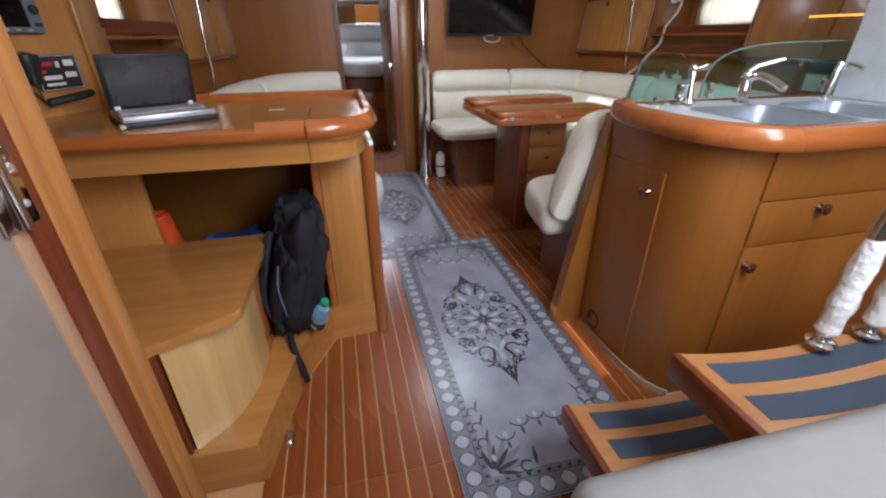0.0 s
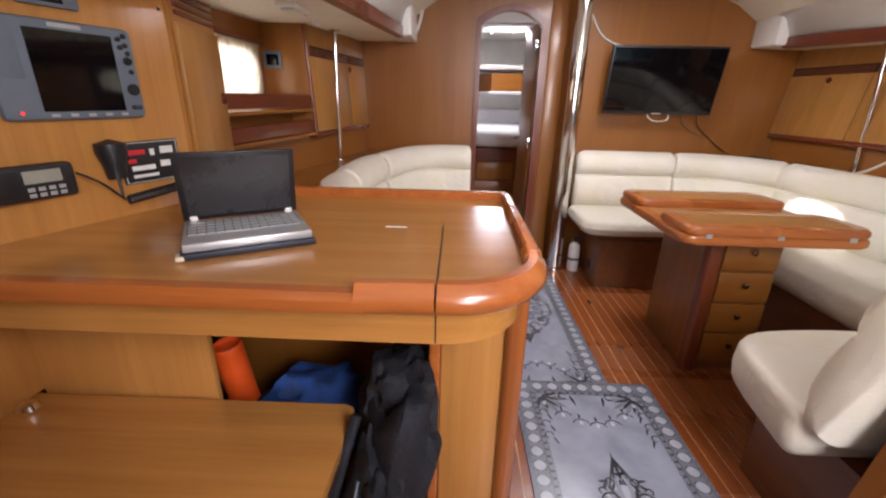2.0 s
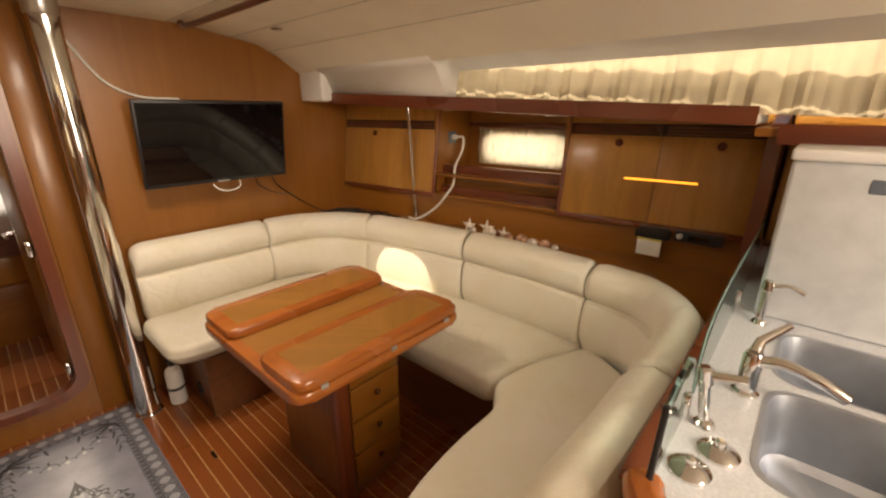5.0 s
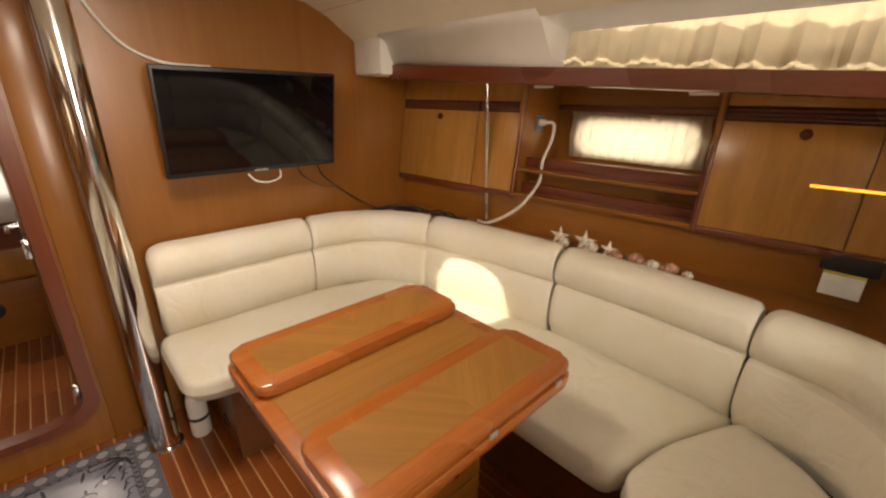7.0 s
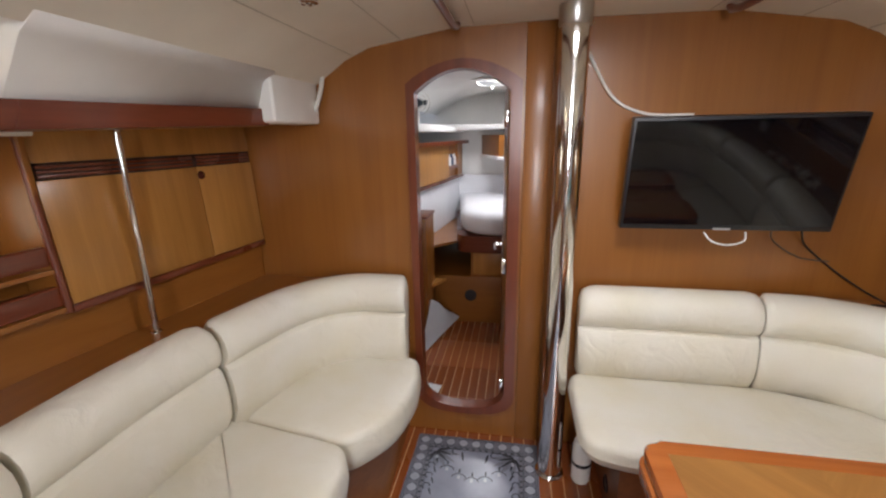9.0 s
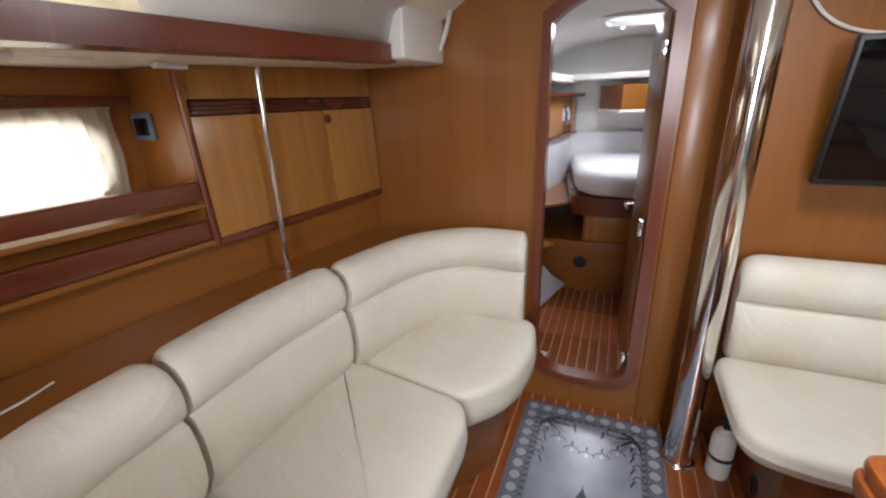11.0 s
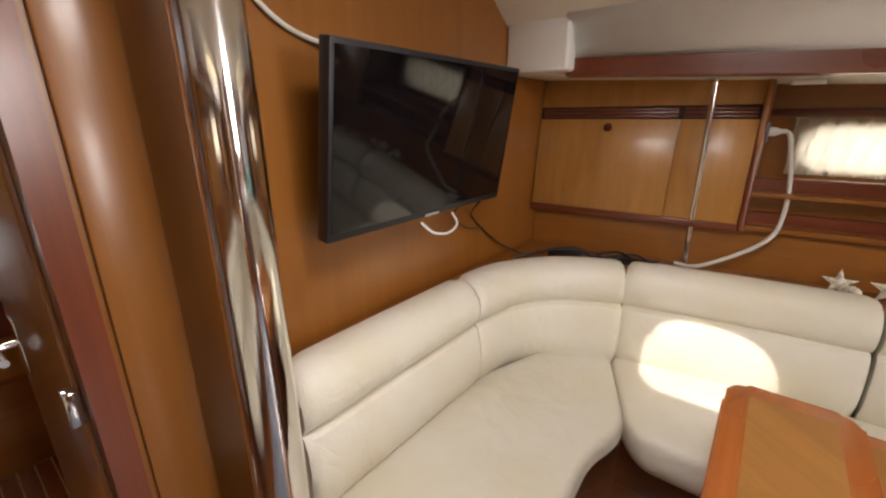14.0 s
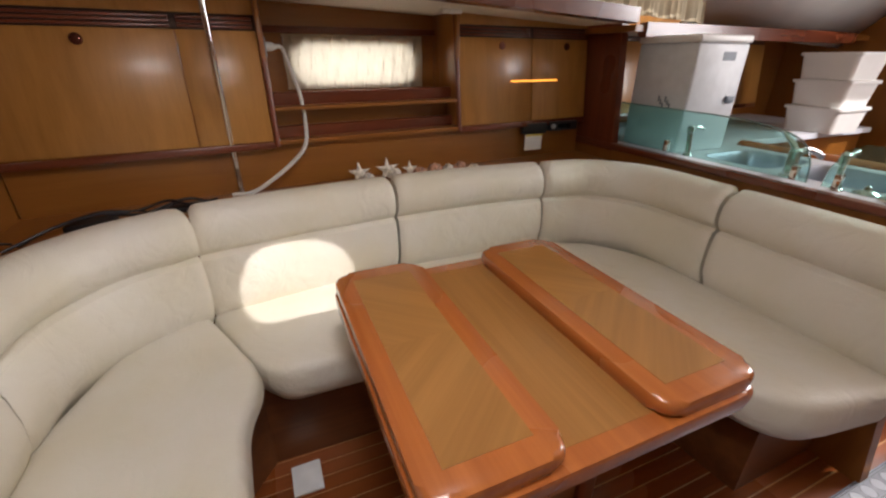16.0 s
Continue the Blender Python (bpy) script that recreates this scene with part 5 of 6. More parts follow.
def tread(x0, x1, yf, depth, z):
    """A curved tread with upswept ends and two sunk grip strips."""
    def zz(x):
        s = (x - x0) / (x1 - x0) * 2 - 1
        return z + 0.008 - 0.045 * (1 - s * s)
    def sheet_(a, b, c, d, up, thick):
        bm = bmesh.new()
        n = 24
        lo, hi = [], []
        for i in range(n + 1):
            x = a + (b - a) * i / n
            lo.append([bm.verts.new((x, yy, zz(x) + up - thick)) for yy in (c, d)])
            hi.append([bm.verts.new((x, yy, zz(x) + up)) for yy in (c, d)])
        for i in range(n):
            bm.faces.new((hi[i][0], hi[i + 1][0], hi[i + 1][1], hi[i][1]))
            bm.faces.new((lo[i][0], lo[i][1], lo[i + 1][1], lo[i + 1][0]))
            for k in (0, 1):
                bm.faces.new((lo[i][k], lo[i + 1][k], hi[i + 1][k], hi[i][k]))
        for i in (0, n):
            bm.faces.new((lo[i][0], hi[i][0], hi[i][1], lo[i][1]))
        return bm
    tr = part("tread", sheet_(x0, x1, yf - depth, yf, 0, 0.028), STEPWOOD, steps)
    for k in (0.14, 0.55):
        part("grip_strip", sheet_(x0 + 0.05, x1 - 0.03, yf - depth * (k + 0.26), yf - depth * k, 0.0015, 0.004), TREAD, tr, "blue-grey grip strip")
    part("tread_end", box(x0 - 0.012, x0 + 0.006, yf - depth, yf, z - 0.05, z + 0.012, 0.004), MAHOGANY_Z, tr)


tread(-0.26, 0.46, 2.14, 0.20, 0.25)
tread(-0.11, 0.60, 2.01, 0.22, 0.50)
part("riser", box(-0.05, 0.46, 1.79, 1.81, 0.0, 0.47, 0.003), STEPWOOD, steps)
part("bracket", box(0.40, 0.44, 1.775, 2.05, 0.0, 0.46, 0.004), STEPWOOD, steps)

enginebox = thing("engine_box", (-0.1, 1.5, 0), "grey-white moulded engine casing with a mahogany cap", "casing")
part("casing", box(-0.565, 0.46, 0.98, 1.70, 0.0, 0.715, 0.03, 4), plain("grey cream moulding", (0.25, 0.245, 0.235), 0.45), enginebox)
part("side_cap", box(-0.20, 0.46, 0.98, 1.60, 0.715, 0.76, 0.01), MAHOGANY_Z, enginebox, "mahogany capping board")
rail = thing("handrail", (0.55, 2.1, 0.5), "polished steel handrail beside the steps", "rail")
WRAP = plain("crumpled clear wrap", (0.86, 0.86, 0.84), 0.16, coat=0.6, scale=40, spread=0.12, bump=0.9, fine=60)
for dx in (0.0, 0.14):
    pts = smooth_path([(0.255 + dx, 1.985, 0.49), (0.262 + dx, 1.99, 0.62), (0.275 + dx, 1.985, 0.85), (0.30 + dx, 1.95, 1.1), (0.34 + dx, 1.86, 1.4)], 0.03)
    part("tube", tube(pts, 0.016, 14), CHROME, rail)
    part("wrap", lathe([(0.017, 0.02), (0.024, 0.03), (0.021, 0.07), (0.027, 0.10), (0.022, 0.14), (0.025, 0.19), (0.019, 0.25)], pose(0.256 + dx, 1.986, 0.49, 0, 3), 18), WRAP, rail, "crumpled clear wrapping on the rail")
    part("base", lathe([(0.03, 0), (0.03, 0.006), (0.018, 0.014)], pose(0.255 + dx, 1.985, 0.484), 18), CHROME, rail)
pull_ring = thing("floor_pull", (-1.0, 2.435, 0.0), "flush steel lifting ring in the cabin sole", "fitting")
part("plate", box(-1.014, -0.992, 2.392, 2.478, 0.0045, 0.0075, 0.001), CHROME, pull_ring)
part("ring", tube([(-1.003 + 0.006 * math.cos(a), 2.43 + 0.022 * math.sin(a), 0.009) for a in (2 * math.pi * k / 20 for k in range(21))], 0.0016, 6), CHROME, pull_ring)

# ---- galley ----
gal = thing("galley_counter", (0.7, 2.5, 0), "galley cabinet with a curved veneer end, drawers and round knobs", "cabinet")
body = [(0.175, 2.765), (1.9, 2.765), (1.9, 0.9), (1.20, 0.9), (1.20, 2.20), (1.12, 2.285), (0.30, 2.285), (0.24, 2.305), (0.20, 2.36), (0.178, 2.45), (0.17, 2.60)]
part("partition", board([(0.05, 0.0), (1.70, 0.0), (1.70, 0.866), (0.178, 0.866)], 2.768, 2.818), VENEER, gal, "veneer partition behind the settee")
part("skirting", sweep(smooth_path([(1.1, 2.282, 0), (0.30, 2.282, 0), (0.236, 2.30, 0), (0.195, 2.357, 0), (0.173, 2.45, 0), (0.165, 2.60, 0), (0.17, 2.76, 0)], 0.03), [(0.0, 0.0), (-0.008, 0.0), (-0.008, 0.022), (0.0, 0.022)]), plain("pale skirting bead", (0.45, 0.36, 0.24), 0.5), gal)
BRONZE = plain("aged bronze", (0.28, 0.16, 0.12), 0.2, 0.9)


def pull(at, normal, parent):
    part("knob", lathe([(0.012, 0), (0.010, 0.004), (0.006, 0.012), (0.015, 0.018), (0.016, 0.024), (0.008, 0.028)], facing(at, normal), 18), BRONZE, parent, "round bronze knob")


for (x0, x1, z0, z1, kx, kz) in ((0.32, 1.08, 0.03, 0.57, 0.342, 0.515), (0.32, 1.08, 0.575, 0.705, 0.53, 0.675), (0.32, 1.08, 0.71, 0.85, None, None)):
    d = part("drawer" if z0 > 0.5 else "door", box(x0, x1, 2.277, 2.2855, z0, z1, 0.002), VENEER, gal)
    if kx:
        pull((kx, 2.277, kz), (0, -1, 0), d)
d = part("door", sweep([(0.176, 2.47, 0), (0.168, 2.60, 0), (0.173, 2.735, 0)], [(0, 0.05), (0.006, 0.05), (0.006, 0.74), (0, 0.74)]), VENEER, gal)
pull((0.166, 2.52, 0.67), (-1, -0.1, 0), d)
gv = thing("floor_vent", (0.15, 2.62, 0.1), "round black vent in the galley cabinet", "vent")
part("grille", lathe([(0.04, 0), (0.04, 0.004), (0.033, 0.006), (0.031, 0.001), (0.001, 0.001)], facing((0.166, 2.66, 0.08), (-1, 0, 0)), 20), BLACK, gv)
top = thing("worktop", (0.8, 2.5, 0.862), "white laminate galley worktop with a varnished rim", "worktop")
work = rounded([(0.185, 2.79), (1.92, 2.79), (1.92, 0.92), (1.15, 0.92), (1.15, 2.20), (1.05, 2.25), (0.32, 2.25), (0.17, 2.42)], [0.03, 0, 0, 0, 0.05, 0.05, 0.1, 0.1])


def with_holes(outer, holes, z0, z1):
    bm = bmesh.new()
    for loop in (outer, *holes):
        vs = [bm.verts.new((x, y, z0)) for x, y in loop]
        for i in range(len(vs)):
            bm.edges.new((vs[i], vs[(i + 1) % len(vs)]))
    bmesh.ops.triangle_fill(bm, use_beauty=True, use_dissolve=False, edges=bm.edges[:])
    made = bmesh.ops.extrude_face_region(bm, geom=bm.faces[:])
    for v in made["geom"]:
        if isinstance(v, bmesh.types.BMVert):
            v.co.z = z1
    return bm


bowl_a = rounded([(0.36, 2.34), (0.68, 2.34), (0.68, 2.665), (0.36, 2.665)], 0.07)
bowl_b = rounded([(0.72, 2.34), (1.00, 2.34), (1.00, 2.665), (0.72, 2.665)], 0.07)
wells = [rounded([(x0, 2.325), (x1, 2.325), (x1, 2.68), (x0, 2.68)], 0.07) for x0, x1 in ((0.35, 0.69), (0.71, 1.01))]
part("body", with_holes(body, wells, 0.0, 0.862), VENEER, gal)
part("surface", with_holes(work, [bowl_a, bowl_b], 0.863, 0.892), COUNTER, top)
rimpath = smooth_path([(1.10, 2.235, 0), (0.7, 2.238, 0), (0.33, 2.242, 0), (0.22, 2.29, 0), (0.168, 2.39, 0), (0.150, 2.55, 0), (0.165, 2.70, 0), (0.195, 2.775, 0), (0.24, 2.798, 0)], 0.03)
part("rim", sweep(rimpath, [(-0.03, 0.856), (0.022, 0.856), (0.030, 0.868), (0.030, 0.89), (0.020, 0.908), (0.0, 0.915), (-0.022, 0.908), (-0.032, 0.894)]), RIM, top, "bull-nosed varnished rim")
part("settee_edge", box(0.235, 1.72, 2.792, 2.834, 0.866, 0.8945, 0.006), MAHOGANY_X, top, "flat mahogany edge above the settee")
sink = thing("sink", (0.68, 2.5, 0.75), "twin-bowl stainless steel sink let into the worktop", "sink")
STEEL = plain("brushed sink steel", (0.50, 0.54, 0.60), 0.42, 0.85)
for bowl in (bowl_a, bowl_b):
    cx = sum(p[0] for p in bowl) / len(bowl)
    cy = sum(p[1] for p in bowl) / len(bowl)
    bm = bmesh.new()
    rings = [[bm.verts.new((cx + (x - cx) * k, cy + (y - cy) * k, z)) for x, y in bowl] for k, z in ((1.04, 0.8935), (0.985, 0.892), (0.95, 0.87), (0.90, 0.75), (0.80, 0.735), (0.10, 0.730))]
    for a, b in zip(rings, rings[1:]):
        for j in range(len(bowl)):
            bm.faces.new((a[j], a[(j + 1) % len(bowl)], b[(j + 1) % len(bowl)], b[j]))
    bm.faces.new(rings[-1])
    ob = part("bowl", bm, STEEL, sink)
tap = thing("tap", (0.60, 2.70, 0.892), "chrome galley mixer tap with a flat lever", "tap")
part("body", lathe([(0.026, 0), (0.026, 0.006), (0.019, 0.012), (0.019, 0.09), (0.015, 0.10)], pose(0.62, 2.705, 0.892), 20), CHROME, tap)
part("spout", tube(smooth_path([(0.62, 2.705, 0.965), (0.615, 2.66, 0.985), (0.61, 2.60, 0.975), (0.608, 2.555, 0.955)], 0.01), 0.012, 14), CHROME, tap)
part("lever", tube([(0.62, 2.705, 0.99), (0.64, 2.70, 1.01), (0.70, 2.66, 1.035)], [0.012, 0.010, 0.007], 12), CHROME, tap)
for k, (x, y) in enumerate(((0.31, 2.745), (0.385, 2.715))):
    c = thing("deck_filler", (x, y, 0.892), "round chrome pump cap on the worktop", "fitting", "pump caps")
    part("cap", lathe([(0.034, 0), (0.034, 0.005), (0.026, 0.012), (0.010, 0.016), (0.009, 0.026), (0.004, 0.030)], pose(x, y, 0.892), 20), CHROME, c)
pump = thing("hand_pump", (0.44, 2.74, 0.892), "slim chrome hand pump behind the sink", "fitting")
part("stem", lathe([(0.02, 0), (0.018, 0.008), (0.010, 0.014), (0.010, 0.085), (0.014, 0.09), (0.014, 0.12), (0.008, 0.125)], pose(0.45, 2.75, 0.892, -8), 18), CHROME, pump)
part("nozzle", tube([(0.45, 2.755, 1.0), (0.45, 2.70, 1.015)], 0.008, 10), CHROME, pump)
# splash glass on the settee side
gl = thing("splash_glass", (0.8, 2.79, 0.91), "low green-tinted glass screen on steel clips", "glass")
for gp in ([(0.232, 0.905), (0.475, 0.905), (0.468, 0.97), (0.445, 1.025), (0.40, 1.052), (0.33, 1.050), (0.262, 1.032), (0.248, 0.99)],
           [(0.52, 0.905), (1.46, 0.905), (1.46, 1.085), (0.9, 1.080), (0.72, 1.070), (0.61, 1.050), (0.55, 1.015), (0.526, 0.965)]):
    pane = part("pane", board(gp, 2.783, 2.791), PANE, gl)
    pane.visible_shadow = False
part("polished_edge", tube(smooth_path([(x, 2.787, z) for x, z in ((0.52, 0.905), (0.526, 0.965), (0.55, 1.017), (0.61, 1.052), (0.72, 1.072), (0.9, 1.082), (1.46, 1.087))], 0.02), 0.0024, 8), GLASS_EDGE, gl, "pale polished glass edge")
part("dark_edge", tube([(x, 2.787, z) for x, z in ((0.222, 0.90), (0.24, 0.96), (0.258, 1.032))], 0.0055, 8), BLACK, gl, "black edge bead")
for x in (0.435, 0.56, 1.08):
    part("clip", box(x - 0.011, x + 0.011, 2.775, 2.800, 0.905, 0.955, 0.005), CHROME, gl)
# upright board between settee and galley
single("wall_east", board([(1.36, 0.86), (1.95, 0.86), (1.95, 1.50), (1.42, 1.43)], 2.79, 2.83), MAHOGANY_Z, "dark veneer divider between locker and galley", kind="structure")
lk, m, ln = locker(1, 2.78, 1.2, [(0, 0.3), (0.3, 0.65), (0.65, 1.0)], "honey-coloured veneer galley locker")
latch(m @ Vector((0.12, 0.352, 0.004)), m.to_3x3() @ Vector((0, 0, 1)), lk)
cool = thing("cool_box", (1.2, 2.5, 0.892), "tall white coolbox with grey panel standing on the worktop", "coolbox")
part("body", box(1.07, 1.38, 2.42, 2.74, 0.892, 1.345, 0.012, 3), plain("pale grey plastic", (0.62, 0.64, 0.66), 0.4), cool)
part("lid", box(1.065, 1.385, 2.415, 2.745, 1.3455, 1.375, 0.008, 3), WHITE, cool)
part("handle_recess", box(1.0685, 1.0705, 2.50, 2.58, 1.275, 1.31, 0.0), GREY, cool)
for k in range(6):
    part("printing", box(1.15 + 0.012 * k, 1.158 + 0.012 * k, 2.7398, 2.7412, 1.08 + 0.012 * (k % 3), 1.10 + 0.014 * (k % 3), 0), GREY, cool)
part("side_catch", box(1.06, 1.071, 2.45, 2.50, 1.10, 1.13, 0.003), GREY, cool)
for k in range(3):
    b_ = thing("storage_box", (1.2, 1.35, 0.892 + 0.14 * k), "white plastic storage box with a lid, one of a stack", "box", "stacked boxes")
    z = 0.892 + 0.142 * k
    bm = prism(rounded([(1.08, 1.20), (1.36, 1.20), (1.36, 1.50), (1.08, 1.50)], 0.03), z, z + 0.122)
    for v in bm.verts:
        if v.co.z < z + 0.01:
            v.co.x, v.co.y = 1.22 + (v.co.x - 1.22) * 0.9, 1.35 + (v.co.y - 1.35) * 0.9
    part("tub", bm, WHITE, b_)
    part("lid", prism(rounded([(1.07, 1.19), (1.37, 1.19), (1.37, 1.51), (1.07, 1.51)], 0.03), z + 0.122, z + 0.140, 0.004), WHITE, b_)
slim = thing("slim_tap", (1.02, 2.72, 0.892), "slim chrome pump tap behind the second bowl", "tap")
part("stem", lathe([(0.020, 0), (0.018, 0.008), (0.011, 0.014), (0.011, 0.095), (0.015, 0.10), (0.013, 0.125), (0.006, 0.13)], pose(1.02, 2.72, 0.892, 0, 6), 18), CHROME, slim)
part("nozzle", tube(smooth_path([(1.03, 2.72, 0.995), (1.03, 2.68, 1.012), (1.03, 2.64, 1.0)], 0.01), 0.008, 10), CHROME, slim)



# ---- ceiling fittings ----
for x in (-0.48, 0.46):
    ob = thing("grab_rail", (x, 4.7, 1.86), "dark mahogany grab rail under the ceiling", "rail", "ceiling rails")
    z = roof_z(x)
    part("bar", tube(smooth_path([(x, 4.05, z - 0.004), (x, 4.12, z - 0.03), (x, 4.6, z - 0.034), (x, 5.05, z - 0.03), (x, 5.13, z - 0.004)], 0.03), 0.013, 12), MAHOGANY, ob)
for x, y in ((0.751, 4.75), (-0.82, 4.6), (0.70, 3.3), (-0.7, 3.3)):
    ob = thing("ceiling_light", (x, y, roof_z(x)), "small recessed ceiling spot", "lamp", "ceiling spots")
    part("bezel", lathe([(0.028, 0), (0.028, -0.004), (0.02, -0.007), (0.018, -0.002), (0.001, -0.002)], pose(x, y, roof_z(x)), 20), CHROME, ob)


def hatch(name, h, kind_label):
    ob = thing(name, ((h[0] + h[1]) / 2, (h[2] + h[3]) / 2, 1.89), kind_label, "hatch", kind="structure")
    outer = [(h[0] - 0.035, h[2] - 0.035), (h[1] + 0.035, h[2] - 0.035), (h[1] + 0.035, h[3] + 0.035), (h[0] - 0.035, h[3] + 0.035)]
    inner = rounded([(h[0] + 0.004, h[2] + 0.004), (h[1] - 0.004, h[2] + 0.004), (h[1] - 0.004, h[3] - 0.004), (h[0] + 0.004, h[3] - 0.004)], 0.2, 10)
    part("frame", with_holes(rounded(outer, 0.06), [inner], 1.868, 1.905), WHITE, ob)
    p = part("pane", box(h[0] - 0.02, h[1] + 0.02, h[2] - 0.02, h[3] + 0.02, 1.975, 1.985, 0), CLEAR, ob)
    p.visible_shadow = False
    for dx in (-0.12, 0.12):
        part("handle", box((h[0] + h[1]) / 2 + dx - 0.012, (h[0] + h[1]) / 2 + dx + 0.012, h[3] - 0.03, h[3] + 0.02, 1.845, 1.868, 0.004), SILVER, ob)


hatch("window_5", HATCH, "white-framed deck hatch in the headliner")
hatch("window_6", F_HATCH, "white-framed hatch over the fore cabin")


def deck_lamp(x, y, z, side):
    ob = thing("dome_light", (x, y, z), "white oblong dome light under the side deck", "lamp", "dome lights")
    part("base", box(x - 0.04, x + 0.04, y - 0.075, y + 0.075, z - 0.014, z, 0.006, 3), WHITE, ob)
    part("lens", box(x - 0.028, x + 0.028, y - 0.05, y + 0.05, z - 0.024, z - 0.013, 0.008, 3), plain("frosted lens", (0.7, 0.68, 0.6), 0.3), ob)


deck_lamp(-1.45, 3.85, 1.497, -1)
for x, y, z in ((-1.50, 4.28, 1.508), (1.50, 4.30, 1.490), (1.50, 3.66, 1.463)):
    ob = thing("curtain_clip", (x, y, z), "small white clip lamp under the side deck", "lamp", "clip lamps")
    part("body", box(x - 0.012, x + 0.012, y - 0.045, y + 0.045, z - 0.016, z, 0.005, 3), WHITE, ob)
sock = thing("socket", (1.62, 4.385, 1.32), "dark socket on the bay's side board", "socket")
part("plate", box(1.585, 1.645, 4.376, 4.388, 1.285, 1.355, 0.004), GREY, sock)
part("plug", lathe([(0.016, 0), (0.016, 0.02), (0.009, 0.034)], facing((1.616, 4.376, 1.322), (0, -1, 0)), 14), CREAM_CABLE, sock)
clip = thing("phone_handset", (-1.52, 3.62, 0.812), "black handset with a pale cable on the port ledge", "electronics")
part("body", tube([(-1.53, 3.57, 0.826), (-1.50, 3.70, 0.826)], 0.014, 10), BLACK, clip)
part("lead", tube(smooth_path([(-1.50, 3.70, 0.826), (-1.50, 3.78, 0.828), (-1.52, 3.84, 0.826)], 0.01), 0.003, 8), CREAM_CABLE, clip)

# ---- fore cabin ----
for x in (-1.32, 1.0):
    single("wall_fore", box(x - 0.02, x + 0.02, BULK_Y + 0.03, 8.5, -0.14, 1.9, 0), WHITE, "white hull lining of the fore cabin", kind="structure")
single("wall_stem", box(-1.4, 1.1, 8.0, 8.05, -0.14, 1.9, 0), WHITE, "white lining at the bow", kind="structure")
bunk = thing("bunk", (-0.4, 7.0, -0.08), "raised island bunk with a white mattress and drawers", "bed")
part("base", prism(rounded([(-0.70, 6.62), (0.6, 6.62), (0.6, 7.98), (-0.9, 7.98)], [0.12, 0, 0, 0]), 0.555, 0.69), MAHOGANY_X, bunk, "dark mahogany bunk front")
part("mattress", soft_cushion(rounded([(-0.66, 6.56), (0.7, 6.56), (0.7, 7.98), (-0.86, 7.98)], [0.30, 0.1, 0.1, 0.1]), 0.705, 0.875, 0.07), SHEET, bunk)
part("plinth", box(-1.29, 0.9, 6.67, 7.9, -0.083, 0.33, 0.004), VENEER_X, bunk)
part("shelf", prism([(-1.29, 6.25), (-0.93, 6.35), (-0.80, 6.62), (-1.29, 6.62)], 0.30, 0.325), NAVWOOD_X, bunk)
part("locker_front", box(-0.60, 0.9, 6.68, 6.70, 0.33, 0.552, 0.003), VENEER_X, bunk)
part("drawer", box(-0.58, -0.20, 6.672, 6.681, 0.35, 0.53, 0.003), DOORWOOD, bunk)
part("side_top", prism([(-1.29, 6.25), (-1.0, 6.45), (-0.72, 6.75), (-0.9, 7.98), (-1.29, 7.98)], 0.60, 0.62), VENEER_X, bunk)
bv = thing("floor_vent", (-0.6, 6.66, 0.16), "round black vent in the bunk plinth", "vent")
part("grille", lathe([(0.05, 0), (0.05, 0.004), (0.042, 0.006), (0.04, 0.001), (0.001, 0.001)], facing((-0.60, 6.669, 0.165), (0, -1, 0)), 20), BLACK, bv)
pad = thing("side_cushion", (-1.2, 7.0, 0.6), "long white backrest along the hull of the fore cabin", "cushion")
part("pad", prism(rounded([(-1.30, 6.0), (-1.10, 6.0), (-0.84, 7.95), (-1.30, 7.95)], 0.02), 0.622, 1.035, 0.03), SHEET, pad)
part("end_pad", box(-1.0, 0.9, 7.86, 7.95, 0.62, 1.06, 0.03), SHEET, pad)
fl = thing("fore_locker", (-1.2, 6.8, 1.05), "honey veneer locker with an open shelf in the fore cabin", "locker")
def slant(y):
    return -1.12 + 0.14 * (y - 6.0)
def fl_box(ya, yb, z0, z1, t, mat, name, lab=""):
    part(name, prism([(slant(ya), ya), (slant(ya) + t, ya), (slant(yb) + t, yb), (slant(yb), yb)], z0, z1), mat, fl, lab)
fl_box(5.9, 7.9, 1.05, 1.07, 0.05, MAHOGANY, "bottom_rail")
fl_box(5.9, 7.42, 1.075, 1.385, 0.03, DOORWOOD, "door")
fl_box(7.42, 7.72, 1.075, 1.385, 0.004, VENEER_Y, "shelf_back")
fl_box(7.42, 7.72, 1.15, 1.185, 0.03, MAHOGANY, "fiddle_rail")
fl_box(7.72, 7.9, 1.075, 1.385, 0.03, VENEER_Y, "door")
fl_box(5.9, 7.9, 1.39, 1.42, 0.10, MAHOGANY, "top_rail")
for k, (y, c) in enumerate(((7.47, (0.75, 0.75, 0.72)), (7.55, (0.05, 0.07, 0.12)), (7.64, (0.7, 0.7, 0.7)))):
    tn = thing("bottle", (slant(y) + 0.02, y, 1.186), "small bottle on the open shelf", "bottle", "toiletries")
    part("flask", lathe([(0.001, 0), (0.025, 0.002), (0.025, 0.07), (0.012, 0.09), (0.012, 0.11)], pose(slant(y) + 0.012, y, 1.186), 14), plain("bottle plastic", c, 0.4), tn)
    part("shelf_stop", box(slant(y) + 0.0, slant(y) + 0.02, y - 0.02, y + 0.02, 1.180, 1.186, 0), MAHOGANY, tn)
cs = thing("corner_shelf", (-0.4, 7.8, 1.35), "white-edged corner locker at the head of the bunk", "shelf")
part("box", prism([(-0.62, 7.95), (-0.42, 7.45), (0.4, 7.40), (0.4, 7.95)], 1.27, 1.47), VENEER_X, cs)
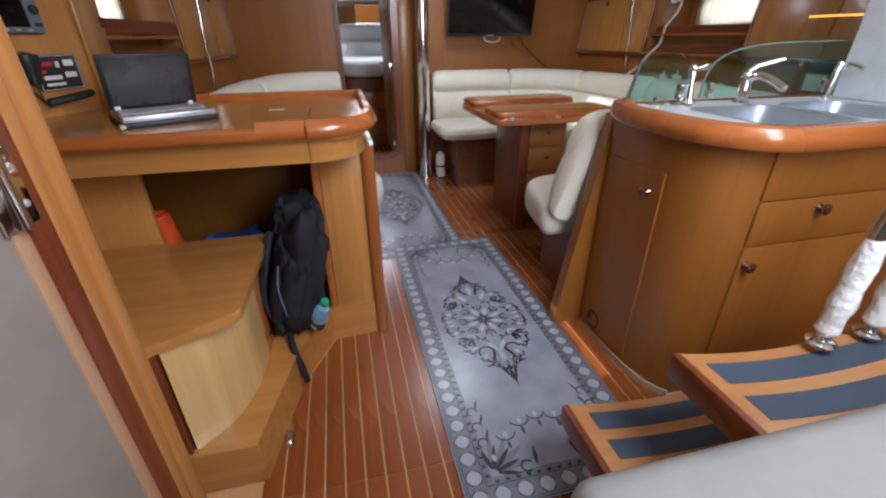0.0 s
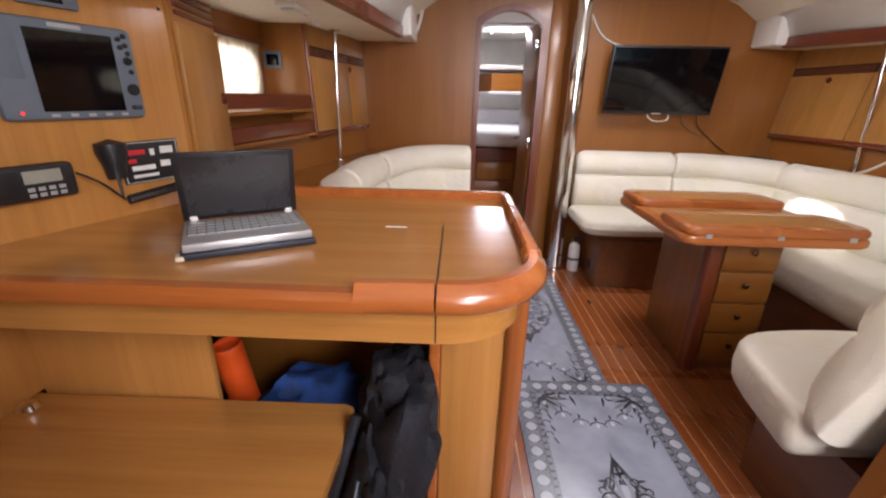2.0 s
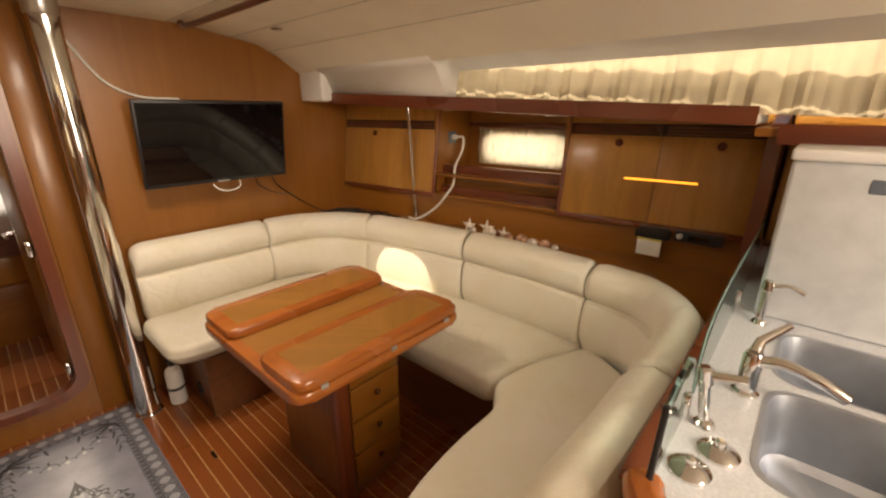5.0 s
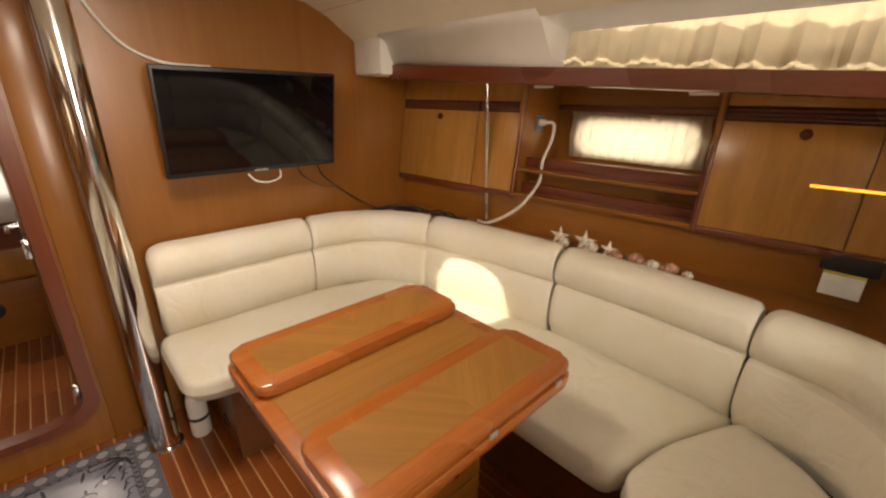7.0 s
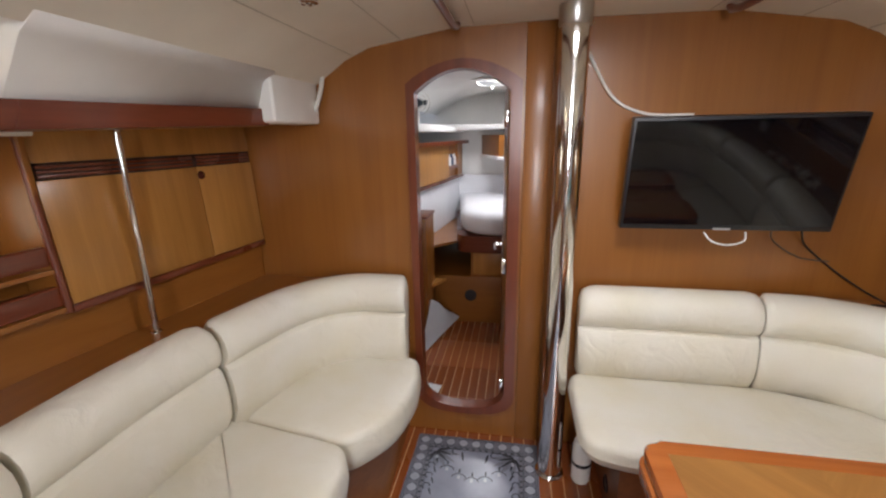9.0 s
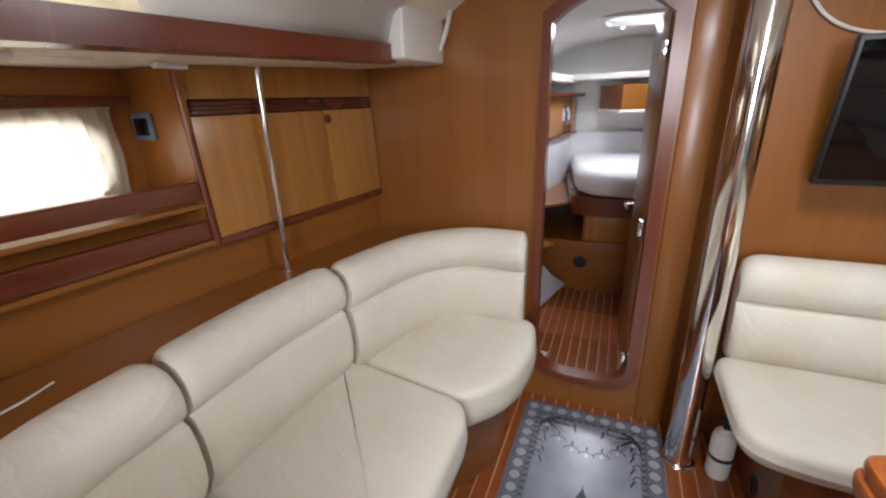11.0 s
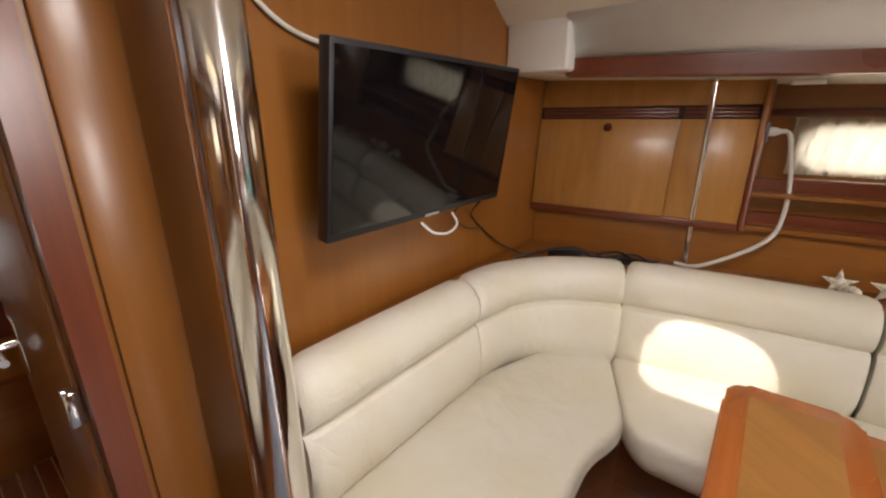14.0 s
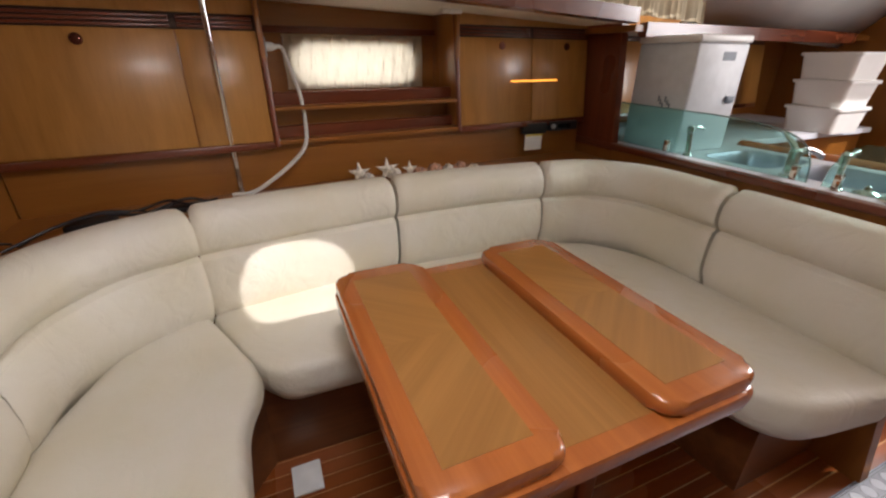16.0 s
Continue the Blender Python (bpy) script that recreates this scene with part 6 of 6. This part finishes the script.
part("lip", prism([(-0.64, 7.96), (-0.44, 7.43), (0.4, 7.38), (0.4, 7.96)], 1.245, 1.27, 0.008), WHITE, cs)
single("shelf_deck", prism([(-1.3, 5.5), (-1.02, 5.5), (-0.80, 7.95), (-1.3, 7.95)], 1.50, 1.56, 0.01), WHITE, "white moulded ledge round the fore cabin", kind="structure")
single("shelf_deck_2", box(-1.0, 0.9, 7.55, 7.95, 1.52, 1.57, 0.01), WHITE, "white moulded ledge at the bow", kind="structure")
fan = thing("cabin_fan", (-0.95, 6.3, 1.72), "small round caged fan on the fore cabin wall", "fan")
fm = facing((-0.95, 6.45, 1.70), (0.5, -0.85, 0.0))
for r in (0.085, 0.06, 0.035):
    part("cage_ring", tube([fm @ Vector((r * math.cos(a), r * math.sin(a), 0.02 * (1 - r / 0.1))) for a in (2 * math.pi * j / 28 for j in range(29))], 0.0028, 6), CREAM_CABLE, fan)
part("hub", lathe([(0.03, -0.04), (0.03, 0.0), (0.018, 0.015)], fm, 18), GREY, fan)
for k in range(3):
    b = box(0.015, 0.07, -0.018, 0.018, -0.006, -0.003, 0.001)
    b.transform(fm @ pose(0, 0, 0, 0, 0, 120 * k) @ pose(0, 0, 0, 20))
    part("blade", b, GREY, fan)
part("bracket", box(-1.0, -0.96, 6.47, 6.53, 1.56, 1.72, 0.004), WHITE, fan)
# the fore cabin door, swung inwards
leaf_ = thing("door_2", (-0.27, 5.25, 0.15), "mahogany-edged veneer door swung open into the fore cabin", "door", kind="structure")
dm = Matrix.Translation((-0.283, 5.255, 0.16)) @ pose(0, 0, 0, 0, 0, 94)
b = box(0.0, 0.40, -0.03, 0.0, 0.0, 1.52, 0.006)
b.transform(dm)
part("leaf", b, VENEER, leaf_)
for z in (0.12, 0.75, 1.40):
    part("hinge", box(-0.30, -0.278, 5.235, 5.262, z + 0.1, z + 0.17, 0.003), CHROME, leaf_)
hd = dm @ Vector((0.345, 0.0, 0.72))
b = box(0.325, 0.365, 0.0, 0.004, 0.66, 0.80, 0.002)
b.transform(dm)
hp = part("handle_plate", b, CHROME, leaf_)
part("lever", tube([dm @ Vector(p) for p in ((0.345, 0.004, 0.74), (0.345, 0.035, 0.74), (0.33, 0.042, 0.74), (0.25, 0.042, 0.74))], 0.008, 10), CHROME, leaf_)
paper = thing("paper", (-0.74, 5.67, -0.08), "white sheet lying on the fore cabin sole", "paper")
part("sheet", prism([(-0.87, 5.62), (-0.69, 5.60), (-0.68, 5.70), (-0.86, 5.73)], -0.079, -0.077), PAPER, paper)
towel = thing("white_cloth", (-0.88, 6.2, -0.08), "white cloth draped to a point on the fore cabin sole", "cloth")
draped = bmesh.new()
gridv = []
for i in range(9):
    s = i / 8
    left = Vector((-0.90, 6.02, -0.076)).lerp(Vector((-0.875, 6.36, 0.24)), s)
    right = Vector((-0.89, 6.03, -0.074)).lerp(Vector((-0.69, 6.62, -0.02)), s)
    gridv.append([draped.verts.new(left.lerp(right, j / 8) + Vector((0, -0.012 * math.sin(j * 1.3 + i * 0.4) * s, 0.008 * math.sin(j * 0.9) * s))) for j in range(9)])
for i in range(8):
    for j in range(8):
        draped.faces.new((gridv[i][j], gridv[i + 1][j], gridv[i + 1][j + 1], gridv[i][j + 1]))
bmesh.ops.solidify(draped, geom=draped.faces[:], thickness=0.004)
part("cloth", draped, SHEET, towel)
post2 = thing("foot_cabinet", (-1.1, 6.4, -0.08), "narrow veneer cabinet with a dark cap at the bunk's foot", "cabinet")
part("body", box(-1.29, -0.885, 6.30, 6.58, -0.083, 0.885, 0.01), VENEER, post2)
part("cap", box(-1.295, -0.875, 6.29, 6.59, 0.885, 0.905, 0.008), MAHOGANY_X, post2)

# ---- runners on the sole ----
RUG = plain("grey vinyl runner", (0.29, 0.31, 0.38), 0.2, spread=0.10, scale=9, bump=0.06)
RUG_DARK = plain("dark runner print", (0.028, 0.031, 0.038), 0.3)
RUG_MID = plain("slate runner print", (0.17, 0.18, 0.215), 0.3)
RUG_PALE = plain("pale runner print", (0.38, 0.40, 0.46), 0.3)


def poly_into(bm, pts, z):
    bm.faces.new([bm.verts.new((x, y, z)) for x, y in pts])


def petal(cx, cy, a, r0, r1, w, curl=0.0):
    out = []
    for s in (0, 0.25, 0.5, 0.75):
        out.append((r0 + (r1 - r0) * s, w * math.sin(math.pi * (0.15 + 0.85 * s)) + curl * s))
    out.append((r1, curl))
    for s in (0.75, 0.5, 0.25, 0):
        out.append((r0 + (r1 - r0) * s, -w * math.sin(math.pi * (0.15 + 0.85 * s)) + curl * s))
    c, s_ = math.cos(a), math.sin(a)
    return [(cx + u * c - v * s_, cy + u * s_ + v * c) for u, v in out]


def ring_piece(cx, cy, r, w, a0, a1, n=6):
    o = [(cx + (r + w / 2) * math.cos(a0 + (a1 - a0) * j / n), cy + (r + w / 2) * math.sin(a0 + (a1 - a0) * j / n)) for j in range(n + 1)]
    i = [(cx + (r - w / 2) * math.cos(a0 + (a1 - a0) * j / n), cy + (r - w / 2) * math.sin(a0 + (a1 - a0) * j / n)) for j in range(n + 1)]
    return o + i[::-1]


def runner(cx, cy, w, l, z, label):
    ob = thing("runner_rug", (cx, cy, z), label, "rug", "floor runners")
    part("mat", box(cx - w / 2, cx + w / 2, cy - l / 2, cy + l / 2, z, z + 0.003, 0.001, 1), RUG, ob)
    dark, mid, pale = bmesh.new(), bmesh.new(), bmesh.new()
    zt = z + 0.0034
    x0, x1, y0, y1 = cx - w / 2, cx + w / 2, cy - l / 2, cy + l / 2
    def frame_band(d, t, bm, zz):
        for a, b, c, e in ((x0 + d, x1 - d, y0 + d, y0 + d + t), (x0 + d, x1 - d, y1 - d - t, y1 - d), (x0 + d, x0 + d + t, y0 + d + t, y1 - d - t), (x1 - d - t, x1 - d, y0 + d + t, y1 - d - t)):
            poly_into(bm, [(a, c), (b, c), (b, e), (a, e)], zz)
    frame_band(0.008, 0.076, mid, zt)
    frame_band(0.004, 0.003, dark, zt + 0.0003)
    frame_band(0.012, 0.002, dark, zt + 0.0003)
    frame_band(0.066, 0.0025, dark, zt + 0.0003)
    frame_band(0.086, 0.002, dark, zt + 0.0003)
    # beads along the border
    step = 0.058
    def bead(px, py):
        poly_into(pale, [(px + 0.0205 * math.cos(a), py + 0.0205 * math.sin(a)) for a in (2 * math.pi * j / 12 for j in range(12))], zt + 0.0006)
        for k in range(4):
            poly_into(dark, ring_piece(px, py, 0.0235, 0.0028, k * math.pi / 2 + 0.35, (k + 1) * math.pi / 2 - 0.35, 3), zt + 0.0006)
    n = int((l - 0.1) / step)
    for i in range(n + 1):
        y = y0 + 0.039 + (l - 0.078) * i / n
        bead(x0 + 0.039, y), bead(x1 - 0.039, y)
    n2 = int((w - 0.1) / step)
    for i in range(1, n2):
        x = x0 + 0.039 + (w - 0.078) * i / n2
        bead(x, y0 + 0.039), bead(x, y1 - 0.039)
    # teeth between border and field
    n = int(l / 0.030)
    for i in range(3, n - 2):
        y = y0 + l * i / n
        for sx in (x0 + 0.0715, x1 - 0.0835):
            poly_into(dark, [(sx, y), (sx + 0.012, y), (sx + 0.012, y + 0.012), (sx + 0.006, y + 0.007), (sx, y + 0.012)], zt + 0.0006)
    n = int(w / 0.030)
    for i in range(3, n - 2):
        x = x0 + w * i / n
        for sy in (y0 + 0.0715, y1 - 0.0835):
            poly_into(dark, [(x, sy), (x + 0.012, sy), (x + 0.012, sy + 0.012), (x + 0.006, sy + 0.007), (x, sy + 0.012)], zt + 0.0006)
    # central medallion
    for k in range(8):
        a = k * math.pi / 4
        poly_into(dark, petal(cx, cy, a, 0.006, 0.052 if k % 2 == 0 else 0.036, 0.0055), zt + 0.0009)
        poly_into(pale, petal(cx, cy, a + math.pi / 8, 0.035, 0.088, 0.011), zt + 0.0006)
        poly_into(dark, ring_piece(cx + 0.095 * math.cos(a), cy + 0.095 * math.sin(a), 0.019, 0.006, a + 0.9, a + 2 * math.pi - 0.9, 9), zt + 0.0006)
        poly_into(mid, petal(cx, cy, a, 0.060, 0.125, 0.010), zt + 0.0003)
        for s in (-1, 1):
            poly_into(dark, petal(cx + 0.12 * math.cos(a + s * 0.22), cy + 0.12 * math.sin(a + s * 0.22), a + s * 0.9, 0.0, 0.032, 0.005, 0.004 * s), zt + 0.0006)
            poly_into(mid, petal(cx + 0.135 * math.cos(a + s * 0.3), cy + 0.135 * math.sin(a + s * 0.3), a - s * 0.6, 0.0, 0.036, 0.006), zt + 0.0006)
    for s in (-1, 1):
        for sx in (-1, 1):
            poly_into(dark, ring_piece(cx + sx * 0.055, cy + s * 0.205, 0.030, 0.008, 0.2, 3.6, 8), zt + 0.0006)
            poly_into(dark, petal(cx + sx * 0.02, cy + s * 0.19, s * math.pi / 2 + sx * s * -0.35, 0, 0.085, 0.006, 0.006), zt + 0.0009)
            poly_into(mid, petal(cx + sx * 0.09, cy + s * 0.18, s * math.pi / 2 + sx * 0.5, 0, 0.05, 0.009), zt + 0.0006)
            poly_into(dark, petal(cx + sx * 0.045, cy + s * 0.24, s * math.pi / 2 + sx * s * 0.5, 0, 0.045, 0.005), zt + 0.0006)
        for da in (-0.28, 0.28):
            poly_into(dark, petal(cx, cy + s * 0.375, -s * math.pi / 2 + da, 0, 0.10, 0.0045), zt + 0.0006)
        poly_into(pale, petal(cx, cy + s * 0.20, s * math.pi / 2, 0, 0.13, 0.012), zt + 0.0003)
        poly_into(dark, petal(cx, cy + s * 0.29, s * math.pi / 2, 0, 0.11, 0.006), zt + 0.0006)
    for k in range(4):
        a = math.pi / 4 + k * math.pi / 2
        ux, uy = cx + 0.125 * math.cos(a), cy + 0.15 * math.sin(a)
        for d in (-0.7, -0.25, 0.25, 0.7):
            poly_into(dark, petal(ux, uy, a + d, 0.012, 0.062, 0.0065, 0.006 * (1 if d > 0 else -1)), zt + 0.0006)
        poly_into(pale, ring_piece(ux, uy, 0.016, 0.008, 0, 5.8, 9), zt + 0.0003)
    for s in (-1, 1):
        for sx in (-1, 1):
            poly_into(dark, ring_piece(cx + sx * 0.10, cy + s * 0.135, 0.02, 0.007, 0.6, 5.0, 9), zt + 0.0009)
            poly_into(pale, petal(cx + sx * 0.035, cy + s * 0.15, s * (math.pi / 2 - sx * s * 0.5), 0, 0.07, 0.010), zt + 0.0003)
        poly_into(dark, [(cx - 0.050, cy + s * 0.255), (cx - 0.044, cy + s * 0.255), (cx, cy + s * 0.372), (cx, cy + s * 0.385)], zt + 0.0009)
        poly_into(dark, [(cx + 0.050, cy + s * 0.255), (cx + 0.044, cy + s * 0.255), (cx, cy + s * 0.372), (cx, cy + s * 0.385)], zt + 0.0009)
    # lozenge of scrolls round the medallion
    for k in range(28):
        a = 2 * math.pi * (k + 0.5) / 28
        px, py = cx + 0.168 * math.copysign(abs(math.cos(a)) ** 1.3, math.cos(a)), cy + 0.30 * math.copysign(abs(math.sin(a)) ** 1.3, math.sin(a))
        poly_into(dark, ring_piece(px, py, 0.012, 0.006, a - 2.0, a + 2.0, 7), zt + 0.0012)
        poly_into(dark, petal(px, py, a + 1.2 * (-1) ** k, 0.008, 0.042, 0.0055, 0.004), zt + 0.0012)
        poly_into(pale, petal(px, py, a + math.pi, 0.006, 0.036, 0.007), zt + 0.0003)
    # scalloped arches closing the field at both ends
    for s in (-1, 1):
        for k in range(7):
            u = (k - 3) / 3
            px, py = cx + u * (w / 2 - 0.115), cy + s * (l / 2 - 0.16 - 0.12 * (1 - u * u))
            poly_into(dark, ring_piece(px, py, 0.034, 0.0045, s * 0.35 if s > 0 else math.pi + 0.35, s * 2.8 if s > 0 else 2 * math.pi - 0.35, 7), zt + 0.0012)
            poly_into(dark, petal(px, py, s * math.pi / 2, 0.038, 0.066, 0.0045), zt + 0.0009)
            poly_into(pale, petal(px, py, s * math.pi / 2, 0.004, 0.028, 0.008), zt + 0.0009)
    # corner ornaments and scrolls at the ends
    for sx in (-1, 1):
        for sy in (-1, 1):
            px, py = cx + sx * (w / 2 - 0.10), cy + sy * (l / 2 - 0.10)
            for k in range(5):
                a = math.atan2(-sy, -sx) + (k - 2) * 0.42
                poly_into(dark, petal(px, py, a, 0.012, 0.105 - 0.012 * abs(k - 2), 0.007, 0.006 * (k - 2)), zt + 0.0006)
                poly_into(mid, petal(px, py, a + 0.2, 0.03, 0.13, 0.010), zt + 0.0003)
            for d in (0.10, 0.16, 0.22):
                poly_into(dark, ring_piece(px, py - sy * d, 0.016, 0.005, 0.0, 4.4, 8), zt + 0.0006)
                poly_into(dark, petal(px - sx * 0.01, py - sy * d, math.atan2(-sy, -sx * 0.4), 0.01, 0.05, 0.004), zt + 0.0006)
            poly_into(dark, ring_piece(px - sx * 0.10, py, 0.018, 0.006, 0.5, 5.2, 8), zt + 0.0006)
            poly_into(dark, petal(px - sx * 0.13, py, math.atan2(-sy, -sx * 0.2), 0.0, 0.06, 0.006), zt + 0.0006)
    for nm, bm, mat in (("dark_print", dark, RUG_DARK), ("slate_print", mid, RUG_MID), ("pale_print", pale, RUG_PALE)):
        tagged(part(nm, bm, mat, ob, smooth=False), kind="stuff")


runner(-0.40, 4.34, 0.585, 1.62, 0.0005, "grey runner with dark ornament on the saloon sole")
runner(-0.235, 2.855, 0.595, 1.58, 0.0055, "grey runner with dark ornament overlapping the next one")

card = thing("white_tile", (0.79, 4.49, 0), "white square tile lying on the sole beside the settee", "tile")
part("tile", box(0.735, 0.85, 4.445, 4.54, 0.0005, 0.012, 0.004), PAPER, card)

# flush lifting rings in the sole
for x, y in ((0.06, 3.95), (0.045, 4.45), (0.05, 3.2)):
    ob = thing("floor_latch", (x, y, 0.0), "small flush steel lifting ring in the sole", "fitting", "floor latches")
    part("plate", box(x - 0.008, x + 0.008, y - 0.028, y + 0.028, 0.0002, 0.0022, 0.0008, 1), CHROME, ob)

# ---- planks of the sole ----
floor_ob, floor2_ob = bpy.data.objects["floor"], bpy.data.objects["floor_2"]


def plank_mesh(w, l, t=0.0035):
    bm = box(-w / 2, w / 2, -l / 2, l / 2, -t, 0, 0)
    for e in bm.edges:
        e.smooth = False
    me = bpy.data.meshes.new("plank")
    bm.to_mesh(me)
    bm.free()
    me.materials.append(PLANK)
    return me


PITCH = 0.056
runs = [(0.72, 2.238), (2.241, 3.958), (3.961, 5.199)]
meshes = [plank_mesh(PITCH - 0.0055, b - a) for a, b in runs]
for i in range(-18, 23):
    x = -0.03 + PITCH * i
    for (a, b), me in zip(runs, meshes):
        ob = new("plank", me)
        ob.location = (x, (a + b) / 2, 0.0)
        ob.parent = floor_ob
runs2 = [(5.24, 5.93), (5.933, 6.665)]
meshes2 = [plank_mesh(PITCH - 0.0055, b - a) for a, b in runs2]
for i in range(-24, 6):
    x = PITCH * i - 0.03
    for (a, b), me in zip(runs2, meshes2):
        ob = new("plank", me)
        ob.location = (x, (a + b) / 2, -0.08)
        ob.parent = floor2_ob
